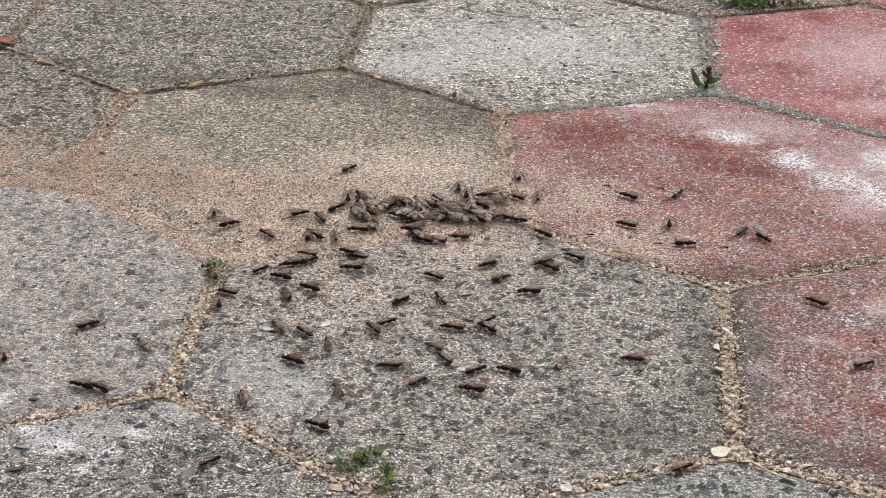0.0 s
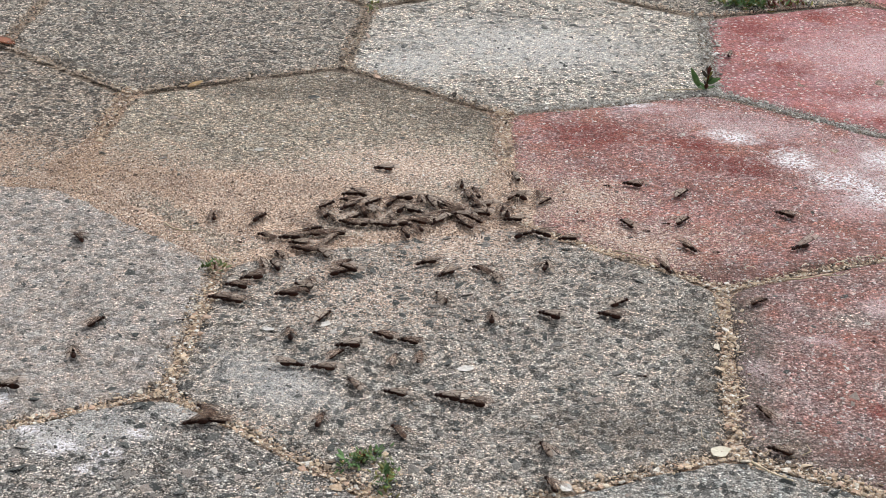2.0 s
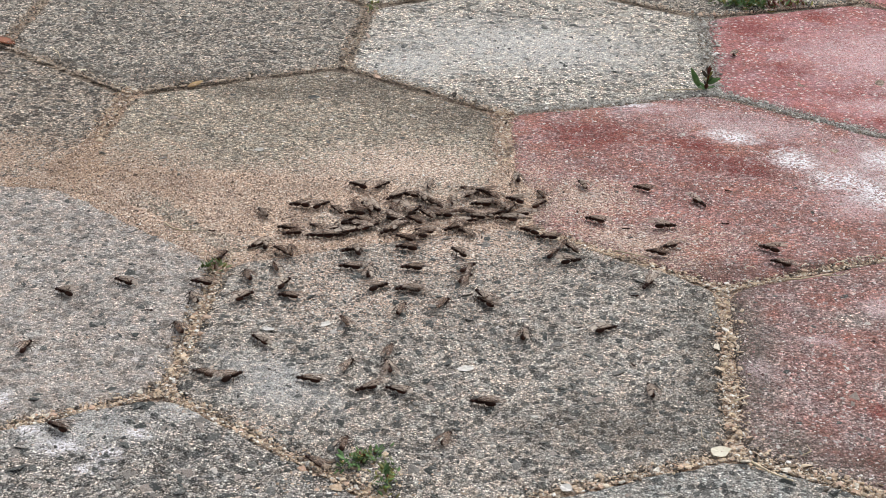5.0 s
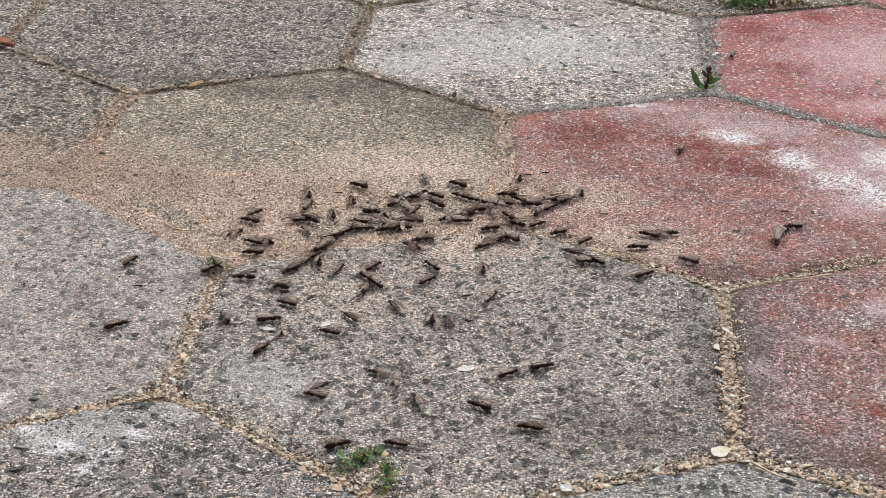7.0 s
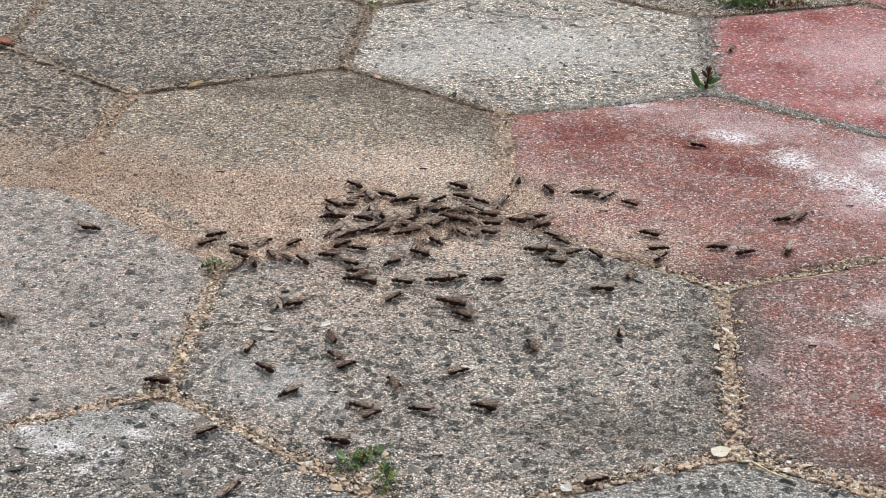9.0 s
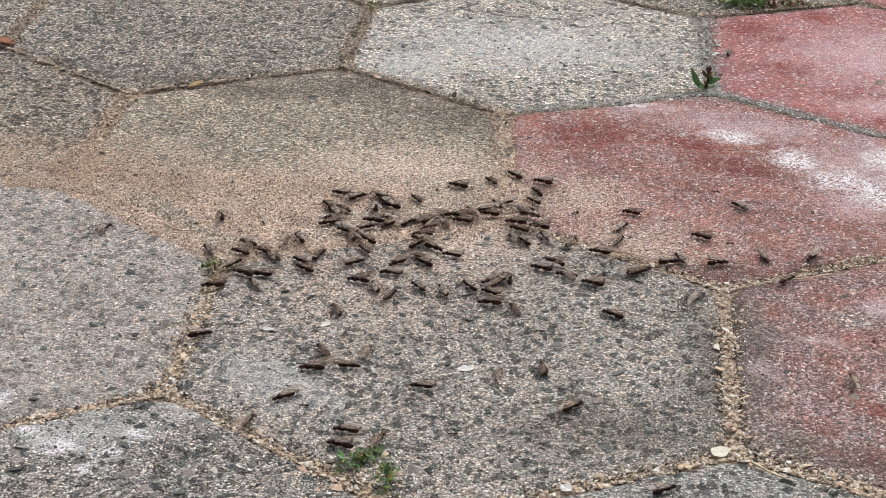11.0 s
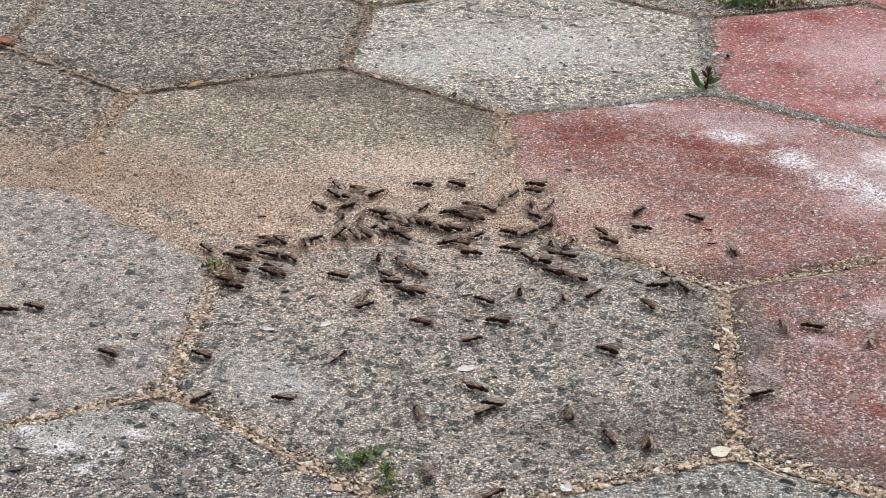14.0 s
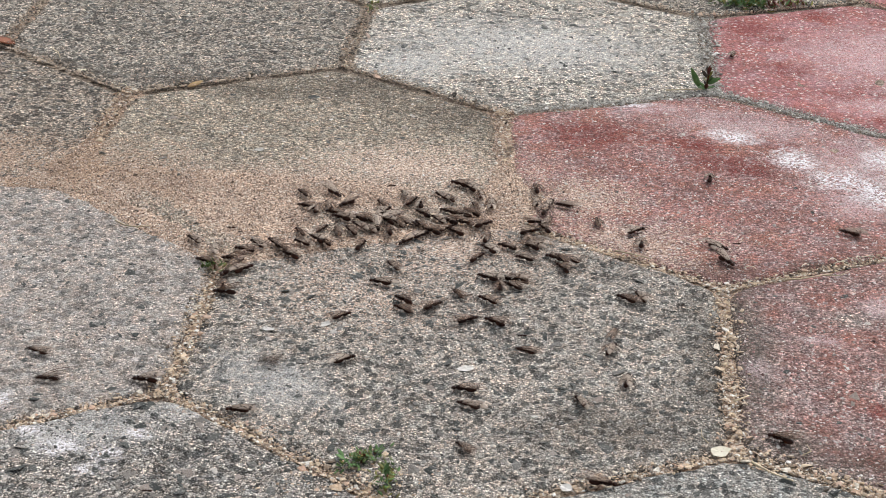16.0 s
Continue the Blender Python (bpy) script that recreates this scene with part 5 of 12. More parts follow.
    walk(ants[18], crawl((0, -41.5, 117.5, 135), (0.5, -38.9, 127.5, 178), (1, -45.9, 137.6, 125), (1.5, -39.9, 128.1, 148), (2, -40.5, 120.7, 190), (2.5, -44.5, 121.3, 243), (3, -45.9, 122.1, 236), (3.5, -47.3, 122.8, 238), (4, -47.6, 121.4, 223), (4.833, -44.2, 121.0, 228), (5.667, -45.0, 122.3, 233), (6.5, -42.9, 120.2, 237), (7, -41.7, 120.2, 223, 0.8), (7.5, -42.2, 119.6, 230), (8, -42.9, 118.4, 220), (8.5, -42.4, 117.5, 229), (9, -41.4, 118.3, 215), (9.833, -44.6, 114.8, 193), (10.667, -44.3, 113.4, 171), (11.5, -46.0, 108.6, 149), (12, -49.9, 103.6, 157), (12.5, -51.4, 101.5, 157), (13, -50.4, 103.5, 157), (13.5, -50.7, 105.2, 157), (14, -49.2, 103.7, 157), (14.5, -52.1, 98.5, 157), (15, -54.3, 97.1, 149), (15.5, -60.6, 95.6, 167), (16, -64.1, 95.3, 158)))
    walk(ants[19], crawl((0, -38.0, 116.3, 135, 0.8), (0.5, -38.9, 113.7, 135, 0.8), (1, -38.4, 111.7, 148), (1.5, -39.5, 114.1, 167), (2, -37.7, 111.6, 157), (2.5, -36.7, 110.6, 146), (3, -29.1, 112.9, 167), (3.5, -26.1, 110.8, 148), (4, -26.7, 110.0, 151), (4.833, -25.8, 110.0, 154), (5.667, -27.2, 108.4, 157), (6.5, -26.7, 108.5, 160), (7, -17.6, 101.7, 212), (7.5, -17.6, 101.7, 212), (8, -15.1, 99.8, 190), (8.5, -12.7, 102.5, 211), (9, -12.7, 100.6, 178), (9.833, -13.4, 101.4, 178), (10.667, -11.2, 100.8, 178), (11.5, -11.3, 99.6, 178), (12, -4.9, 91.4, 134), (12.5, -2.0, 94.0, 167), (13, -4.5, 108.4, 157), (13.5, -5.6, 105.0, 167), (14, -5.4, 105.5, 148), (14.5, -2.4, 100.7, 96), (15, -7.4, 102.4, 140), (15.5, -8.6, 102.1, 140), (16, -9.9, 98.4, 167)))
    walk(ants[20], crawl((0, -35.3, 105.8, 32), (0.5, -36.4, 107.8, 50), (1, -34.6, 105.6, -2), (1.5, -32.9, 111.6, 10), (2, -33.4, 108.2, -23), (2.5, -34.1, 104.7, -32), (3, -35.3, 103.1, -23), (3.5, -34.1, 106.7, -45), (4, -35.7, 109.4, -45), (4.833, -36.5, 109.2, -45), (5.667, -34.4, 109.7, -44), (6.5, -35.0, 109.4, -44), (7, -36.5, 109.4, -46), (7.5, -35.0, 108.7, -41), (8, -35.0, 109.2, -28), (8.5, -35.5, 104.0, -13, 0.8), (9, -36.9, 102.7, 0), (9.833, -36.8, 102.0, 16), (10.667, -31.2, 100.3, 33), (11.5, -31.1, 101.0, 49), (12, -29.9, 107.7, 111), (12.5, -35.1, 114.3, 135), (13, -38.8, 106.1, 125), (13.5, -32.8, 101.8, 178), (14, -37.3, 99.8, 157), (14.5, -34.7, 98.3, 167), (15, -34.5, 97.4, 157), (15.5, -29.7, 98.0, 167), (16, -22.0, 100.0, 135)))
    walk(ants[21], crawl((0, -31.6, 113.4, 100), (0.5, -32.2, 113.1, 105), (1, -32.7, 117.5, 93), (1.5, -34.4, 125.1, 117), (2, -32.8, 122.4, 102), (2.25, -33.5, 122.2, 140), (2.5, -34.2, 122.1, 178), (3, -34.1, 122.8, 230), (3.5, -36.5, 128.9, 243), (3.75, -36.9, 127.2, 205), (4, -37.2, 125.6, 166), (4.833, -38.1, 124.5, 169), (5.667, -36.2, 125.9, 171), (6.5, -36.7, 124.3, 174), (7, -37.3, 123.2, 169, 0.8), (7.5, -37.9, 123.4, 166), (8, -38.2, 122.9, 190), (8.5, -36.6, 120.4, 178), (9, -37.3, 121.2, 190), (9.833, -37.4, 120.1, 167), (10.667, -35.7, 121.1, 144), (11.5, -33.3, 122.2, 121), (12, -36.3, 122.7, 134), (12.5, -39.4, 114.4, 157), (13, -38.2, 114.3, 147), (13.5, -39.2, 115.1, 138), (13.75, -34.9, 114.2, 100), (14, -30.5, 113.3, 62), (14.5, -29.9, 110.1, 49), (15, -30.0, 107.5, 71), (15.5, -20.9, 118.3, 106), (16, -19.7, 124.4, 128)))
    walk(ants[22], crawl((0, -33.8, 99.6, -170), (0.5, -35.2, 99.4, -180), (1, -37.8, 93.7, -193), (1.5, -41.1, 90.0, -182), (2, -38.8, 92.3, -148), (2.5, -41.1, 90.0, -182), (3, -40.4, 86.3, -149), (3.5, -41.4, 86.2, -135), (4, -41.3, 87.0, -131), (4.833, -41.4, 85.4, -133), (5.667, -42.4, 85.1, -135), (6.5, -42.0, 85.7, -138), (7, -42.6, 86.7, -153), (7.5, -49.6, 81.9, -148), (8, -45.2, 85.5, -148), (8.5, -44.5, 85.5, -157), (9, -45.0, 84.8, -144), (9.833, -42.2, 81.7, -170, 0.3), (10.667, -49.4, 78.6, -197, 0.5), (11.5, -47.2, 70.4, -223, 0.8), (12, -41.3, 76.4, -202), (12.5, -40.1, 71.1, -140), (13, -38.6, 73.9, -192), (13.5, -51.3, 70.9, -202), (14, -51.3, 80.7, -223), (14.5, -54.6, 85.8, -223, 0.8), (15, -49.1, 94.9, -202), (15.5, -48.6, 92.1, -202), (16, -52.6, 97.8, -234)))
    walk(ants[23], crawl((0, -30.8, 96.0, -170), (0.5, -33.2, 96.2, -193, 0.8), (1, -27.2, 90.2, -211), (1.5, -22.4, 89.4, -193), (2, -30.8, 89.6, -211), (2.5, -31.1, 80.7, -192), (3, -29.6, 81.5, -218), (3.5, -32.1, 80.9, -211), (4, -31.1, 72.4, -192), (4.833, -32.2, 71.3, -185), (5.667, -28.4, 72.2, -178), (6.5, -29.8, 70.4, -170), (7, -29.8, 73.1, -210), (7.5, -29.5, 70.2, -202), (8, -30.8, 69.2, -170), (8.5, -31.9, 77.5, -182), (8.75, -29.5, 75.8, -229), (9, -27.0, 74.1, -277), (9.833, -26.4, 74.2, -288), (10.667, -28.4, 75.2, -300), (11.5, -27.6, 75.1, -312), (12, -6.1, 88.1, -312, 0.8), (12.5, -3.5, 85.2, -329), (13, -8.8, 88.8, -329), (13.5, -9.1, 89.9, -319), (14, -4.7, 86.6, -312), (14.5, -1.3, 85.4, -362), (15, 1.6, 82.4, -300), (15.5, 1.5, 87.2, -269), (16, 0.6, 86.9, -278)))
    walk(ants[24], crawl((0, -27.8, 116.8, 134), (0.5, -25.3, 118.6, 124), (1, -24.2, 118.7, 134), (1.5, -27.0, 122.0, 124), (2, -27.2, 121.8, 134), (2.5, -27.1, 123.2, 124), (3, -27.2, 121.8, 134), (3.5, -29.0, 122.0, 167), (4, -27.8, 120.1, 117), (4.833, -29.3, 120.5, 133), (5.667, -27.7, 121.5, 150), (6.5, -26.9, 125.5, 166), (7, -26.1, 126.5, 155), (7.5, -27.1, 125.5, 146), (8, -26.5, 126.0, 154), (8.5, -20.6, 117.8, 148), (9, -11.1, 112.2, 148), (9.833, -10.8, 113.6, 135), (10.667, -9.0, 112.8, 123), (11.5, -9.0, 113.1, 110), (12, -5.8, 114.7, 123), (12.5, -7.8, 111.5, 116), (13, -11.4, 112.9, 167), (13.5, -14.4, 114.5, 116), (13.75, -16.5, 112.5, 164), (14, -18.7, 110.4, 212), (14.5, -18.6, 112.1, 148), (15, -18.8, 111.9, 157), (15.5, -18.4, 109.0, 157), (16, -18.6, 110.7, 157)))
    walk(ants[25], crawl((0, -24.8, 123.5, 134), (0.5, -21.9, 120.9, 134, 0.8), (1, -22.5, 122.2, 156, 0.8), (1.5, -21.9, 120.9, 134), (2, -22.8, 120.1, 128), (2.5, -18.1, 127.0, 166), (3, -18.8, 133.8, 212), (3.5, -14.8, 134.1, 156), (3.75, -13.5, 131.5, 113), (4, -12.2, 128.8, 70), (4.833, -10.3, 129.4, 50), (5.667, -11.1, 130.9, 30), (6.5, -8.3, 131.2, 10), (7, -8.7, 124.6, -24), (7.5, -7.5, 124.6, -32), (8, -7.6, 124.7, -46), (8.5, -6.2, 124.1, -37), (9, -5.8, 123.4, -30), (9.833, -2.3, 124.5, -81), (10.667, 5.3, 121.8, -131), (11.5, 6.7, 121.7, -182), (11.75, 8.7, 125.7, -233), (12, 10.7, 129.7, -284), (12.5, 7.6, 125.9, -299), (13, 8.3, 132.2, -299), (13.5, 9.4, 132.5, -291), (14, 8.3, 132.2, -299), (14.5, 9.7, 131.2, -299), (15, 21.4, 134.0, -319), (15.5, 20.6, 127.7, -319), (16, 19.3, 126.4, -264)))
    walk(ants[26], crawl((0, -26.8, 104.3, 167), (0.5, -27.9, 103.0, 175), (1, -29.0, 104.0, 190), (1.5, -32.6, 91.7, 167), (2, -30.8, 96.6, 167), (2.5, -38.2, 96.5, 167), (2.75, -37.5, 95.5, 115), (3, -36.7, 94.5, 62), (3.5, -39.1, 94.1, 62), (4, -38.7, 91.3, 62), (4.833, -38.2, 91.9, 64), (5.667, -38.5, 89.8, 67), (6.5, -38.0, 90.4, 69), (7, -36.7, 91.1, 81), (7.25, -34.5, 90.0, 124), (7.5, -32.2, 88.9, 167), (8, -32.4, 90.0, 190), (8.5, -30.2, 91.5, 190), (9, -25.1, 93.4, 229), (9.833, -24.5, 93.9, 229), (10.667, -24.6, 92.2, 229), (11.5, -26.0, 90.4, 229), (12, -27.0, 91.5, 231), (12.5, -31.8, 94.4, 178), (13, -29.7, 89.6, 157), (13.5, -28.5, 93.1, 135), (14, -23.4, 92.9, 130), (14.5, -28.3, 90.2, 142), (15, -30.9, 92.7, 135), (15.5, -28.6, 93.0, 141), (16, -28.4, 93.2, 133)))
    walk(ants[27], crawl((0, -18.9, 103.1, 49), (0.5, -19.2, 106.0, 49), (1, -19.3, 105.9, 36), (1.5, -20.3, 103.0, 32), (2, -21.2, 102.5, 41), (2.5, -21.4, 101.3, 33), (3, -22.5, 101.0, 45), (3.5, -20.0, 99.0, 10), (4, -19.3, 100.1, 6), (4.833, -12.4, 98.6, 60), (5.667, -9.8, 94.1, 114), (6.5, -6.7, 91.5, 167), (7, 1.5, 96.3, 211), (7.5, 0.3, 97.7, 148), (8, 3.5, 100.7, 167), (8.5, 5.5, 107.9, 99), (8.75, 3.3, 103.8, 144), (9, 1.1, 99.7, 190), (9.833, 5.4, 100.1, 179), (10.667, 9.5, 97.8, 168), (11.5, 18.7, 97.8, 157), (12, 3.6, 101.0, 157), (12.5, 2.9, 92.5, 190), (13, 9.8, 84.8, 167), (13.5, 17.1, 86.5, 148), (14, 11.5, 78.2, 178), (14.5, 9.1, 79.4, 157), (15, 9.1, 79.4, 157), (15.5, 10.3, 79.6, 157), (16, 10.3, 79.6, 157)))
    walk(ants[28], crawl((0, -17.0, 137.6, 90), (0.5, -15.2, 137.7, 71), (1, -17.4, 137.5, 86), (1.5, -17.3, 138.9, 94), (2, -15.9, 141.0, 90), (2.5, -14.8, 141.0, 71), (2.75, -15.1, 138.8, 124), (3, -15.3, 136.6, 178), (3.5, -10.1, 132.4, 123), (4, -8.2, 126.5, 123), (4.833, -1.8, 128.6, 131), (5.667, 1.6, 126.0, 139), (6.5, 5.2, 128.4, 147), (7, 11.7, 126.4, 147), (7.5, 11.9, 122.0, 156), (8, 29.7, 120.2, 156), (8.5, 35.2, 112.9, 95), (9, -45.0, -22.6, 143), (9.833, -47.7, -21.1, 137), (10.667, -49.0, -19.7, 130), (11.5, -52.0, -17.5, 124), (12, -45.3, -22.2, 87), (12.5, -44.5, -22.1, 75), (13, -44.7, -22.2, 79), (13.5, -44.9, -22.1, 77), (14, -44.5, -22.5, 58), (14.5, -45.2, -24.2, 67), (15, -44.6, -22.2, 75), (15.5, -42.3, -19.7, 50), (16, -41.8, -24.1, 40)))
    walk(ants[29], crawl((0, -12.6, 130.2, 92), (0.5, -12.1, 129.0, 94), (1, -12.1, 129.0, 116), (1.5, -12.1, 132.2, 100), (2, -12.1, 129.0, 113), (2.5, -11.8, 125.9, 116), (3, -8.4, 126.5, 83), (3.5, -10.4, 126.2, 110), (4, -10.6, 122.8, 133), (4.833, -11.2, 132.2, 144), (5.667, -17.5, 135.5, 155), (6.5, -16.9, 139.9, 166), (7, -17.6, 140.0, 156), (7.5, -16.5, 136.7, 166), (8, -17.1, 138.2, 156), (8.5, -16.7, 138.0, 166), (9, -17.1, 138.2, 156), (9.833, -16.3, 137.8, 159), (10.667, -17.2, 139.5, 163), (11.5, -17.2, 137.9, 166), (12, -18.0, 137.8, 166), (12.5, -18.1, 139.9, 156), (13, -16.8, 140.2, 156), (13.5, -18.2, 139.7, 166), (14, -18.1, 139.9, 156), (14.5, -18.1, 139.9, 156), (15, -18.1, 139.9, 156), (15.5, -16.5, 139.1, 147), (16, -16.8, 140.2, 156)))
    walk(ants[30], crawl((0, -13.0, 116.6, 101), (0.5, -14.1, 115.9, 97), (1, -15.3, 115.4, 90), (1.5, -16.1, 115.8, 102), (2, -16.9, 116.0, 95), (2.5, -17.3, 115.7, 124), (3, -13.4, 116.5, 116), (3.5, -17.6, 125.0, 97), (4, -17.3, 122.0, 97), (4.833, -18.4, 122.1, 95), (5.667, -17.5, 122.9, 94), (6.5, -15.8, 122.0, 93), (7, -15.4, 127.7, 156), (7.5, -14.2, 129.2, 155), (8, -13.4, 128.4, 167), (8.5, -14.2, 127.6, 175), (9, -14.7, 126.9, 160), (9.833, -4.2, 134.4, 151), (10.667, -6.4, 142.2, 141), (11.5, 3.8, 148.7, 132), (12, 3.7, 145.0, 155), (12.5, -18.1, 150.4, 178), (13, 36.2, 144.6, 212), (13.5, 35.4, 140.0, 137), (14, 17.0, 138.1, 166), (14.5, 9.9, 149.3, 155), (14.75, 3.6, 146.6, 98), (15, -2.7, 143.8, 42), (15.5, -10.1, 123.2, 110), (16, -6.6, 130.0, 98)))
    walk(ants[31], crawl((0, -9.3, 120.3, 94), (0.5, -8.2, 119.0, 92), (0.75, -6.6, 120.9, 135), (1, -4.9, 122.8, 178), (1.5, -4.6, 119.5, 190), (2, -4.8, 118.4, 202), (2.5, -6.1, 118.9, 211), (3, -5.1, 118.1, 200), (3.5, -6.3, 119.1, 198), (4, -6.8, 120.6, 187), (4.833, -5.4, 120.3, 188), (5.667, -4.2, 118.6, 189), (6.5, -3.0, 116.7, 190), (7, -2.0, 120.5, 166), (7.5, 3.6, 115.7, 156), (8, -1.0, 112.1, 147), (8.5, -0.2, 115.1, 156), (9, -7.6, 113.8, 156, 0.8), (9.833, -4.2, 113.2, 178, 0.5), (10.667, -4.4, 114.5, 199, 0.3), (11.5, -2.2, 111.7, 221), (12, -2.5, 111.4, 167), (12.5, -0.8, 110.4, 147), (13, -0.8, 112.4, 133), (13.5, 0.4, 112.5, 140), (14, -1.3, 115.1, 147), (14.25, -0.6, 113.7, 98), (14.5, 0.2, 112.3, 48), (15, -1.6, 118.6, 95), (15.5, -0.5, 121.8, 91), (16, -0.5, 120.0, 95)))
    walk(ants[32], crawl((0, -13.7, 104.3, 134), (0.5, -13.9, 102.7, 117), (1, -13.2, 101.6, 124), (1.5, -12.2, 101.6, 129), (2, -12.6, 101.4, 131), (2.5, -13.9, 94.4, 135), (3, -11.7, 92.1, 178), (3.5, -10.5, 92.6, 167), (4, -9.0, 90.0, 167), (4.833, -8.5, 90.5, 156), (5.667, -5.8, 90.5, 145), (6.5, -3.5, 88.8, 134), (7, 7.1, 90.4, 148), (7.5, 14.0, 89.2, 115), (8, 11.8, 91.0, 157), (8.5, 11.2, 92.3, 157), (9, 0.5, 92.1, 190), (9.833, 2.6, 94.9, 165), (10.667, 9.2, 87.0, 140), (11.5, 15.2, 89.4, 115), (12, 14.7, 89.1, 130), (12.5, 13.2, 88.6, 135), (12.75, 15.7, 89.0, 91), (13, 18.2, 89.4, 47), (13.5, 25.5, 84.7, -13), (13.75, 26.8, 85.4, 43), (14, 28.0, 86.1, 98), (14.5, 14.5, 89.4, 97), (15, 20.5, 86.6, 167), (15.5, 20.6, 87.0, 163), (16, 21.0, 86.9, 152)))
    walk(ants[33], crawl((0, -8.6, 103.4, 134), (0.5, -6.6, 105.3, 148), (1, -6.5, 107.3, 134), (1.5, -7.3, 102.5, 134), (2, -6.1, 102.3, 146), (2.5, 18.2, 86.5, 157), (3, 22.9, 86.7, 178), (3.5, 27.6, 89.2, 178), (4, 27.6, 90.6, 167), (4.833, 26.7, 91.2, 184), (5.667, 25.8, 92.3, 202), (6.5, 27.8, 93.6, 219), (7, 31.2, 97.0, 219), (7.5, 25.0, 92.9, 167), (8, 30.3, 94.6, 133), (8.5, 34.5, 92.5, 67), (8.75, 33.6, 90.8, 107), (9, 32.7, 89.1, 147), (9.833, 34.0, 90.2, 114), (10.667, 35.3, 88.5, 80), (11.5, 37.6, 89.8, 46), (12, 35.4, 86.5, 39), (12.5, 35.0, 88.0, 58), (13, 35.2, 89.4, 46), (13.5, 35.3, 89.3, 39), (14, 35.1, 86.9, 58), (14.25, 35.0, 88.6, 107), (14.5, 34.9, 90.4, 157), (15, 33.7, 89.8, 102), (15.5, 30.4, 91.8, 133), (16, 18.3, 87.2, 96, 0.8)))
    walk(ants[34], crawl((0, -5.1, 102.6, 148, 0.8), (0.5, -2.1, 95.7, 211), (1, -5.1, 102.5, 228), (1.5, -6.6, 105.2, 228, 0.8), (2, -6.0, 108.7, 178), (2.5, -5.9, 107.2, 190), (3, -0.5, 104.6, 211), (3.5, 5.5, 106.2, 190), (4, 10.4, 107.1, 190), (4.833, 7.5, 106.0, 179), (5.667, 10.0, 102.3, 168), (6.5, 6.2, 99.7, 157), (7, 10.8, 88.0, 157), (7.5, 16.6, 84.1, 123), (8, 21.9, 84.1, 167), (8.5, 22.2, 81.8, 210), (9, 22.2, 78.4, 178), (9.833, 21.4, 75.1, 175), (10.667, 24.5, 64.3, 171), (11.5, 26.9, 60.9, 168), (12, 20.0, 59.5, 178), (12.5, -2.5, 62.3, 168), (12.75, -1.2, 68.8, 107), (13, 0.1, 75.3, 47), (13.5, -3.1, 68.9, 30), (14, -4.7, 71.2, -2), (14.5, -4.6, 71.5, -12), (15, -4.6, 70.8, 10), (15.5, -0.8, 70.1, 59), (16, -1.7, 67.2, 59)))
    walk(ants[35], crawl((0, -16.3, 100.2, 167, 0.8), (0.5, -9.5, 25.7, 148), (1, 2.8, 45.3, 105), (1.5, 7.9, 50.9, 67), (2, 7.9, 51.1, 110), (2.5, 8.0, 53.2, 53), (3, 12.9, 53.7, 38), (3.5, 11.0, 57.1, 30), (4, -3.0, 48.7, 46), (4.833, -4.9, 47.8, 58), (5.667, -1.5, 44.7, 70), (6.5, -3.1, 41.8, 81), (7, -19.7, 43.4, 47), (7.5, -17.2, 44.5, 100), (8, -21.9, 44.1, 30), (8.5, -18.2, 45.5, -1), (8.667, -21.9, 44.0, -61), (8.833, -25.5, 42.6, -121), (9, -29.2, 41.2, -181), (9.833, -26.1, 39.2, -198), (10.667, -24.5, 39.5, -216), (11.5, -19.4, 34.1, -233), (12, -28.6, 45.0, -247), (12.5, -33.8, 41.7, -192), (13, -36.1, 42.0, -201), (13.5, -38.6, 42.1, -181), (14, -33.7, 40.1, -171), (14.5, -34.4, 41.0, -133), (15, -38.2, 39.7, -181), (15.5, -38.1, 40.2, -201), (16, -38.0, 39.0, -191)))
    walk(ants[36], crawl((0, -3.4, 128.9, -170), (0.5, -6.4, 125.9, -194), (1, -8.4, 126.3, -227), (1.5, -8.3, 129.6, -245), (2, -8.3, 129.7, -244, 0.8), (2.5, -7.2, 128.7, -237), (3, -0.9, 136.3, -194), (3.5, -1.5, 133.0, -148), (4, -5.5, 132.8, -213), (4.833, -5.2, 132.4, -210), (5.667, -2.4, 132.2, -207), (6.5, -2.8, 129.9, -204), (7, 5.9, 130.5, -170), (7.25, 16.7, 134.4, -241), (7.5, 27.4, 138.4, -312), (8, 24.4, 144.3, -305), (8.5, 23.1, 139.4, -247), (9, 24.1, 141.5, -239), (9.833, 21.9, 139.0, -239), (10.667, 20.2, 136.7, -239), (11.5, 17.9, 137.2, -239), (12, 18.3, 134.3, -264), (12.5, 17.6, 132.3, -262), (13, 19.3, 125.2, -262), (13.5, 18.4, 124.3, -265), (14, 17.1, 121.8, -264), (14.5, 21.0, 140.5, -214), (15, 25.2, 135.0, -214, 0.8), (15.5, 18.1, 143.7, -264), (16, 18.2, 140.5, -257)))
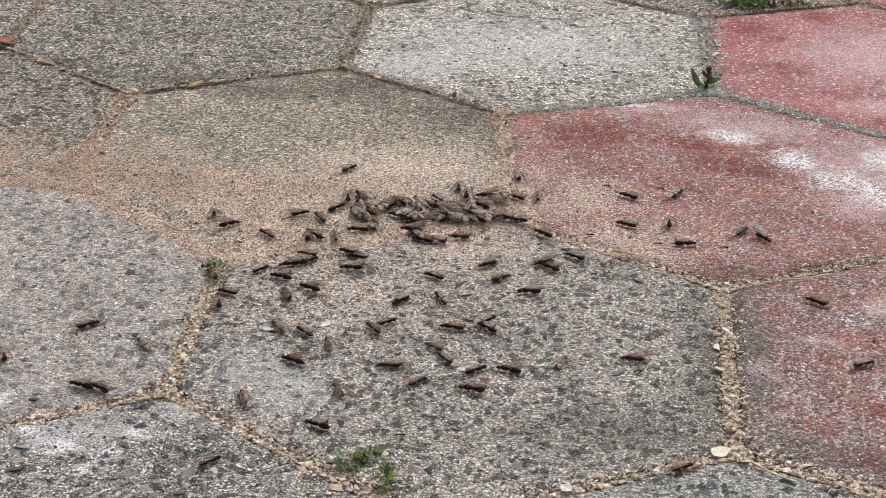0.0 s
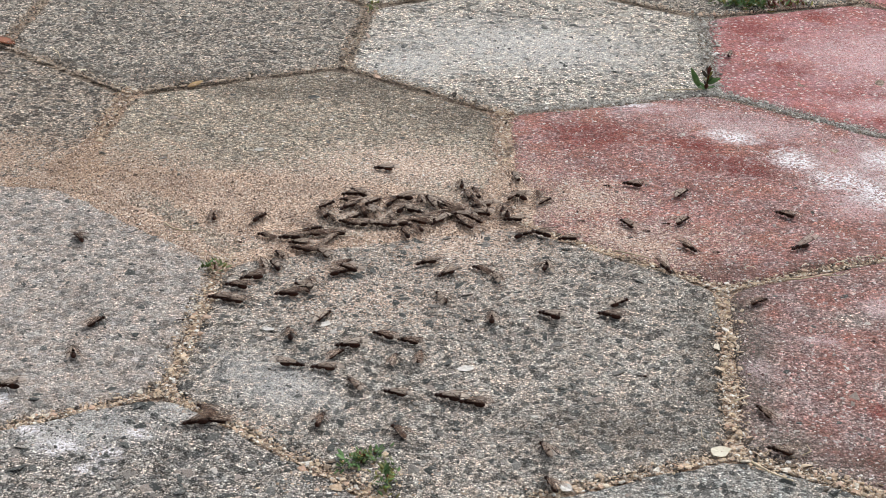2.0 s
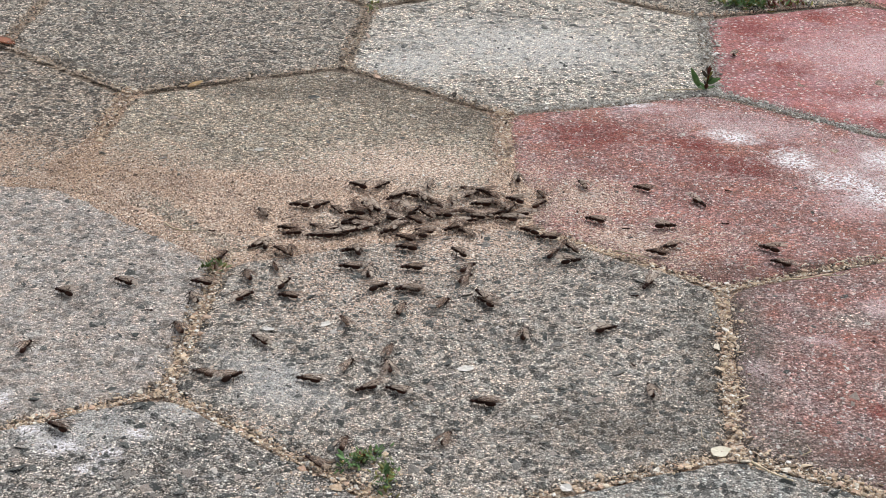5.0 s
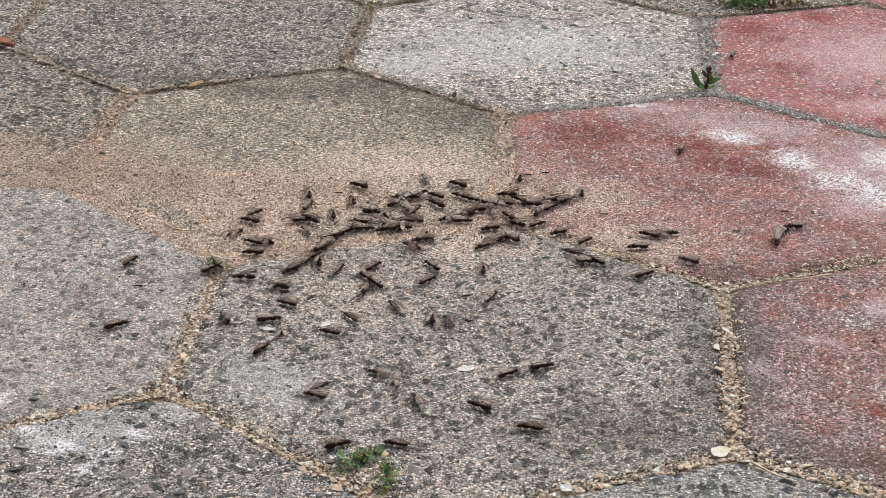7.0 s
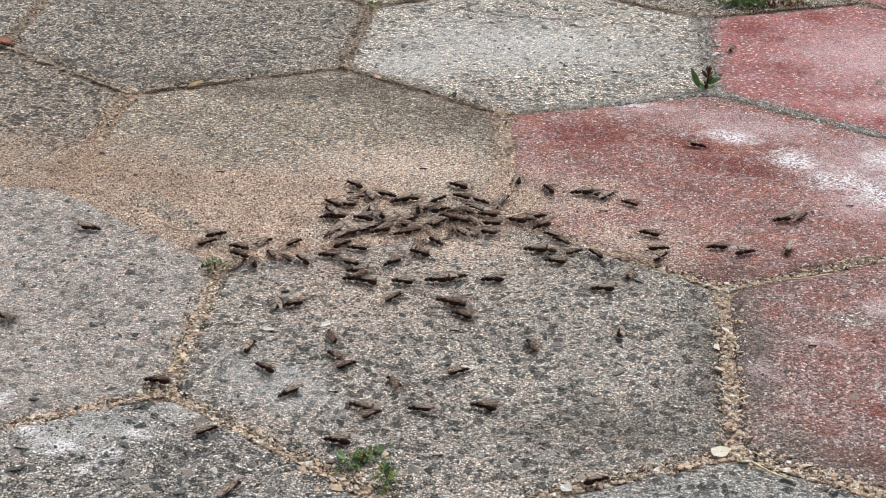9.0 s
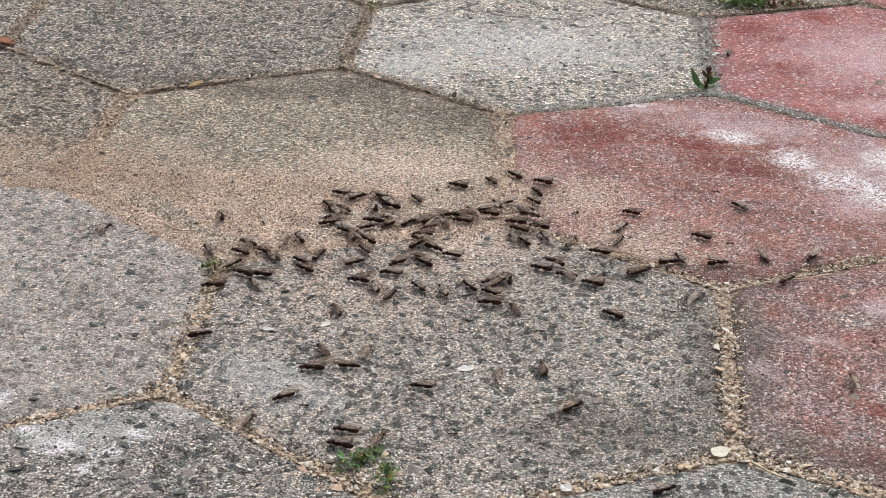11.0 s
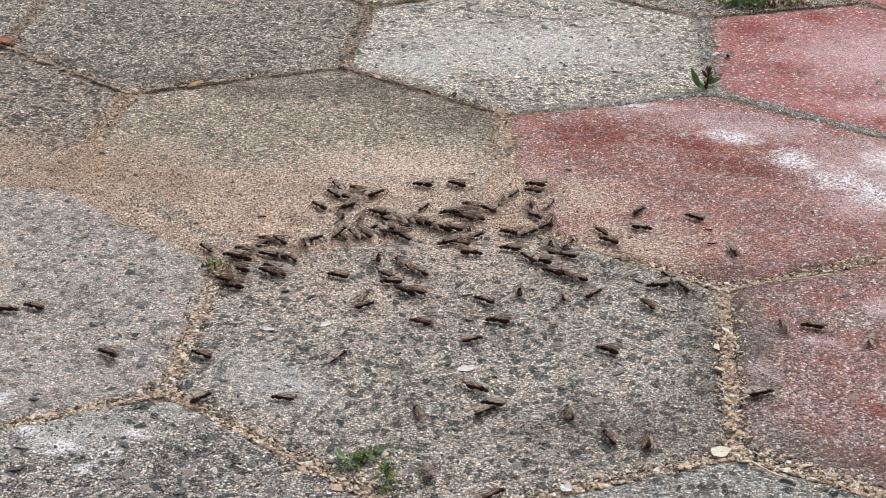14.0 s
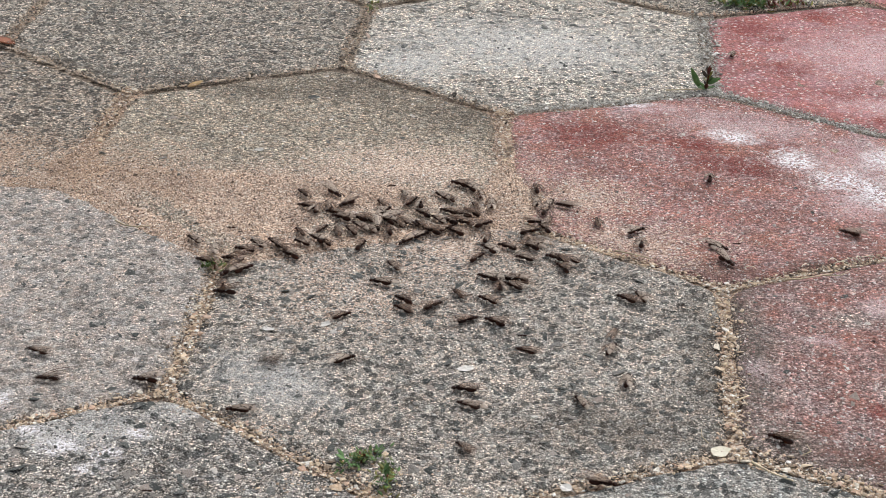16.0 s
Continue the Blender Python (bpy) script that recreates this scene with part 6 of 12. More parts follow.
    walk(ants[37], crawl((0, 0.7, 124.8, 133), (0.5, 59.1, 144.1, 129), (1, 58.4, 144.0, 171), (1.25, 85.8, 239.9, 124), (1.5, 113.3, 335.9, 77), (2, 114.3, 345.6, 77), (2.5, 114.3, 345.6, 77), (3, 114.3, 345.6, 77), (3.5, 116.1, 348.9, 77), (4, 116.1, 350.8, 77), (4.833, 117.3, 348.5, 77), (5.667, 117.2, 346.4, 77), (6.5, 115.3, 345.8, 77), (7, 115.9, 345.9, 77), (7.5, 115.9, 345.9, 77), (8, 116.1, 350.8, 77), (8.5, 115.6, 352.7, 78), (9, 115.7, 355.7, 78), (9.833, 114.4, 352.0, 78), (10.667, 114.0, 349.2, 78), (11.5, 113.8, 348.4, 78), (12, 113.7, 345.5, 78), (12.5, 111.5, 328.9, 77), (13, 113.7, 345.5, 78), (13.5, 113.7, 345.5, 78), (14, 113.7, 345.5, 78), (14.25, 114.3, 333.8, 144), (14.5, 114.9, 322.1, 211), (14.75, 115.1, 334.0, 144), (15, 115.3, 345.8, 77), (15.5, 115.9, 345.9, 77), (16, 115.9, 345.9, 77)))
    walk(ants[38], crawl((0, 4.3, 127.5, 109), (0.5, 3.5, 129.5, 166), (1, 8.8, 126.7, 190), (1.5, 12.6, 129.5, 156), (2, 11.2, 129.3, 146), (2.5, 16.5, 126.8, 166), (3, 9.2, 126.0, 147), (3.5, 9.2, 127.0, 143), (4, 11.0, 123.5, 132), (4.833, 9.7, 125.0, 151), (5.667, 11.3, 123.9, 171), (6.5, 12.7, 125.5, 190), (7, 18.0, 123.3, 190), (7.5, 49.3, 134.3, 166), (7.75, 58.3, 140.5, 103), (8, 67.3, 146.8, 40), (8.25, 73.1, 144.7, -19), (8.5, 78.9, 142.5, -77), (8.75, 103.8, 134.9, -115), (9, 128.7, 127.3, -153), (9.833, 119.0, 131.2, -180), (10.667, 112.6, 136.9, -206), (11.5, 105.6, 139.7, -233), (12, 99.5, 125.3, -247), (12.5, 99.5, 125.3, -260), (13, 61.1, 132.0, -255), (13.5, 43.0, 139.9, -215), (13.75, 54.0, 132.7, -258), (14, 65.0, 125.4, -302), (14.5, 80.1, 137.1, -303), (15, 80.1, 137.1, -316), (15.5, 98.7, 163.8, -303), (16, 98.0, 167.0, -278)))
    walk(ants[39], crawl((0, 10.1, 129.0, 156), (0.5, 13.4, 123.0, 99), (1, 14.4, 125.6, 90), (1.5, 19.4, 124.6, 48), (2, 22.8, 128.4, 54), (2.25, 36.1, 134.4, 100), (2.5, 49.4, 140.4, 145), (3, 49.4, 140.4, 162), (3.5, 62.4, 132.3, 189), (4, 57.2, 136.3, 238), (4.833, 64.3, 147.1, 178), (5.667, 72.6, 164.2, 119), (6.5, 73.8, 172.8, 59), (6.667, 77.5, 181.5, 5), (6.833, 81.1, 190.3, -49), (7, 84.8, 199.0, -103), (7.25, 84.5, 204.4, -151), (7.5, 84.3, 209.8, -200), (7.75, 84.6, 211.7, -250), (8, 84.9, 213.6, -301), (8.25, 88.3, 209.8, -340), (8.5, 91.7, 206.0, -380), (9, 93.1, 206.2, -380), (9.833, 97.4, 159.6, -404), (10.667, 114.6, 109.3, -429), (11.5, 119.3, 56.6, -454), (11.75, 108.6, 47.3, -493), (12, 97.9, 38.0, -532), (12.5, 107.9, 42.0, -541), (13, 107.2, 44.6, -540), (13.5, 121.5, 39.3, -544), (14, 122.3, 28.6, -613), (14.5, 119.3, 8.7, -593), (14.75, 95.6, 20.2, -637), (15, 72.0, 31.7, -680), (15.5, 68.3, 32.2, -673), (16, 56.8, 11.5, -642)))
    walk(ants[40], crawl((0, 3.2, 106.9, 48), (0.5, 9.0, 114.4, 90), (1, 7.5, 112.3, 86), (1.5, 7.9, 112.4, 91), (2, 7.5, 111.1, 91), (2.5, 9.0, 114.4, 90), (3, 9.2, 115.0, 78), (3.5, 14.3, 120.9, 60), (4, 20.6, 122.0, 60), (4.833, 20.3, 124.2, 56), (5.667, 23.8, 121.4, 52), (6.5, 24.5, 124.2, 48), (7, 32.9, 131.8, 48), (7.5, 34.0, 137.0, 95), (7.75, 33.9, 137.7, 142), (8, 33.7, 138.4, 190), (8.5, 33.4, 145.9, 235), (9, 38.8, 140.6, 190), (9.833, 25.9, 149.6, 178), (10.667, 24.3, 147.1, 166), (11.5, 14.8, 154.1, 155), (11.75, 12.8, 153.5, 102), (12, 10.8, 152.9, 49), (12.25, 9.6, 152.7, 97), (12.5, 8.4, 152.5, 146), (13, 12.9, 145.5, 146), (13.5, 14.6, 144.1, 131), (14, 17.8, 145.6, 178), (14.5, 16.4, 149.2, 155), (15, -8.4, 133.7, 166), (15.5, -11.0, 134.8, 156), (16, -12.1, 137.0, 133)))
    walk(ants[41], crawl((0, 5.5, 106.9, 167, 0.8), (0.5, 5.6, 108.0, 176), (1, 6.6, 107.0, 162), (1.5, 5.3, 127.2, 147), (1.75, 7.1, 127.4, 98, 0.4), (2, 8.9, 127.7, 49, 0.8), (2.5, 9.4, 126.6, 60), (3, 8.3, 123.3, 90, 0.8), (3.5, 7.4, 119.9, 133), (4, 8.1, 120.3, 119), (4.833, 5.6, 117.6, 118), (5.667, 5.3, 119.1, 116), (6.5, 5.6, 116.7, 115), (7, 25.8, 122.6, 48), (7.5, 25.7, 125.7, 48), (8, 20.8, 121.8, 48), (8.5, 9.6, 119.9, 48), (9, 4.8, 125.5, 69), (9.833, 8.5, 123.0, 98), (10.667, 17.4, 127.8, 127), (11.5, 19.3, 125.7, 156), (11.75, 22.4, 125.7, 105), (12, 25.5, 125.8, 54), (12.5, 25.6, 126.9, 48), (13, 25.4, 125.8, 60), (13.5, 25.6, 122.8, 60), (14, 25.8, 111.2, 80), (14.5, 22.2, 113.4, 68), (15, 19.9, 112.9, 60), (15.5, 17.1, 106.1, 40), (16, 20.4, 106.2, -2)))
    walk(ants[42], crawl((0, 10.4, 107.1, -170), (0.5, 11.9, 103.6, -182), (1, 11.4, 103.5, -182), (1.5, 10.5, 105.7, -182), (2, 10.5, 105.3, -170), (2.5, 14.5, 106.8, -140), (3, 14.5, 106.8, -140), (3.5, 11.8, 106.7, -149), (4, 14.1, 110.1, -149), (4.833, 12.9, 111.8, -164), (5.667, 14.3, 111.8, -179), (6.5, 13.9, 111.3, -193), (6.75, 17.4, 107.6, -257), (7, 21.0, 103.9, -320), (7.5, 24.3, 110.3, -320), (8, 24.7, 117.6, -362), (8.167, 26.2, 113.5, -309), (8.333, 27.7, 109.4, -257), (8.5, 29.3, 105.4, -204), (9, 28.7, 93.8, -203), (9.833, 27.9, 94.7, -220), (10.667, 26.8, 93.5, -236), (11.5, 23.8, 90.9, -252), (12, 54.4, 108.5, -282), (12.5, 22.1, 114.6, -292), (13, 22.4, 113.3, -301), (13.5, 20.4, 109.8, -312), (14, 24.6, 102.9, -313), (14.25, 23.8, 105.2, -263), (14.5, 23.1, 107.4, -213), (15, 24.9, 102.4, -246), (15.5, 26.0, 102.6, -243), (16, 25.9, 108.3, -280)))
    walk(ants[43], crawl((0, 13.0, 104.6, -170, 0.8), (0.5, 24.8, 106.3, -204), (1, 28.2, 104.2, -265), (1.5, 31.0, 94.7, -227), (2, 35.2, 91.2, -170), (2.5, 38.9, 89.9, -141), (3, 39.0, 89.7, -150), (3.5, 34.8, 90.1, -170), (3.75, 34.4, 88.6, -216), (4, 34.0, 87.1, -263), (4.833, 33.1, 86.1, -282), (5.667, 35.3, 84.3, -302), (6.5, 35.7, 81.1, -321), (7, 42.4, 90.6, -314), (7.25, 37.9, 92.2, -242), (7.5, 33.4, 93.7, -170), (8, 33.2, 89.6, -238), (8.25, 33.0, 89.3, -276, 0.4), (8.5, 32.8, 89.0, -314, 0.8), (9, 38.2, 78.8, -321), (9.833, 41.9, 74.9, -308), (10.667, 47.4, 61.0, -296), (11.5, 51.2, 55.7, -283), (12, 45.5, 79.1, -233), (12.25, 46.0, 79.6, -277, 0.4), (12.5, 46.5, 80.2, -322, 0.8), (13, 42.7, 74.0, -373), (13.5, 39.1, 76.1, -373), (14, 30.9, 76.1, -383), (14.5, 32.2, 81.1, -407), (14.667, 27.7, 77.6, -467), (14.833, 23.1, 74.2, -526), (15, 18.6, 70.7, -586), (15.5, 18.6, 70.7, -586), (16, 18.2, 70.2, -563)))
    walk(ants[44], crawl((0, 8.8, 153.1, 105), (0.5, 8.2, 151.7, 103), (1, 8.4, 149.8, 103), (1.5, 9.0, 151.8, 103), (2, 7.9, 151.6, 114), (2.5, 9.5, 153.9, 96), (3, 9.7, 151.9, 96), (3.5, 9.5, 153.9, 96), (4, 9.6, 151.9, 101), (4.833, 8.8, 150.8, 99), (5.667, 9.6, 150.6, 98), (6.5, 9.7, 151.9, 96), (7, 9.7, 151.9, 96), (7.5, 8.7, 149.8, 90), (8, 9.6, 148.6, 90), (8.5, 9.2, 148.6, 97), (9, 9.4, 148.6, 97), (9.833, 8.4, 148.7, 116), (10.667, 7.7, 152.2, 135), (11.5, 6.9, 154.0, 155), (12, -12.1, 143.6, 178), (12.5, -30.7, 145.0, 178), (13, -24.8, 139.5, 178), (13.5, -27.0, 138.4, 156), (14, -33.6, 136.7, 178), (14.25, -36.9, 131.8, 120), (14.5, -40.2, 127.0, 63), (15, -44.9, 120.2, 85), (15.5, -31.5, 115.2, 89), (16, -31.8, 116.4, 96)))
    walk(ants[45], crawl((0, 19.5, 132.6, 94), (0.5, 19.7, 131.4, 96), (1, 20.2, 132.7, 94), (1.5, 20.1, 131.5, 103), (2, 19.9, 134.5, 102), (2.5, 19.9, 134.5, 102), (3, 20.0, 132.7, 100), (3.5, 20.6, 134.7, 96), (4, 19.9, 134.5, 100), (4.833, 21.1, 135.1, 115), (5.667, 19.8, 133.9, 131), (6.5, 22.9, 131.4, 146), (7, 29.0, 133.5, 155), (7.5, 45.5, 137.0, 155), (8, 38.1, 130.8, 155), (8.25, 44.6, 133.1, 117), (8.5, 51.2, 135.5, 79), (8.75, 56.1, 134.4, 117), (9, 61.1, 133.3, 155), (9.833, 60.9, 128.9, 160), (10.667, 62.4, 126.1, 165), (11.5, 61.3, 118.8, 171), (11.75, 63.2, 116.8, 114), (12, 65.1, 114.7, 57), (12.5, 60.1, 119.8, 78), (13, 48.1, 121.0, 116), (13.5, 50.0, 127.2, 130), (14, 49.5, 100.7, 132), (14.5, 45.9, 108.8, 121), (15, 47.1, 110.2, 121), (15.5, 47.5, 109.2, 106), (16, 47.5, 110.3, 103)))
    walk(ants[46], crawl((0, -29.8, 84.4, 136), (0.5, -34.6, 83.6, 136), (0.75, -36.8, 84.2, 174), (1, -39.0, 84.8, 211), (1.25, -41.1, 84.0, 174), (1.5, -43.1, 83.2, 136), (2, -46.3, 91.9, 178), (2.5, -50.7, 88.3, 178), (3, -50.7, 88.0, 190), (3.5, -50.3, 92.5, 119), (3.75, -50.3, 90.7, 80), (4, -50.3, 88.9, 41), (4.833, -50.7, 88.9, 44), (5.667, -48.9, 88.0, 47), (6.5, -50.4, 89.5, 49), (7, -52.9, 86.5, 10), (7.5, -55.0, 84.4, 10), (8, -49.8, 83.1, -12, 0.8), (8.5, -47.8, 85.6, 10, 0.8), (9, -50.5, 87.4, 32), (9.833, -50.4, 87.8, 32), (10.667, -52.9, 87.7, 32), (11.5, -51.7, 87.2, 32), (12, -50.0, 84.7, 32), (12.5, -50.8, 83.4, 49), (13, -52.2, 82.6, 32), (13.5, -52.4, 85.9, 49), (14, -50.0, 84.7, 32, 0.8), (14.5, -49.4, 86.8, 72), (15, -50.2, 86.9, 104), (15.5, -49.0, 84.2, 119), (16, -49.7, 86.7, 131)))
    walk(ants[47], crawl((0, -32.0, 86.6, -170, 0.8), (0.5, -26.4, 84.7, -132), (1, -32.2, 88.3, -170), (1.5, -34.2, 85.1, -170), (2, -34.2, 83.9, -242), (2.25, -35.2, 82.8, -200), (2.5, -36.2, 81.7, -159), (3, -33.9, 85.1, -211), (3.5, -33.9, 85.7, -196), (4, -31.1, 80.4, -182), (4.833, -29.0, 82.6, -165), (5.667, -29.3, 83.3, -148), (6.5, -27.3, 81.7, -132), (7, -26.9, 80.5, -140), (7.5, -22.5, 82.5, -132), (8, -25.1, 79.8, -106), (8.5, -23.4, 85.7, -62), (9, -20.6, 79.3, -45), (9.833, -21.3, 77.5, -37), (10.667, -20.2, 73.6, -30), (11.5, -22.8, 74.1, -22), (11.75, -15.4, 78.2, 16), (12, -8.0, 82.3, 54), (12.25, -4.4, 82.8, 106, 0.4), (12.5, -0.9, 83.2, 157, 0.8), (13, -8.1, 77.1, 125), (13.5, -18.0, 89.3, 125), (14, -18.9, 91.4, 157), (14.5, -19.1, 90.2, 156), (15, -27.7, 96.1, 135), (15.5, -26.1, 91.5, 149, 0.8), (16, -23.2, 88.0, 149)))
    walk(ants[48], crawl((0, -26.2, 80.4, 168), (0.5, -29.1, 68.4, 228), (1, -29.0, 57.2, 269), (1.5, -21.7, 59.3, 219), (2, -21.6, 59.1, 210), (2.5, -22.7, 55.7, 150), (3, -31.7, 51.2, 168), (3.25, -26.9, 60.1, 221), (3.5, -22.1, 69.0, 273), (4, -15.8, 55.2, 210), (4.833, -24.4, 53.6, 186), (5.667, -38.9, 53.1, 162), (6.5, -48.1, 46.6, 138), (6.75, -45.7, 49.5, 96), (7, -43.4, 52.4, 55), (7.25, -46.7, 53.6, 112), (7.5, -50.0, 54.9, 168), (8, -39.6, 56.3, 179), (8.5, -35.7, 56.2, 235), (9, -35.7, 57.1, 228), (9.833, -35.4, 56.8, 228), (10.667, -34.0, 57.7, 228), (11.5, -33.3, 56.5, 228), (11.75, -35.3, 62.9, 182), (12, -37.4, 69.3, 137), (12.5, -35.0, 67.4, 103), (13, -33.4, 72.3, 158), (13.5, -32.8, 54.2, 137), (14, -32.8, 57.1, 119), (14.5, -40.7, 57.9, 150), (15, -57.8, 60.3, 151), (15.5, -62.2, 69.6, 178), (16, -63.2, 81.8, 114)))
    walk(ants[49], crawl((0, -20.1, 81.1, 158), (0.5, -18.0, 73.8, 158), (1, -23.6, 78.6, 190), (1.25, -36.2, 43.8, 115), (1.5, -48.8, 9.1, 40), (2, -55.6, 7.6, 63), (2.25, -64.3, 6.0, 113), (2.5, -73.0, 4.4, 162), (3, -73.6, 4.6, 140), (3.5, -61.2, -4.2, 144), (4, -70.8, -16.5, 140), (4.833, -75.2, -15.3, 143), (5.667, -76.7, -13.0, 145), (6.5, -79.0, -11.8, 147), (7, -68.7, -5.0, 97), (7.5, -68.0, -0.9, 140), (8, -76.6, 10.9, 87), (8.5, -74.5, 13.4, 30), (9, -75.7, 15.4, 105), (9.833, -77.9, 19.2, 117), (10.667, -83.4, 26.3, 128), (11.5, -92.1, 33.2, 140), (12, -92.7, 38.2, 179, 0.8), (12.5, -96.9, 41.0, 179), (13, -97.4, 38.9, 160), (13.25, -94.6, 40.3, 105), (13.5, -91.8, 41.6, 50), (13.75, -87.6, 43.5, 105), (14, -83.5, 45.3, 160), (14.5, -92.9, 46.8, 140), (15, -90.1, 47.5, 117), (15.5, -89.9, 47.6, 107), (16, -111.0, 57.3, 95)))
    walk(ants[50], crawl((0, -11.0, 85.7, -170), (0.5, -8.2, 61.6, -202), (1, 5.3, 55.0, -202), (1.5, 2.7, 56.9, -192), (2, 1.7, 57.0, -202), (2.5, -1.5, 54.7, -259), (3, -9.0, 47.5, -201), (3.25, -9.0, 39.0, -258), (3.5, -8.9, 30.5, -314), (4, -9.8, 33.2, -288), (4.833, -10.9, 25.3, -294), (5.667, -12.0, 25.3, -299), (6.5, -13.1, 15.3, -305), (7, -6.5, 10.5, -238), (7.5, -5.4, -0.7, -179), (8, -3.9, 2.6, -226), (8.5, 3.3, 4.4, -221), (9, -2.3, 16.8, -202), (9.833, 7.7, 23.8, -217), (10.667, 12.9, 23.2, -232), (11.5, 23.1, 29.2, -248), (12, 17.9, 8.0, -243), (12.25, 0.4, 5.0, -291), (12.5, -17.1, 2.1, -340), (12.667, -9.8, 6.6, -289), (12.833, -2.5, 11.1, -238), (13, 4.8, 15.7, -187), (13.5, 4.1, 23.9, -195, 0.8), (14, -17.5, 8.5, -191), (14.5, -22.9, -4.7, -188), (15, -27.8, -12.0, -188), (15.5, -24.3, 22.5, -181), (16, -25.7, 17.9, -213)))
    walk(ants[51], crawl((0, -72.2, 59.0, 168), (0.25, -70.3, 58.9, 115), (0.5, -68.4, 58.8, 63), (1, -68.8, 55.8, 49), (1.25, -76.4, 56.1, 89), (1.5, -84.1, 56.3, 130), (2, -82.9, 56.5, 130), (2.5, -90.8, 60.6, 123), (3, -94.4, 61.8, 168), (3.5, -94.5, 61.2, 190), (4, -94.8, 64.9, 230), (4.833, -95.0, 63.9, 230), (5.667, -92.8, 63.5, 230), (6.5, -92.7, 60.9, 230), (7, -96.8, 66.8, 168), (7.5, -94.7, 59.7, 139), (8, -93.5, 59.9, 139), (8.5, -91.0, 56.4, 190), (9, -86.4, 55.9, 130), (9.833, -88.8, 56.6, 127), (10.667, -86.4, 55.9, 125), (11.5, -88.5, 55.6, 123), (12, -86.7, 57.4, 130), (12.5, -84.1, 56.3, 130), (13, -85.6, 57.5, 134), (13.5, -85.2, 57.8, 117), (14, -88.3, 55.8, 168), (14.5, -83.6, 58.9, 139), (15, -83.9, 65.8, 139), (15.5, -75.1, 68.8, 104), (16, -76.1, 68.0, 151)))
    walk(ants[52], crawl((0, -77.4, 49.1, -149), (0.5, -74.3, 51.8, -192), (1, -77.4, 52.0, -221), (1.5, -80.2, 54.1, -221), (2, -75.2, 62.3, -192), (2.5, -80.5, 58.7, -192), (3, -85.0, 61.6, -238), (3.5, -75.2, 65.8, -231), (4, -80.4, 66.4, -222, 0.8), (4.833, -82.9, 60.2, -212, 0.5), (5.667, -82.4, 54.7, -202, 0.3), (6.5, -78.0, 52.3, -192), (7, -94.4, 55.8, -170), (7.5, -97.8, 56.0, -201), (8, -104.6, 53.5, -148), (8.5, -102.4, 55.7, -122), (8.75, -101.0, 54.4, -161), (9, -99.5, 53.1, -200), (9.833, -98.1, 54.4, -200), (10.667, -99.3, 55.9, -200), (11.5, -100.1, 55.7, -200), (12, -100.7, 52.9, -200), (12.5, -99.5, 53.1, -200), (13, -101.3, 55.5, -200), (13.25, -99.1, 59.5, -255), (13.5, -96.9, 63.4, -309), (14, -92.4, 65.3, -310), (14.25, -92.6, 61.4, -270), (14.5, -92.7, 57.5, -230), (15, -92.7, 57.5, -230), (15.5, -89.8, 60.7, -230), (16, -83.0, 61.6, -221)))
    walk(ants[53], crawl((0, -70.6, 52.9, 49), (0.5, -68.9, 50.6, 49), (1, -67.2, 46.4, 40), (1.5, -62.6, 45.7, -1), (2, -55.7, 44.6, 31), (2.5, -45.3, 45.3, 30), (3, -59.3, 57.2, 40), (3.5, -55.6, 66.6, 114), (4, -54.1, 66.9, 102), (4.833, -52.2, 65.5, 114), (5.667, -53.6, 63.7, 126), (6.5, -54.1, 61.2, 138), (7, -66.1, 53.2, 105), (7.5, -55.1, 57.9, 159), (8, -51.1, 50.7, 220), (8.5, -48.5, 47.1, 159), (9, -48.6, 46.5, 179), (9.833, -41.8, 48.6, 182), (10.667, -36.7, 46.8, 186), (11.5, -32.9, 50.4, 189), (12, -36.9, 48.7, 228), (12.5, -39.6, 40.9, 179), (13, -46.6, 57.5, 104), (13.5, -44.2, 57.3, 151), (14, -42.4, 60.8, 101), (14.5, -46.5, 63.6, 159), (15, -50.0, 63.0, 159, 0.8), (15.5, -47.3, 74.6, 190), (15.75, -49.4, 72.2, 133), (16, -51.5, 69.9, 76)))
    walk(ants[54], crawl((0, -78.1, 43.9, 49), (0.5, -76.7, 47.2, 49), (1, -71.0, 48.2, 49, 0.8), (1.5, -71.1, 43.1, 104), (2, -55.4, 53.1, 62), (2.5, -49.2, 56.8, -1), (2.75, -49.3, 57.7, 54), (3, -49.3, 58.6, 109), (3.5, -40.7, 82.8, 94, 0.8), (4, -34.9, 74.9, 150), (4.833, -34.0, 79.5, 159, 0.3), (5.667, -33.7, 81.8, 169, 0.5), (6.5, -36.1, 89.7, 178, 0.8), (7, -36.0, 88.8, 190, 0.8), (7.5, -30.9, 79.6, 168), (8, -27.8, 86.1, 229), (8.5, -30.5, 85.2, 167), (9, -35.2, 84.4, 211), (9.833, -34.6, 77.9, 200, 0.5), (10.667, -27.6, 80.7, 189, 1.1), (11.5, -26.7, 74.5, 178, 1.6), (12, -26.1, 74.6, 220), (12.5, -28.6, 61.8, 178), (13, -32.2, 63.0, 211), (13.25, -30.2, 57.9, 157), (13.5, -28.2, 52.8, 103), (14, -27.7, 52.7, 127), (14.5, -23.9, 37.6, 159), (15, -22.2, 43.6, 100), (15.5, -24.2, 53.3, 127), (16, -5.7, 33.9, 126)))
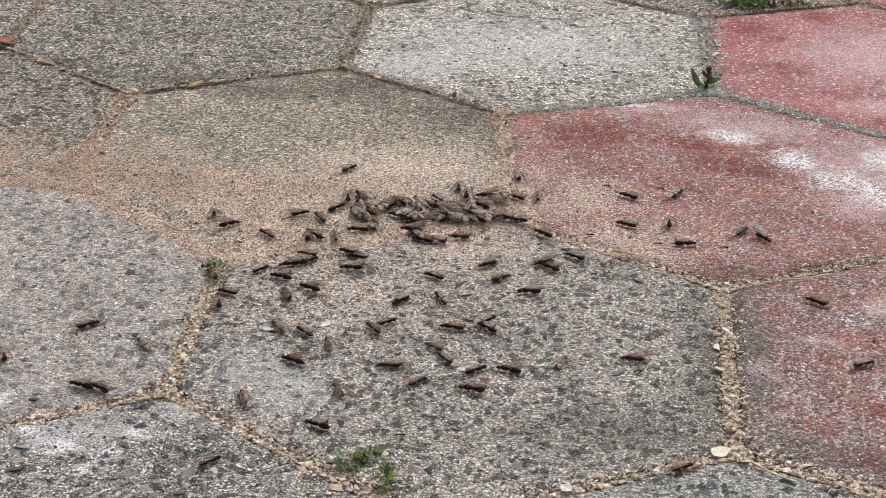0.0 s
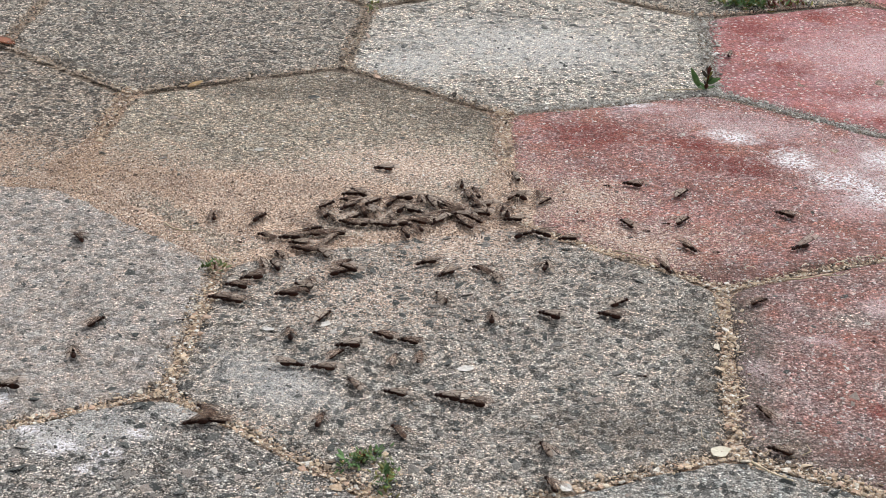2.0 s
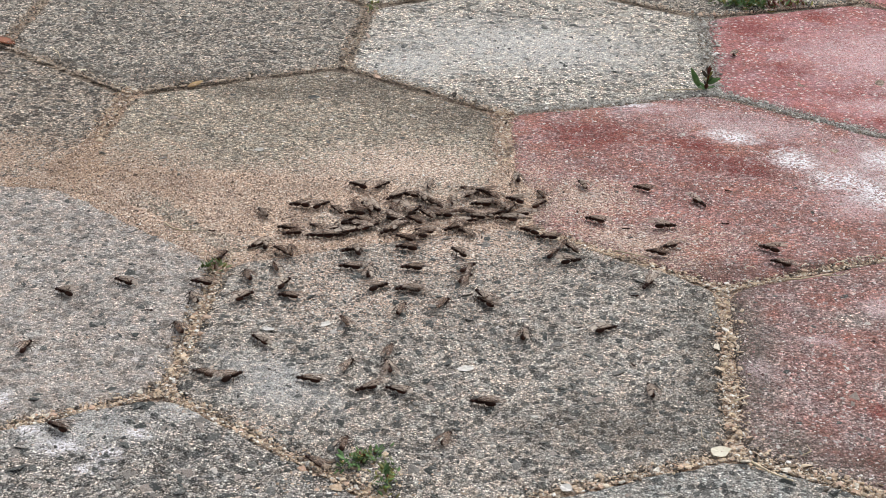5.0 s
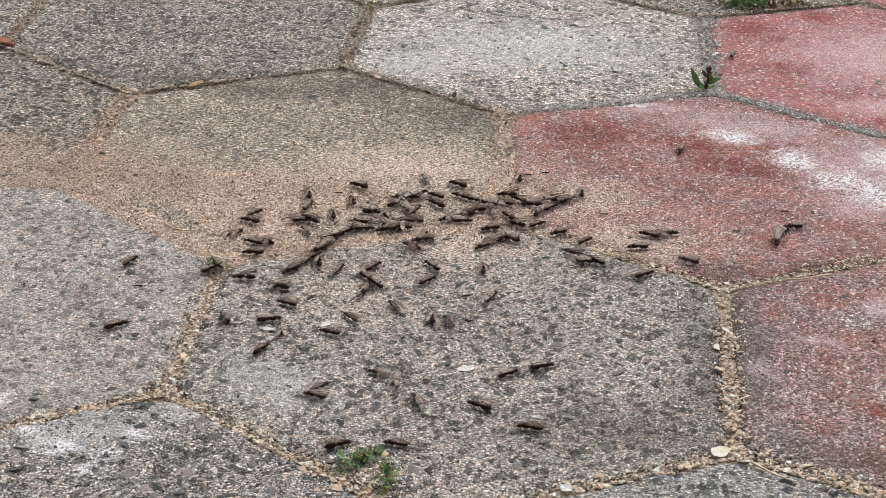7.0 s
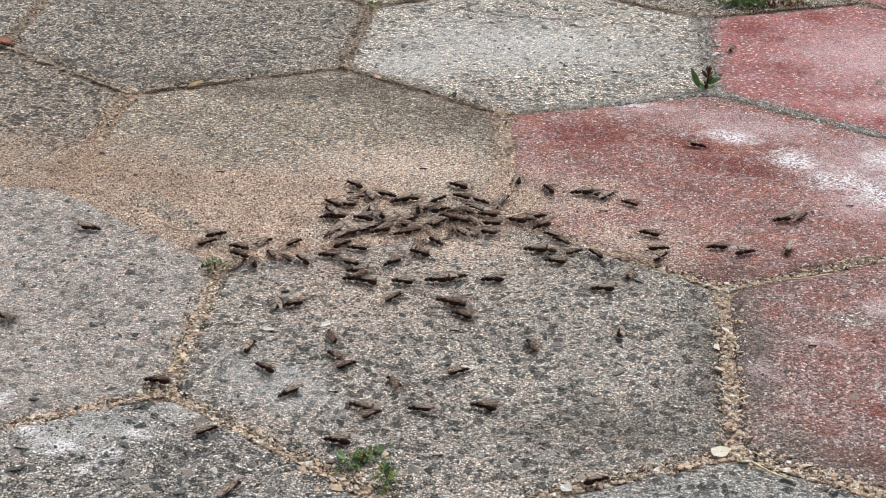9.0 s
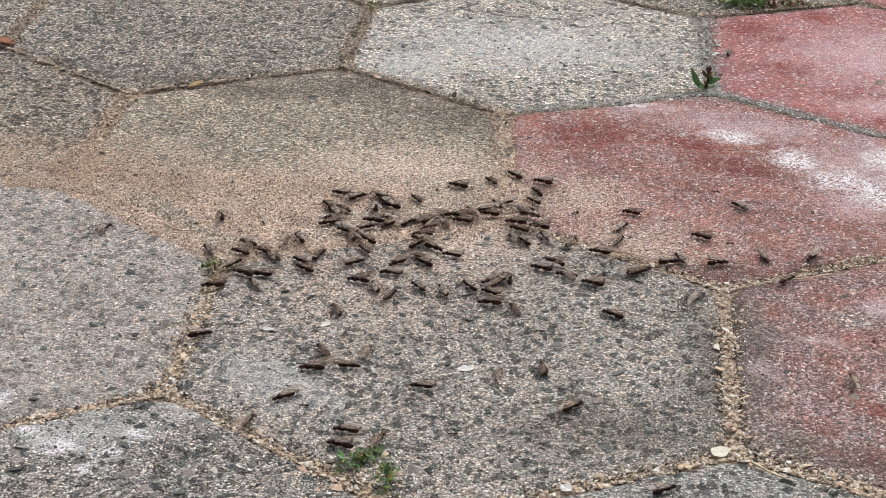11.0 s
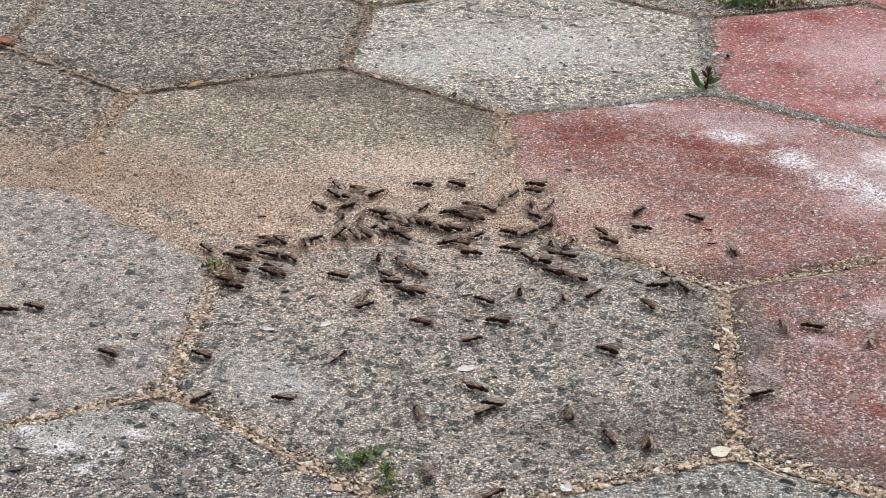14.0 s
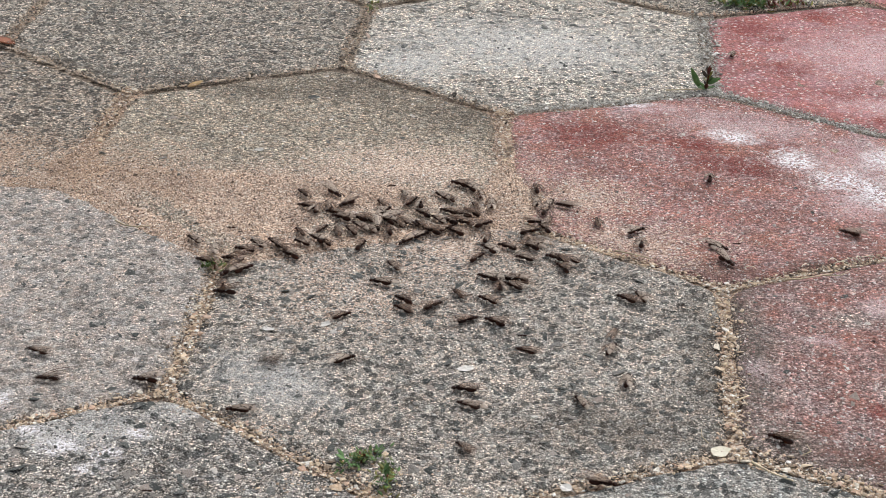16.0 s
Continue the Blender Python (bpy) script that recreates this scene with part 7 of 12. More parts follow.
    walk(ants[55], crawl((0, -78.4, 37.3, 169), (0.5, -81.4, 38.6, 130), (1, -82.7, 43.7, 93), (1.5, -82.2, 46.4, 98), (2, -82.9, 46.1, 123), (2.5, -80.2, 45.4, 179), (3, -89.8, 51.9, 168), (3.5, -90.4, 59.5, 179), (3.75, -91.2, 61.3, 141, 0.4), (4, -92.1, 63.2, 103, 0.8), (4.833, -90.9, 63.6, 90, 0.5), (5.667, -89.7, 66.1, 77, 0.3), (6.5, -90.4, 65.9, 64), (6.75, -91.2, 66.9, 112), (7, -92.0, 67.8, 159), (7.5, -82.4, 67.0, 190), (8, -69.6, 76.3, 190), (8.5, -66.7, 76.2, 230), (9, -64.9, 79.9, 230), (9.833, -69.1, 74.9, 187), (10.667, -76.0, 73.2, 144), (11.5, -79.1, 70.8, 102), (12, -78.3, 72.6, 104), (12.5, -78.0, 71.0, 104), (13, -77.6, 68.3, 111), (13.5, -77.8, 65.0, 50), (14, -71.9, 71.5, 50), (14.5, -71.2, 73.4, 57), (14.75, -70.7, 73.7, 112), (15, -70.2, 74.1, 168), (15.5, -70.3, 72.1, 128, 0.8), (16, -70.4, 72.0, 133)))
    walk(ants[56], crawl((0, -88.4, 42.2, 49), (0.5, -84.4, 40.3, 49, 0.8), (1, -88.2, 40.8, 57), (1.5, -85.8, 41.1, 49), (2, -88.7, 47.8, 107), (2.25, -84.9, 48.0, 69, 0.4), (2.5, -81.2, 48.1, 31, 0.8), (3, -80.8, 55.2, -21), (3.5, -85.1, 49.2, 41), (4, -87.6, 45.4, 88), (4.833, -84.1, 45.5, 109), (5.667, -76.9, 49.8, 130), (6.5, -73.1, 47.2, 152), (6.75, -73.8, 48.3, 96), (7, -74.5, 49.5, 41), (7.5, -68.1, 51.0, 62), (8, -64.2, 55.0, 31), (8.25, -71.2, 57.2, 95), (8.5, -78.1, 59.4, 159), (9, -80.2, 54.1, 139), (9.833, -83.6, 55.5, 136), (10.667, -85.0, 54.5, 133), (11.5, -84.3, 57.3, 130), (12, -84.6, 69.6, 133), (12.5, -84.2, 68.1, 129), (13, -84.3, 72.1, 151, 0.8), (13.5, -78.0, 71.0, 106), (14, -75.1, 68.8, 104), (14.5, -67.7, 75.5, 96, 0.8), (15, -66.3, 80.8, 50), (15.25, -70.7, 78.8, 91), (15.5, -75.0, 76.8, 133), (16, -79.1, 79.0, 128)))
    walk(ants[57], crawl((0, -105.9, 34.7, 116), (0.25, -98.0, 33.3, 158), (0.5, -90.1, 32.0, 200), (1, -92.8, 31.4, 229), (1.5, -89.9, 34.1, 221), (2, -89.9, 34.1, 201), (2.5, -103.4, 11.0, 210), (3, -111.1, -2.0, 161), (3.5, -107.4, -13.2, 178), (4, -106.6, -15.9, 171), (4.833, -107.6, -11.2, 132), (5.667, -110.3, -8.1, 93), (6.5, -117.0, -3.5, 54), (7, -132.4, -12.1, 36), (7.25, -129.1, -16.1, 104), (7.5, -125.7, -20.0, 173), (8, -112.5, -31.0, 112), (8.5, -102.0, -44.5, 92), (8.75, -103.5, -47.0, 136), (9, -105.1, -49.5, 179), (9.833, -109.5, -22.2, 186), (10.667, -103.4, 11.7, 193), (11.5, -103.9, 35.7, 200), (11.667, -103.5, 32.0, 147), (11.833, -103.1, 28.3, 94), (12, -102.6, 24.6, 41), (12.5, -106.5, 16.9, 49), (12.75, -107.1, 16.9, 95), (13, -107.7, 16.9, 142), (13.5, -103.9, 31.5, 169), (14, -99.9, 29.9, 160), (14.5, -98.2, 28.6, 106), (15, -95.4, 31.5, 106), (15.5, -95.4, 31.5, 121), (16, -99.9, 25.8, 106)))
    walk(ants[58], crawl((0, -96.5, 20.5, 169), (0.5, -96.0, 19.0, 229), (1, -98.5, 20.0, 229), (1.5, -97.1, 22.5, 179), (2, -92.7, 13.6, 179), (2.5, -84.9, 10.5, 147), (3, -71.2, 19.0, 200), (3.5, -74.6, 22.1, 189), (4, -73.7, 22.2, 189), (4.833, -72.1, 21.8, 177), (5.667, -73.9, 20.3, 165), (6.5, -73.6, 21.3, 153), (7, -71.6, 16.0, 169), (7.5, -60.6, -78.7, 105), (8, -69.4, -85.2, 82), (8.5, -65.8, -98.8, 111), (9, -63.3, -109.8, 64), (9.833, -59.5, -122.4, 37), (10.667, -62.0, -134.1, 10), (11.5, -56.2, -139.1, -16), (12, -56.1, -139.9, -7), (12.5, -56.7, -140.7, 2), (13, -58.2, -140.6, 6), (13.5, -58.1, -140.9, -5), (14, -58.1, -141.7, 2), (14.5, -58.1, -143.1, 7), (15, -57.3, -141.8, -7), (15.5, -58.4, -140.3, -3), (16, -57.1, -141.1, -13)))
    walk(ants[59], crawl((0, -97.9, 11.8, 104), (0.5, -99.3, 17.6, 169, 0.8), (1, -117.5, 20.0, 172), (1.5, -94.3, 25.9, 160), (2, -94.3, 25.9, 172), (2.5, -98.6, 23.7, 179), (3, -101.1, 26.0, 153), (3.5, -100.4, 27.4, 160), (3.75, -97.5, 28.0, 105), (4, -94.5, 28.6, 49), (4.833, -92.7, 34.3, 103), (5.667, -84.9, 41.1, 157), (6.5, -74.4, 40.3, 211), (7, -76.0, 44.4, 236), (7.5, -61.7, 53.7, 179), (8, -59.5, 55.3, 168), (8.5, -61.2, 51.4, 168), (9, -62.6, 58.8, 179), (9.833, -68.3, 57.1, 165), (10.667, -70.5, 46.2, 152), (11.5, -70.2, 45.4, 139), (11.75, -64.1, 41.7, 89), (12, -58.1, 37.9, 40), (12.5, -66.4, 49.0, 103), (13, -62.6, 67.1, 103), (13.5, -62.9, 75.7, 50, 0.8), (14, -62.5, 78.8, 63, 0.8), (14.25, -62.8, 77.2, 111, 0.4), (14.5, -63.1, 75.5, 158), (15, -62.4, 76.3, 120), (15.5, -58.9, 83.5, 127), (16, -57.7, 83.7, 127)))
    walk(ants[60], crawl((0, -65.1, 29.8, 160), (0.5, -69.8, 30.0, 160), (1, -70.0, 30.9, 160), (1.5, -67.3, 30.8, 139), (2, -65.8, 33.9, 103), (2.5, -65.2, 29.1, 116), (3, -54.5, 30.3, 48), (3.5, -44.7, 41.4, 30), (4, -33.3, 41.2, 47), (4.833, -37.3, 35.8, 45), (5.667, -43.2, 32.3, 42), (6.5, -51.3, 32.1, 39), (7, -43.2, 32.7, 84), (7.25, -40.1, 32.4, 137), (7.5, -37.1, 32.1, 189), (8, -45.4, 32.2, 129), (8.5, -44.6, 42.3, 121), (9, -48.8, 40.1, 189), (9.833, -49.9, 40.6, 182), (10.667, -46.9, 40.3, 176), (11.5, -47.2, 38.4, 169), (12, -44.9, 39.1, 159), (12.5, -41.9, 33.8, 189), (13, -44.3, 27.9, 210), (13.167, -40.4, 30.7, 156), (13.333, -36.5, 33.5, 101), (13.5, -32.5, 36.3, 47), (13.75, -29.5, 34.4, 99), (14, -26.5, 32.4, 151), (14.5, -27.9, 24.3, 179), (15, -27.8, 24.8, 160), (15.5, -26.6, 25.2, 151, 0.8), (16, -26.5, 25.4, 144)))
    walk(ants[61], crawl((0, -73.1, 22.9, 117), (0.5, -74.2, 22.7, 117), (0.75, -74.1, 22.4, 164), (1, -74.0, 22.1, 210), (1.5, -74.0, 22.1, 210), (2, -73.1, 22.8, 189), (2.5, -74.0, 22.1, 210), (3, -74.4, 21.5, 210, 0.8), (3.167, -83.8, 21.0, 157, 0.5), (3.333, -93.3, 20.5, 103, 0.3), (3.5, -102.7, 19.9, 49), (4, -99.4, 20.5, 49), (4.833, -90.7, 17.1, 55), (5.667, -85.0, 23.2, 62), (6.5, -79.5, 21.7, 68), (7, -76.0, 1.4, 20), (7.5, -78.4, -4.4, 57), (8, -73.0, 0.2, 65), (8.5, -65.0, -3.3, 3), (8.75, -57.0, -5.7, 59), (9, -49.1, -8.2, 115), (9.833, -49.7, 3.5, 117), (10.667, -52.0, 11.4, 118), (11.5, -49.8, 14.4, 120), (12, -72.5, 7.9, 167), (12.25, -80.6, 16.0, 99), (12.5, -88.6, 24.2, 31), (12.75, -84.5, 30.4, 69), (13, -80.3, 36.5, 107), (13.5, -87.8, 34.9, 140), (14, -84.6, 40.2, 152), (14.5, -88.0, 42.7, 123), (15, -92.3, 44.1, 50, 0.8), (15.5, -95.0, 43.2, -11), (16, -95.2, 41.1, 50)))
    walk(ants[62], crawl((0, -54.9, 63.3, 159), (0.5, -55.8, 62.0, 159), (1, -58.6, 63.5, 168), (1.5, -64.2, 54.5, 115), (2, -65.7, 60.4, 129), (2.5, -63.1, 64.3, 96), (3, -63.5, 65.8, 49), (3.5, -61.0, 80.1, 32, 0.8), (4, -59.8, 84.1, 32), (4.833, -57.9, 81.9, 35), (5.667, -59.7, 84.2, 38), (6.5, -56.8, 83.3, 41), (7, -60.3, 81.8, 50), (7.5, -64.6, 83.3, 32), (8, -52.2, 91.7, 50), (8.5, -53.0, 87.8, 63), (9, -55.0, 84.4, 10), (9.833, -54.0, 81.1, -8, 0.3), (10.667, -56.6, 82.4, -26, 0.5), (11.5, -56.1, 79.9, -43, 0.8), (12, -53.8, 86.3, -78, 0.8), (12.5, -51.2, 84.5, -148, 0.8), (13, -49.5, 88.2, -170), (13.5, -45.0, 85.5, -131), (14, -43.7, 85.1, -79), (14.5, -45.0, 85.8, -71), (15, -45.4, 86.6, -81), (15.5, -45.8, 87.5, -88), (16, -47.0, 87.9, -77, 0.8)))
    walk(ants[63], crawl((0, -50.8, 60.0, 168), (0.5, -55.0, 56.6, 168), (1, -64.7, 64.3, 159), (1.5, -68.1, 68.9, 168), (2, -77.5, 67.0, 178), (2.5, -76.6, 70.7, 230), (3, -75.1, 74.0, 243), (3.25, -77.9, 73.2, 201), (3.5, -80.8, 72.5, 159), (4, -70.8, 76.1, 190), (4.833, -71.8, 76.9, 190), (5.667, -70.6, 73.5, 190), (6.5, -70.5, 74.5, 190), (7, -76.9, 80.5, 128), (7.25, -77.9, 78.1, 89), (7.5, -78.9, 75.8, 50), (8, -86.0, 77.9, 122), (8.5, -82.4, 80.9, 51), (9, -79.6, 67.4, 50), (9.833, -81.5, 68.3, 68), (10.667, -82.6, 69.2, 86), (11.5, -83.7, 69.0, 104), (12, -76.7, 87.9, 178), (12.5, -54.9, 63.3, 159), (13, -55.3, 65.9, 159), (13.5, -67.6, 53.7, 179), (14, -77.9, 54.5, 139), (14.5, -69.4, 64.3, 105), (15, -62.8, 60.9, 159), (15.5, -62.6, 62.0, 221), (15.667, -65.3, 69.0, 168), (15.833, -68.0, 76.0, 116), (16, -70.7, 83.1, 63)))
    walk(ants[64], crawl((0, -51.6, 49.8, -171), (0.5, -52.7, 50.1, -149), (1, -52.7, 49.4, -160), (1.5, -52.7, 49.4, -160), (2, -53.4, 47.5, -192, 0.8), (2.5, -50.4, 50.6, -192), (3, -51.9, 46.7, -209), (3.5, -49.9, 48.4, -201), (3.75, -45.0, 46.9, -248), (4, -40.1, 45.4, -294), (4.833, -43.4, 46.5, -273, 0.3), (5.667, -44.1, 45.6, -253, 0.5), (6.5, -45.2, 44.7, -232, 0.8), (7, -43.9, 42.2, -222), (7.5, -40.7, 41.0, -191), (8, -35.4, 53.4, -201), (8.5, -28.3, 65.7, -234), (9, -25.5, 67.1, -202), (9.833, -23.3, 62.9, -207), (10.667, -23.5, 61.6, -212), (11.5, -21.4, 56.0, -217), (12, -21.7, 66.4, -210), (12.5, -22.6, 63.3, -202), (13, -25.3, 68.7, -224), (13.5, -1.1, 39.1, -210), (14, 25.3, 68.5, -192), (14.5, 27.0, 66.5, -134), (14.667, 23.7, 68.2, -194, 0.3), (14.833, 20.4, 70.0, -254, 0.5), (15, 17.1, 71.7, -314, 0.8), (15.25, 17.1, 77.3, -248, 0.4), (15.5, 17.1, 83.0, -182), (16, 19.9, 81.5, -212)))
    walk(ants[65], crawl((0, -17.1, 47.7, 159), (0.25, -16.3, 48.7, 117), (0.5, -15.4, 49.7, 76), (0.75, -15.8, 49.8, 117), (1, -16.2, 49.9, 159), (1.5, -16.2, 48.6, 168), (2, -12.5, 50.7, 227), (2.5, -16.4, 49.3, 179), (3, -19.9, 50.0, 189), (3.25, -18.7, 51.0, 144), (3.5, -17.5, 52.0, 99), (4, -15.2, 54.1, 39, 0.8), (4.833, -5.5, 56.9, 50, 0.5), (5.667, -2.7, 53.1, 61, 0.3), (6.5, 2.7, 55.2, 72), (7, 1.8, 57.8, 98), (7.5, -5.2, 47.3, 46), (8, -10.3, 40.6, 99), (8.5, -10.4, 39.8, 159), (9, -5.5, 26.1, 159), (9.833, -4.7, 34.0, 159), (10.667, 5.2, 36.8, 159), (11.5, 8.0, 38.0, 159), (12, 6.1, 35.4, 150), (12.5, 8.4, 32.9, 168), (13, 4.6, 30.6, 137), (13.5, 7.8, 29.4, 150, 0.8), (14, 5.3, 30.3, 159), (14.5, 5.4, 30.5, 150), (15, 5.1, 32.6, 159), (15.5, 6.3, 33.0, 150), (16, 6.6, 30.7, 150)))
    walk(ants[66], crawl((0, 3.6, 61.9, -141), (0.5, 18.2, 68.1, -182), (0.75, 15.9, 80.3, -247), (1, 13.6, 92.5, -313), (1.5, 14.4, 92.5, -320), (2, 15.7, 91.6, -320), (2.5, 27.0, 67.1, -271), (3, 28.1, 67.3, -266), (3.5, 28.1, 69.9, -271), (4, 29.3, 72.7, -281), (4.833, 29.1, 74.9, -292), (5.667, 32.6, 77.6, -303), (6.5, 31.0, 77.8, -314), (6.75, 35.1, 77.9, -258), (7, 39.1, 78.0, -203), (7.5, 19.2, 92.4, -212), (8, 18.2, 89.4, -212), (8.5, 18.5, 80.5, -182, 0.8), (9, 6.9, 48.3, -171), (9.833, 7.2, 47.1, -161), (10.667, 6.4, 48.5, -151), (11.5, 6.6, 46.6, -142), (11.75, 11.1, 49.4, -211), (12, 15.5, 52.3, -280), (12.5, 23.2, 41.1, -236), (13, 31.6, 44.5, -211), (13.5, 35.5, 32.9, -201), (14, 30.6, 59.2, -202), (14.5, 19.8, 53.1, -270), (15, 17.8, 59.7, -202), (15.5, 16.2, 50.2, -202), (16, 13.9, 49.8, -202)))
    walk(ants[67], crawl((0, 9.7, 50.6, 38), (0.5, 6.7, 23.1, 82), (1, 7.9, 33.0, 38), (1.5, 25.6, 34.9, 44), (2, 113.7, 47.1, 39), (2.5, 120.4, 48.2, 7), (2.75, 121.7, 48.3, 56), (3, 122.9, 48.5, 104), (3.25, 116.4, 48.7, 142), (3.5, 109.9, 48.9, 181), (4, 111.8, 46.3, 181), (4.833, 79.6, 76.2, 172, 0.3), (5.667, 50.9, 106.4, 164, 0.5), (6.5, 19.0, 130.6, 155, 0.8), (7, 25.1, 131.0, 178), (7.5, 30.2, 135.7, 228, 1.6), (8, 32.8, 132.7, 166), (8.5, 45.6, 138.5, 145), (9, 44.0, 140.9, 166), (9.833, 57.7, 109.5, 116), (10.667, 60.3, 80.2, 66), (11.5, 76.0, 53.4, 16), (12, 71.5, 53.7, 16), (12.5, 69.4, 42.1, 41), (12.75, 66.4, 37.6, 101), (13, 63.4, 33.1, 160), (13.5, 91.5, 32.1, 156), (14, 69.8, 37.7, 127), (14.5, 61.1, 41.8, 142), (15, 57.8, 40.7, 166), (15.5, 57.8, 40.7, 186), (16, 61.2, 40.7, 147)))
    walk(ants[68], crawl((0, 26.6, 67.5, -150), (0.5, 21.0, 62.5, -192), (1, 39.2, 73.5, -193), (1.25, 33.7, 67.6, -248), (1.5, 28.2, 61.7, -303), (2, 27.6, 64.5, -283), (2.5, 28.8, 62.2, -281), (3, 30.2, 57.2, -237), (3.5, 20.1, 57.6, -171), (3.75, 28.2, 63.6, -242), (4, 36.2, 69.6, -314), (4.833, 36.9, 69.9, -330), (5.667, 39.5, 71.0, -346), (6.5, 39.3, 69.5, -362), (7, 44.0, 71.3, -362), (7.167, 36.3, 74.7, -309), (7.333, 28.6, 78.1, -256), (7.5, 21.0, 81.4, -203), (8, 25.9, 79.5, -203), (8.5, 28.6, 79.9, -141), (9, 27.0, 79.5, -193), (9.833, 24.7, 77.0, -199), (10.667, 31.7, 72.3, -205), (11.5, 30.5, 64.6, -212), (12, 36.6, 78.4, -193), (12.5, 35.9, 70.5, -203), (12.75, 36.0, 69.4, -253), (13, 36.0, 68.2, -303), (13.5, 50.4, 65.8, -266), (14, 36.6, 57.9, -211), (14.5, 31.1, 57.5, -271), (15, 31.9, 55.1, -251), (15.5, 30.7, 52.3, -245), (16, 34.6, 63.1, -237)))
    walk(ants[69], crawl((0, 29.4, 63.3, 149), (0.5, 28.2, 58.0, 189), (1, 24.9, 58.3, 158), (1.5, 31.4, 44.0, 168), (2, 55.0, 25.9, 166), (2.25, 57.4, 32.4, 121), (2.5, 59.8, 38.9, 75), (3, 38.8, 31.9, 37), (3.5, 38.3, 31.3, 48), (4, 32.9, 34.6, 116), (4.833, 23.7, 10.0, 93), (5.667, 16.5, -6.9, 71), (6.5, 3.1, -32.3, 49), (7, 18.9, -24.4, 37), (7.5, 31.4, -12.0, 53), (7.75, 29.3, -13.7, 102), (8, 27.2, -15.4, 152), (8.5, 115.5, 16.3, 142), (9, 26.6, -3.0, 118), (9.833, 31.4, -5.0, 112), (10.667, 31.6, -18.0, 106), (11.5, 36.2, -19.9, 100), (12, 45.1, -24.2, 100), (12.5, 42.7, -17.3, 100), (13, 25.7, -47.6, 115), (13.5, 37.3, -28.6, 113), (14, 42.9, -47.9, 103), (14.5, 31.5, -35.0, 41), (15, 33.4, -27.8, 81), (15.5, 50.6, -15.3, 72), (16, 56.1, -1.0, 71)))
    walk(ants[70], crawl((0, 39.2, 74.8, 157), (0.5, 51.5, 76.5, 101), (1, 45.6, 72.6, 133), (1.5, 51.0, 75.7, 157), (2, 62.1, 154.3, 171), (2.5, 62.1, 152.3, 129), (3, 62.1, 152.3, 111), (3.5, 57.2, 137.5, 130), (4, 48.5, 136.1, 130), (4.833, 41.2, 147.5, 119), (5.667, 29.8, 155.3, 107), (6.5, 24.9, 161.2, 95), (7, 39.0, 141.0, 94), (7.5, 41.4, 137.8, 59), (8, 43.0, 141.9, 32), (8.5, 40.1, 143.7, 48), (9, 50.6, 139.2, 47), (9.833, 57.8, 123.2, 51), (10.667, 57.4, 114.4, 54), (11.5, 59.2, 99.3, 57), (12, 61.6, 103.7, 91), (12.5, 61.5, 105.4, 91), (13, 61.4, 114.1, 91), (13.5, 61.5, 108.3, 91), (13.75, 64.0, 108.2, 41), (14, 66.4, 108.0, -9), (14.5, 67.7, 100.8, 1), (15, 68.9, 103.8, -24), (15.5, 66.5, 102.3, -9), (16, 64.0, 104.1, 39)))
    walk(ants[71], crawl((0, 24.6, 94.5, 147), (0.5, 24.7, 93.4, 147), (1, 24.4, 94.4, 147), (1.5, 24.7, 93.9, 147), (2, 23.8, 94.1, 157), (2.5, 23.9, 93.0, 157), (3, 24.2, 93.5, 133), (3.5, 23.8, 96.0, 147), (4, 23.8, 96.0, 147), (4.833, 19.7, 95.5, 154), (5.667, 14.4, 100.7, 160), (6.5, 12.2, 100.5, 167), (7, 12.1, 102.2, 167), (7.5, 20.8, 100.5, 178), (8, 23.6, 101.4, 220), (8.5, 23.6, 101.4, 220), (9, 23.5, 102.6, 220), (9.833, 24.6, 101.7, 196), (10.667, 22.0, 102.3, 171), (11.5, 23.5, 100.5, 147), (11.75, 22.3, 100.8, 93), (12, 21.2, 101.0, 40), (12.5, 23.7, 106.1, 75), (13, 26.4, 105.6, 96), (13.5, 26.9, 105.7, 96), (14, 27.0, 105.7, 93, 0.8), (14.5, 26.7, 105.6, 102, 0.8), (15, 31.1, 97.8, 95), (15.5, 25.4, 102.5, 114, 0.8), (16, 24.9, 99.5, 122)))
    walk(ants[72], crawl((0, 22.4, 41.0, -171), (0.25, 23.1, 41.2, -216), (0.5, 23.9, 41.4, -261), (0.75, 23.3, 39.5, -206), (1, 22.8, 37.6, -151), (1.5, 29.1, 36.5, -143, 0.8), (1.667, 38.8, 36.8, -200, 0.5), (1.833, 48.6, 37.0, -257, 0.3), (2, 58.3, 37.2, -314), (2.5, 61.2, 54.5, -304), (3, 65.8, 52.7, -323), (3.5, 71.5, 48.7, -336), (4, 73.7, 46.7, -336), (4.833, 57.6, 19.0, -329), (5.667, 36.9, 0.5, -322), (6.5, 17.3, -28.5, -314), (7, 30.8, -17.3, -336), (7.5, 34.3, -9.4, -262, 0.8), (8, 38.6, -6.1, -202), (8.25, 47.7, -4.6, -258), (8.5, 56.7, -3.0, -314), (9, 59.3, 13.8, -277), (9.833, 61.2, 19.3, -250), (10.667, 56.8, 25.2, -223), (11.5, 55.8, 29.9, -196), (12, 35.5, 32.9, -201), (12.5, 57.8, 23.7, -200), (13, 52.1, 28.8, -217), (13.25, 43.8, 25.6, -265), (13.5, 35.5, 22.3, -314), (14, 37.0, 40.0, -282), (14.5, 35.7, 50.7, -257), (14.75, 29.9, 50.9, -219), (15, 24.0, 51.0, -181), (15.5, 23.9, 52.5, -181), (16, 17.5, 49.6, -211, 0.8)))
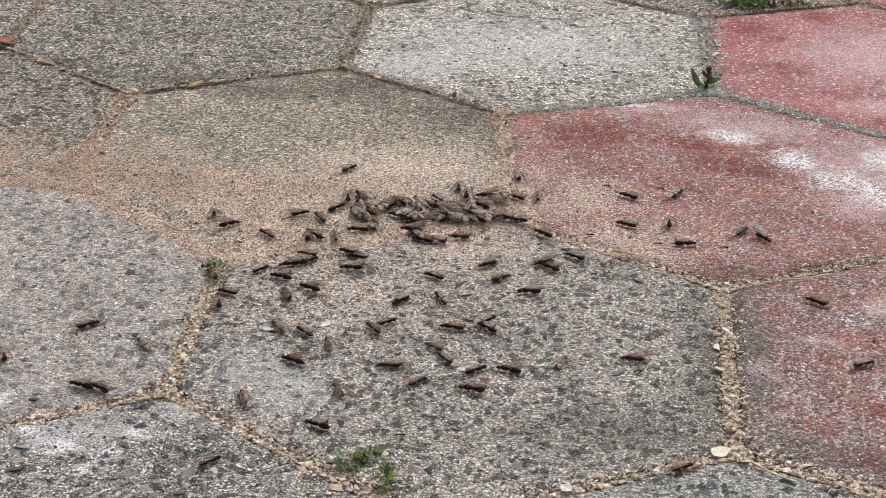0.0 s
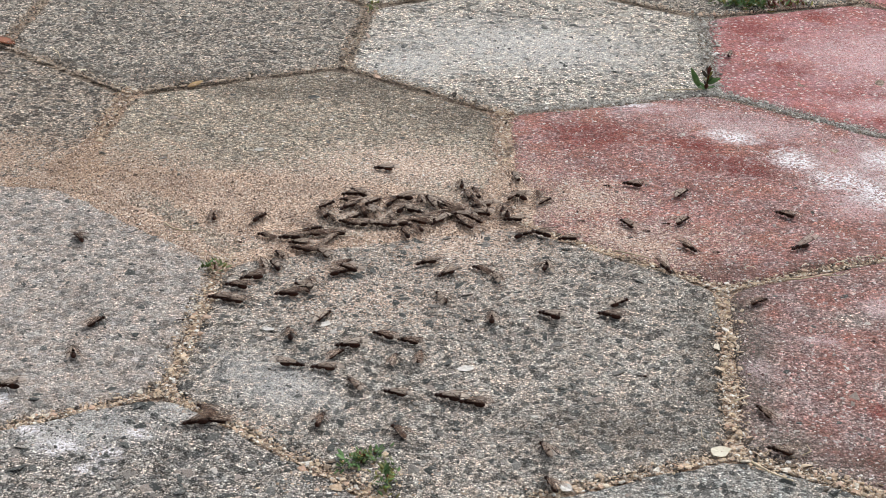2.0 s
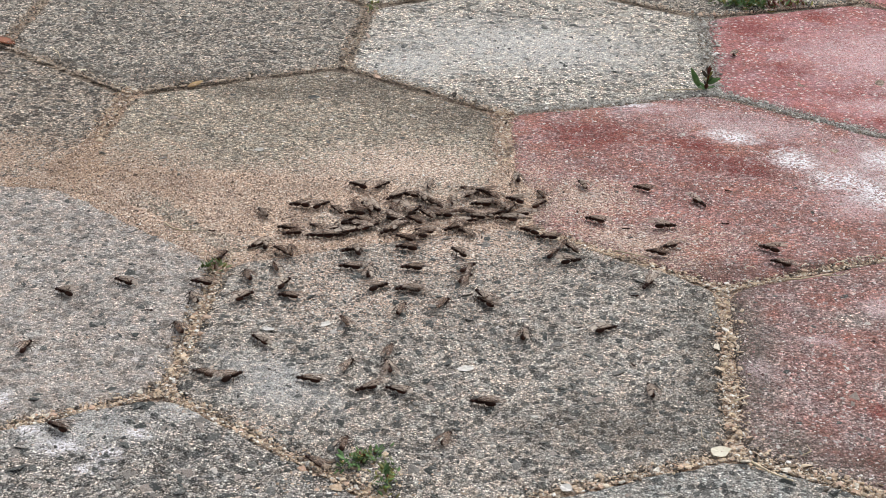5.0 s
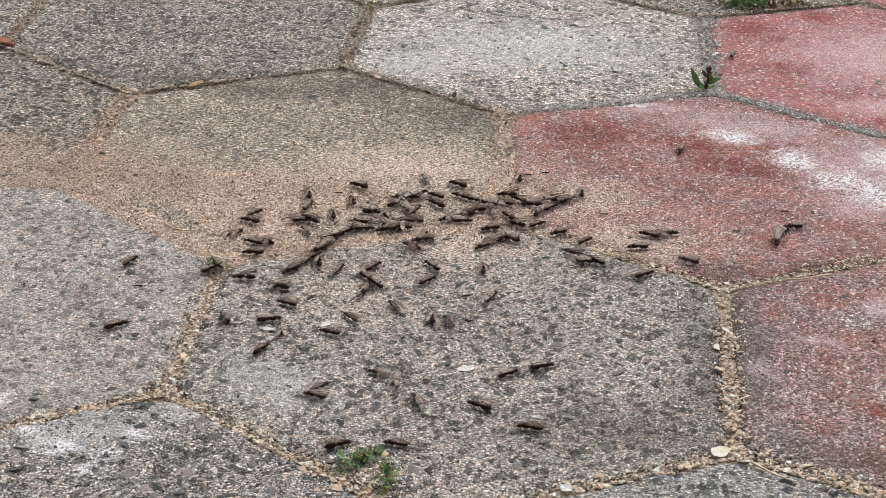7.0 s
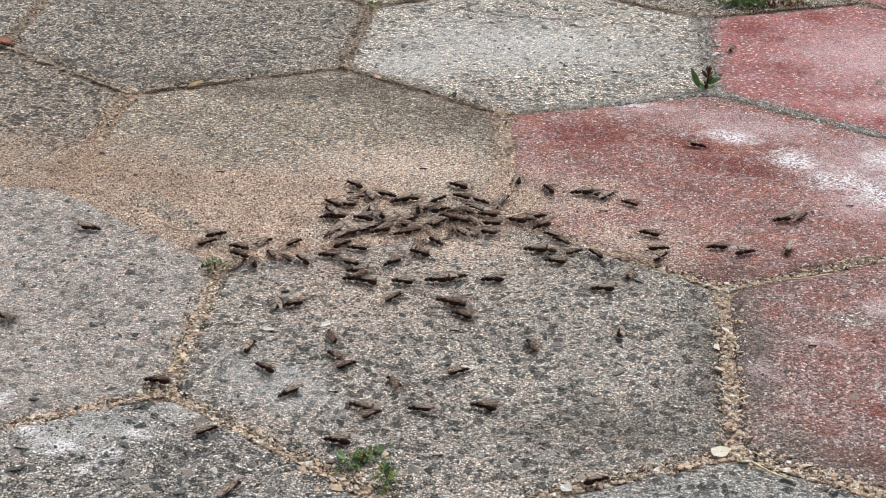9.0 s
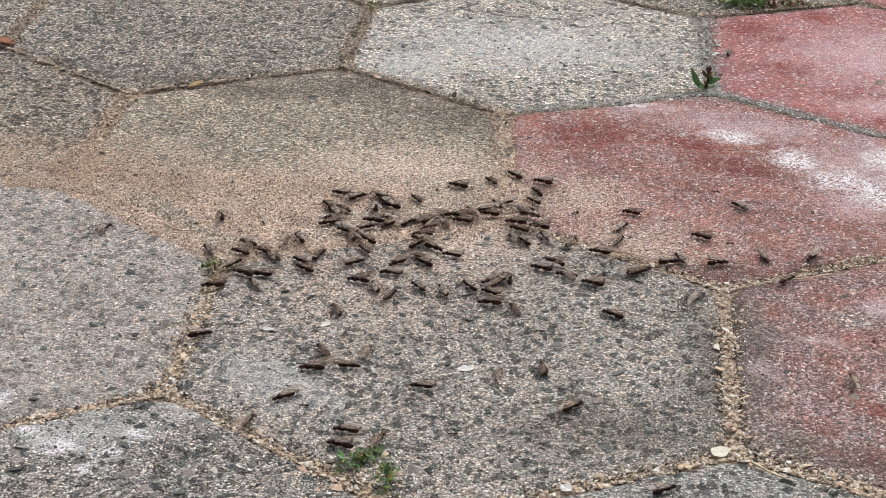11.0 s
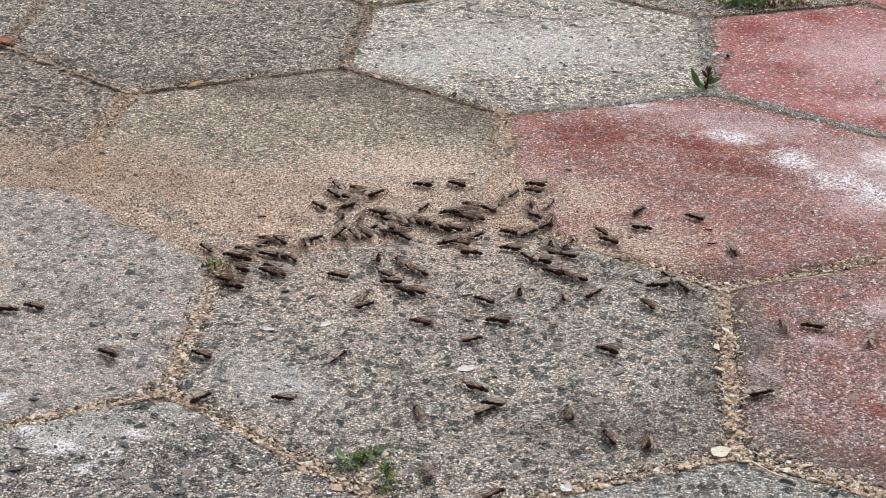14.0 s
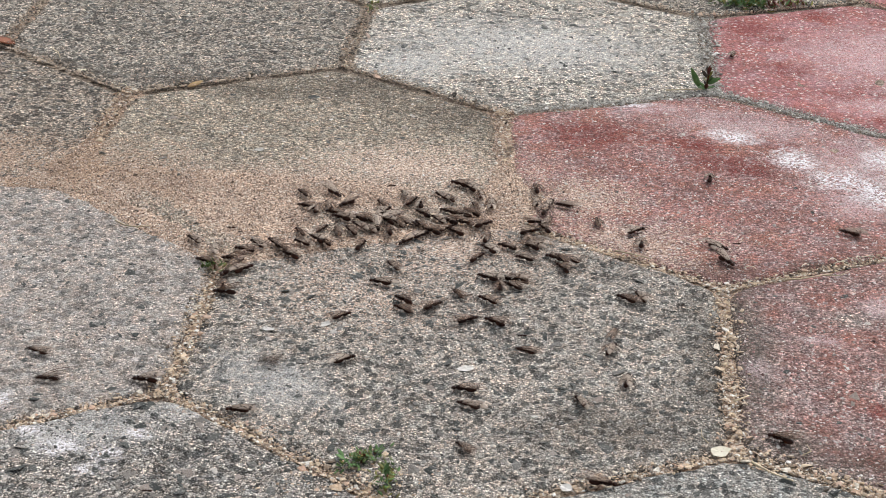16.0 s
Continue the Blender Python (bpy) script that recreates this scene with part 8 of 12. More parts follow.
    walk(ants[73], crawl((0, -27.6, 25.3, -127), (0.5, -35.0, 20.9, -133), (1, -37.2, 19.3, -150), (1.5, -41.6, 13.9, -93), (1.75, -41.7, -0.0, -132), (2, -41.9, -13.9, -171), (2.25, -37.4, -3.3, -238), (2.5, -33.0, 7.2, -305), (3, -33.0, 7.2, -298), (3.5, -25.2, 20.0, -237), (4, -25.6, 26.0, -257), (4.833, -26.7, 18.6, -278), (5.667, -25.4, 17.4, -299), (6.5, -21.6, 10.8, -320), (7, -13.3, 12.9, -266), (7.5, -25.4, 32.9, -301), (7.75, -24.4, 32.7, -246), (8, -23.3, 32.5, -191), (8.5, -41.2, 37.0, -191), (9, -43.8, 39.0, -191), (9.833, -42.6, 37.6, -214), (10.667, -40.5, 35.5, -236), (11.5, -38.1, 33.6, -259), (12, -39.0, 34.2, -227), (12.5, -37.2, 34.4, -201), (13, -43.0, 41.9, -201), (13.5, -46.9, 37.2, -201), (13.75, -44.9, 31.3, -241), (14, -42.9, 25.4, -282), (14.5, -41.4, 20.4, -313), (15, 4.9, 61.9, -262), (15.5, 3.1, 73.6, -236), (16, 2.6, 76.1, -225)))
    walk(ants[74], crawl((0, -11.9, 29.1, 123), (0.5, -11.9, 29.1, 123, 0.8), (1, -11.9, 29.5, 123), (1.5, -12.0, 29.5, 127), (2, -11.9, 29.5, 123), (2.5, -12.0, 29.5, 127), (3, -27.0, 50.1, 179), (3.5, -19.9, 45.7, 219), (4, -18.0, 44.7, 210), (4.833, -26.8, 35.7, 196), (5.667, -24.3, 34.2, 182), (6.5, -34.5, 30.7, 169), (7, -39.7, 37.9, 138), (7.5, -35.9, 40.6, 159), (7.75, -31.2, 41.4, 103), (8, -26.5, 42.3, 47), (8.5, -12.4, 60.8, 39), (9, -8.4, 47.4, 30), (9.833, -8.3, 46.1, 73), (10.667, -2.1, 41.3, 116), (11.5, -1.4, 41.3, 159), (12, 16.9, 69.4, 178), (12.5, 17.0, 68.4, 178), (13, 18.3, 69.1, 158), (13.5, 18.3, 70.4, 149), (14, 19.7, 70.9, 134), (14.5, 18.1, 69.9, 168), (15, 11.9, 61.5, 149), (15.5, 0.4, 45.3, 168), (16, 4.7, 49.8, 158)))
    walk(ants[75], crawl((0, -142.9, -13.6, 37), (0.5, -150.6, -17.7, 3), (1, -144.5, -14.6, 43), (1.5, -143.3, -11.8, 77), (2, -140.6, -10.9, 62), (2.5, -131.7, -10.0, 37), (2.75, -125.5, -1.7, 87), (3, -119.3, 6.5, 136), (3.5, -131.3, -10.4, 155), (4, -138.5, 8.3, 170), (4.833, -139.2, 21.1, 160), (5.667, -141.7, 32.2, 151), (6.5, -143.6, 51.4, 141), (7, -142.6, 40.0, 66), (7.5, -140.2, 36.3, 42), (8, -136.3, 47.3, 66), (8.5, -128.6, 54.0, 66), (9, -115.9, 62.2, 42), (9.833, -117.8, 62.3, 77), (10.667, -112.8, 57.1, 111), (11.5, -114.1, 54.7, 146), (12, -114.5, 56.2, 146), (12.5, -114.4, 56.4, 140), (13, -114.4, 56.4, 140), (13.5, -114.4, 56.4, 140), (14, -114.4, 56.4, 140), (14.5, -114.5, 56.2, 146), (15, -120.6, 63.6, 178), (15.5, -94.5, 65.3, 130), (16, -94.7, 65.1, 139)))
    walk(ants[76], crawl((0, -117.7, -23.9, 135), (0.5, -132.4, -22.3, 192), (0.75, -137.1, -27.0, 117), (1, -141.8, -31.7, 42), (1.5, -143.4, -29.6, 114), (2, -141.7, -34.4, 113), (2.5, -133.8, -32.6, 43), (3, -113.0, -30.4, 43), (3.5, -117.1, -10.0, 50), (3.75, -112.8, -3.6, 90), (4, -108.6, 2.7, 130), (4.833, -108.7, 11.6, 126), (5.667, -107.4, 24.4, 123), (6.5, -111.1, 36.4, 119), (7, -106.6, 44.5, 140), (7.25, -101.5, 47.9, 95), (7.5, -96.4, 51.2, 50), (8, -101.2, 40.3, 64), (8.5, -91.0, 47.5, 107), (9, -98.1, 46.1, 74), (9.833, -97.4, 46.4, 66), (10.667, -99.1, 46.4, 58), (11.5, -101.7, 43.6, 50), (12, -89.5, 47.2, 50), (12.25, -91.1, 45.5, 105), (12.5, -92.6, 43.8, 160), (13, -97.1, 53.7, 152), (13.5, -99.6, 52.6, 179), (14, -101.9, 52.2, 179), (14.5, -103.9, 52.8, 140), (15, -112.6, 54.0, 140), (15.5, -114.4, 56.4, 140), (16, -121.4, 63.3, 140)))
    walk(ants[77], crawl((0, -166.3, -40.1, 119), (0.5, -162.9, -33.3, 95), (0.75, -172.3, -34.9, 135), (1, -181.8, -36.4, 175), (1.5, -180.9, -37.6, 180), (2, -181.9, -37.7, 187), (2.5, -180.5, -38.6, 201), (3, -180.7, -39.8, 214), (3.5, -181.2, -38.9, 220), (3.75, -174.5, -32.3, 172), (4, -167.9, -25.8, 123), (4.833, -175.6, -30.5, 145), (5.667, -181.7, -30.3, 167), (6.5, -185.0, -28.6, 189), (7, -185.6, -28.9, 186), (7.5, -186.7, -29.9, 174), (8, -186.2, -30.5, 163), (8.5, -187.2, -31.3, 160), (9, -174.8, -12.8, 176), (9.833, -183.2, -17.1, 180), (10.667, -184.7, -11.6, 185), (11.5, -190.3, -15.3, 189), (12, -189.8, -13.8, 177), (12.5, -189.7, -15.2, 165), (13, -188.5, -16.4, 169), (13.25, -179.2, -13.3, 101), (13.5, -170.0, -10.1, 34), (14, -177.9, -7.0, 2), (14.25, -185.3, -8.2, -38), (14.5, -192.7, -9.4, -78), (15, -191.5, -10.1, -69), (15.5, -191.2, -10.5, -61), (16, -190.4, -10.8, -68)))
    walk(ants[78], crawl((0, -130.9, -56.5, 168), (0.5, -140.4, -54.1, 161), (1, -143.2, -52.1, 210), (1.5, -155.4, -50.9, 155), (2, -156.5, -61.7, 181), (2.25, -153.0, -42.2, 117), (2.5, -149.5, -22.6, 52), (2.75, -161.4, -22.2, 116), (3, -173.3, -21.7, 180), (3.5, -141.6, -8.0, 154), (4, -148.1, -16.8, 149), (4.833, -159.1, 6.6, 153), (5.667, -165.1, 16.8, 157), (6.5, -179.8, 40.1, 161), (7, -92.4, -0.1, 123), (7.5, -110.2, -22.4, 191), (7.667, -107.3, -16.5, 136), (7.833, -104.4, -10.6, 81), (8, -101.5, -4.7, 27), (8.25, -87.7, -3.5, 95), (8.5, -73.8, -2.4, 162), (8.75, -76.0, -11.6, 122), (9, -78.2, -20.8, 81), (9.833, -85.2, -20.6, 60), (10.667, -98.0, -13.9, 38), (11.5, -102.1, -17.3, 17), (11.75, -114.5, -25.9, 90), (12, -126.8, -34.5, 163), (12.5, -119.0, -50.6, 119), (13, -105.7, -67.6, 108), (13.5, -100.5, -74.2, 180), (13.75, -93.8, -66.6, 116), (14, -87.0, -59.1, 52), (14.5, -97.2, -40.2, 52), (14.75, -98.7, -41.0, 108), (15, -100.2, -41.9, 164), (15.5, -102.3, -44.5, 188), (16, -109.7, -49.3, 176)))
    walk(ants[79], crawl((0, -124.0, -57.3, 148), (0.5, -135.4, -52.2, 162), (1, -135.4, -52.2, 180), (1.5, -142.4, 25.8, 130), (2, -170.1, 57.9, 130), (2.5, -175.3, 58.6, 142), (3, -185.6, 65.3, 122), (3.5, -158.0, 5.2, 66), (4, -157.0, -27.9, 19), (4.833, -160.3, -33.5, 74), (5.667, -158.2, -36.2, 128), (6.5, -160.6, -46.3, 183), (7, -176.8, -48.9, 189), (7.5, -177.2, -50.1, 181), (8, -178.0, -49.7, 187), (8.5, -177.5, -48.4, 177), (9, -176.7, -47.1, 181), (9.833, -176.1, -47.7, 185), (10.667, -176.8, -48.6, 190), (11.5, -176.6, -47.7, 195), (12, -176.6, -46.7, 205), (12.5, -177.0, -46.6, 209), (13, -177.3, -46.5, 199), (13.5, -178.1, -45.9, 211), (14, -97.9, 50.5, 169), (14.5, -98.3, 48.0, 160), (15, -98.9, 50.6, 160), (15.5, -98.9, 50.6, 160), (16, -101.3, 49.7, 179)))
    walk(ants[80], crawl((0, -70.7, -4.0, 134), (0.5, -72.6, 11.3, 136), (1, -97.1, 17.7, 179, 0.8), (1.5, -97.1, 17.4, 189), (2, -98.7, 15.0, 179), (2.5, -100.9, 14.7, 179), (3, -86.3, 5.9, 189), (3.5, -94.7, 14.0, 153), (4, -108.4, 14.1, 154), (4.833, -107.7, 26.6, 168), (5.667, -119.1, 24.8, 182), (6.5, -120.3, 37.0, 196), (6.75, -114.5, 37.9, 123), (7, -108.8, 38.8, 50), (7.5, -102.3, 36.0, 57), (8, -102.9, 29.7, 50), (8.25, -145.9, 46.4, 111), (8.5, -188.8, 63.1, 173), (8.667, -182.1, 64.8, 113), (8.833, -175.3, 66.5, 53), (9, -168.6, 68.2, -7), (9.833, -168.0, 67.3, 18), (10.667, -163.2, 69.5, 43), (11.5, -163.3, 67.4, 68), (12, -163.3, 67.4, 68), (12.5, -164.8, 60.4, 68), (13, -162.2, 37.8, 68), (13.5, -164.8, 5.8, 46), (13.75, -166.3, 1.4, 106), (14, -167.7, -3.0, 167), (14.5, -178.9, -8.2, 169), (15, -192.3, -10.4, 189, 0.8), (15.5, -192.4, -11.4, 197, 0.8), (16, -193.9, -11.0, 198, 0.8)))
    walk(ants[81], crawl((0, -59.9, -6.0, 144), (0.5, -64.5, -5.6, 92), (1, -58.4, -28.5, 38), (1.5, -60.0, -31.8, 50), (2, -60.1, -30.9, -1), (2.5, -65.6, -29.0, -32), (2.75, -64.5, -23.5, 10), (3, -63.4, -18.0, 52), (3.5, -62.5, -26.7, 99), (3.75, -65.1, -30.2, 136), (4, -67.6, -33.6, 174), (4.833, -54.3, -40.6, 173), (5.667, -45.0, -36.4, 173), (6.5, -37.9, -41.0, 172), (7, -47.4, -50.1, 167), (7.5, -62.6, -45.0, 175), (7.75, -60.8, -47.1, 135), (8, -58.9, -49.2, 94), (8.25, -59.1, -49.9, 133), (8.5, -59.3, -50.7, 171), (9, -57.1, -49.8, 230), (9.833, -56.4, -48.8, 226), (10.667, -58.6, -52.8, 223), (11.5, -56.8, -52.3, 220), (12, -56.1, -46.5, 229), (12.167, -69.0, -38.4, 288), (12.333, -81.9, -30.4, 348), (12.5, -94.8, -22.3, 407), (12.75, -109.9, -19.3, 447), (13, -125.0, -16.3, 487), (13.5, -102.6, -11.9, 477), (14, -94.4, -28.4, 520), (14.5, -93.6, -33.1, 484), (15, -109.3, -34.7, 541), (15.5, -131.6, -30.7, 509), (16, -154.7, -35.6, 522)))
    walk(ants[82], crawl((0, -49.4, -13.5, 115), (0.5, -51.3, -12.1, 113), (1, -48.7, -13.8, 142), (1.5, -49.8, -13.6, 142), (1.75, -47.5, -17.2, 101), (2, -45.3, -20.9, 60), (2.25, -48.0, -17.2, 99), (2.5, -50.6, -13.6, 137), (3, -53.4, -16.8, 166), (3.25, -52.6, -14.6, 119), (3.5, -51.8, -12.3, 73), (3.75, -53.8, -9.0, 117), (4, -55.9, -5.7, 161), (4.833, -48.0, 4.9, 129), (5.667, -43.4, 4.7, 96), (6.5, -39.9, 13.0, 63), (6.75, -42.3, 10.5, 101), (7, -44.7, 8.1, 139), (7.5, -36.7, 23.2, 168), (7.75, -22.8, 13.0, 107), (8, -8.9, 2.8, 46), (8.25, -1.0, -0.3, 100), (8.5, 6.8, -3.3, 155), (8.75, 3.9, -14.5, 94), (9, 0.9, -25.7, 33), (9.833, 8.6, -22.7, 54), (10.667, 11.0, -26.1, 75), (11.5, 21.5, -23.9, 96), (12, 21.3, -24.8, 107), (12.5, 18.9, -19.9, 110), (13, 20.9, -5.6, 82), (13.5, 6.9, 4.9, 143), (13.75, 5.2, 1.6, 87), (14, 3.4, -1.6, 30), (14.25, 5.5, -9.4, 90), (14.5, 7.6, -17.3, 151), (14.75, 21.0, -16.6, 98), (15, 34.4, -15.9, 46), (15.5, 43.1, -8.1, 120), (16, 24.3, -6.8, 161)))
    walk(ants[83], crawl((0, -30.8, 6.5, 38), (0.5, -35.0, 12.3, 47), (1, -19.4, 16.6, 84), (1.5, -21.7, 20.0, 95), (2, -20.2, -7.1, 165), (2.5, -21.3, -6.2, 164), (3, -21.3, -6.2, 169), (3.5, -15.1, -6.5, 164), (4, -18.2, -14.4, 100), (4.833, -25.3, -14.7, 87), (5.667, -28.6, -11.6, 73), (6.5, -33.6, -6.0, 59), (6.75, -42.1, -5.2, 115), (7, -50.6, -4.5, 170), (7.5, -36.5, -94.4, 124), (7.75, -34.1, -95.9, 80), (8, -31.7, -97.4, 36), (8.5, -30.9, -78.4, 81), (9, -25.8, -59.4, 45), (9.833, -26.3, -67.9, 59), (10.667, -21.1, -74.5, 72), (11.5, -20.9, -76.1, 85), (12, -10.6, -92.9, 113), (12.5, -2.4, -37.8, 99), (13, -11.2, -37.7, 51), (13.25, -9.6, -38.9, 103), (13.5, -8.1, -40.0, 154), (13.75, -24.7, -10.6, 96), (14, -41.3, 18.8, 38), (14.5, -42.7, 17.1, 38, 0.8), (15, -43.7, 17.0, -1), (15.5, -44.7, 17.1, -11), (16, -48.7, 9.2, 42)))
    walk(ants[84], crawl((0, -34.5, 1.0, 136), (0.5, -34.8, 2.0, 148), (1, -32.6, -0.2, 162), (1.5, -32.1, 0.2, 160), (2, -30.1, -4.1, 157), (2.25, -31.2, -3.5, 104), (2.5, -32.3, -2.9, 52), (3, -32.3, -2.9, 64), (3.5, -32.5, -16.4, 38), (4, 43.8, -93.9, 34), (4.833, 46.5, -106.8, 7), (5.667, 40.2, -109.4, -20), (6.5, 45.3, -123.6, -46), (7, 46.8, -123.4, -50), (7.5, 46.1, -123.1, -39), (8, 44.9, -124.4, -38), (8.5, 44.6, -125.3, -24), (9, 46.0, -126.7, -32), (9.833, 45.3, -124.7, -34), (10.667, 48.0, -124.4, -37), (11.5, 47.1, -125.3, -39), (12, 48.3, -126.6, -45), (12.5, 47.1, -127.7, -39), (13, 46.5, -127.6, -26), (13.5, 45.1, -127.4, -19), (14, 20.5, -100.5, 41), (14.5, 23.9, -100.6, 2), (14.75, 25.0, -113.6, -38), (15, 26.1, -126.5, -78), (15.5, 24.8, -125.6, -86), (16, 24.3, -125.1, -88)))
    walk(ants[85], crawl((0, -60.1, -27.9, 161), (0.5, -60.2, -26.6, 162), (1, -61.5, -60.7, 160), (1.5, -73.3, -65.2, 171), (2, -84.4, -74.3, 200), (2.5, -97.5, -80.4, 141), (3, -97.7, -81.0, 108), (3.5, -95.7, -81.5, 67), (3.75, -101.1, -89.5, 119), (4, -106.5, -97.5, 171), (4.833, -125.9, -87.6, 155), (5.667, -142.2, -72.4, 138), (6.5, -153.9, -66.2, 122), (7, -168.8, -68.6, 189), (7.5, -168.1, -68.9, 186), (8, -167.8, -69.2, 178), (8.5, -168.9, -70.6, 165), (9, -169.0, -69.2, 179), (9.833, -168.2, -69.1, 179), (10.667, -170.0, -70.6, 179), (11.5, -170.2, -70.4, 179), (12, -171.4, -71.3, 193), (12.5, -171.7, -72.0, 187), (13, -172.8, -72.0, 196), (13.5, -174.2, -71.0, 185), (14, -95.5, 25.2, 179), (14.5, -95.5, 25.2, 179), (15, -95.5, 25.2, 165), (15.5, -94.8, 21.0, 220), (16, -97.6, 20.0, 179)))
    walk(ants[86], crawl((0, -24.6, -25.5, -170), (0.5, -42.5, -42.1, -224), (1, -42.4, -41.9, -214), (1.5, -42.5, -41.1, -217), (2, -48.1, -31.5, -180), (2.5, -26.8, -24.8, -180), (3, -29.3, -27.3, -191), (3.5, -26.5, -27.3, -204), (4, -31.8, -23.1, -211), (4.833, -25.7, -25.4, -244), (5.667, -23.2, -29.9, -276), (6.5, -20.3, -29.5, -309), (7, -20.3, -33.5, -276), (7.5, -18.6, -37.3, -214), (8, -41.6, -37.0, -245), (8.5, -40.5, -37.9, -252), (9, -30.1, -55.1, -194), (9.833, -34.2, -65.7, -188), (10.667, -31.4, -67.7, -182), (11.5, -34.9, -74.8, -176), (12, -32.8, -77.1, -131), (12.5, -41.0, -80.1, -149), (12.667, -29.5, -86.7, -204), (12.833, -17.9, -93.4, -259), (13, -6.4, -100.0, -314), (13.5, 24.2, -77.8, -331), (14, 13.0, -51.1, -321), (14.5, 8.3, -62.7, -327), (14.75, 14.7, -53.1, -254), (15, 21.1, -43.6, -180), (15.5, 19.0, -38.4, -216), (16, 7.1, -48.3, -200)))
    walk(ants[87], crawl((0, -13.1, -35.0, 45), (0.5, -17.2, -35.1, -17), (1, -14.8, -35.1, -35), (1.5, -19.4, -35.8, -4), (1.75, -27.3, -38.1, 62), (2, -35.2, -40.4, 128), (2.5, -43.1, -41.9, 150), (3, -43.1, -42.8, 178), (3.5, -37.1, -43.2, 237), (4, -29.1, -43.3, 214), (4.833, -30.2, -42.3, 211), (5.667, -29.8, -43.7, 209), (6.5, -29.0, -43.5, 206), (6.667, -35.1, -43.8, 153), (6.833, -41.2, -44.1, 101), (7, -47.3, -44.4, 49), (7.167, -52.2, -46.9, 100), (7.333, -57.1, -49.4, 151), (7.5, -62.0, -51.9, 201), (8, -78.1, -69.6, 184), (8.167, -81.9, -74.1, 129), (8.333, -85.7, -78.7, 74), (8.5, -89.4, -83.2, 19), (9, -79.8, -78.2, 41), (9.833, -78.4, -75.8, 56), (10.667, -68.2, -71.0, 70), (11.5, -66.7, -65.2, 85), (12, -59.3, -52.4, 145), (12.5, -58.7, -52.6, 173), (13, -57.9, -53.9, 186), (13.5, -58.4, -52.8, 182), (14, -58.3, -53.8, 179), (14.5, -68.4, -58.5, 163), (15, -70.2, -63.5, 222), (15.5, -69.5, -62.7, 217), (16, -72.4, -63.7, 180)))
    walk(ants[88], crawl((0, -39.8, -45.8, 120), (0.5, -43.5, -52.6, 46), (0.75, -38.6, -63.9, 100), (1, -33.7, -75.2, 153), (1.25, -22.0, -64.4, 98), (1.5, -10.3, -53.7, 43), (1.75, -12.4, -61.3, 87), (2, -14.6, -68.9, 130), (2.5, -16.0, -65.2, 130), (3, -19.0, -64.6, 168), (3.5, -8.1, -69.2, 148), (4, -3.7, -77.6, 104), (4.833, 0.2, -72.8, 80), (5.667, 8.8, -63.9, 56), (6.5, 17.8, -63.1, 33), (6.75, 23.9, -61.1, 106), (7, 29.9, -59.1, 179), (7.5, 28.7, -77.3, 153), (8, 114.3, 114.4, 192), (8.5, 110.0, 99.5, 192), (9, 99.0, 93.8, 192), (9.833, 94.6, 100.3, 179), (10.667, 92.2, 103.2, 167), (11.5, 93.2, 104.0, 155), (12, 67.4, 133.1, 171), (12.5, 79.9, 114.3, 155), (12.667, 75.0, 107.8, 104), (12.833, 70.2, 101.3, 53), (13, 65.3, 94.8, 1), (13.5, 55.9, 81.9, 45), (13.75, 54.4, 87.1, 101), (14, 53.0, 92.3, 156), (14.5, 47.7, 81.0, 132), (15, 36.6, 57.9, 149), (15.5, 36.0, 67.9, 157), (16, 34.0, 69.6, 134, 0.8)))
    walk(ants[89], crawl((0, -72.2, -55.5, 112), (0.5, -72.5, -54.9, 115), (1, -74.2, -54.5, 131), (1.5, -76.9, -56.6, 170), (2, -83.0, -65.4, 152), (2.5, -92.8, -68.6, 162), (3, -113.9, -67.8, 141), (3.25, -119.5, -74.9, 97), (3.5, -125.0, -82.1, 53), (3.75, -116.7, -87.0, 118), (4, -108.3, -91.9, 182), (4.833, -92.6, -51.2, 165), (5.667, -80.5, -7.0, 147), (6.5, -66.3, 38.6, 129), (7, -78.1, 31.6, 62), (7.5, -77.2, 24.5, 131), (8, -72.3, 15.6, 62), (8.25, -71.3, 15.5, 111), (8.5, -70.2, 15.5, 160), (9, -69.2, 15.2, 210), (9.833, -78.3, 20.1, 200), (10.667, -84.0, 35.8, 189), (11.5, -89.3, 38.7, 179), (12, -82.0, 37.4, 179), (12.5, -91.3, 32.1, 189), (13, -92.9, 36.5, 140), (13.5, -94.6, 33.7, 140, 0.8), (14, -99.4, 38.4, 106, 0.8), (14.5, -105.3, 34.5, 141), (15, -103.2, 30.2, 104), (15.5, -102.7, 37.2, 153), (16, -112.1, 45.7, 160)))
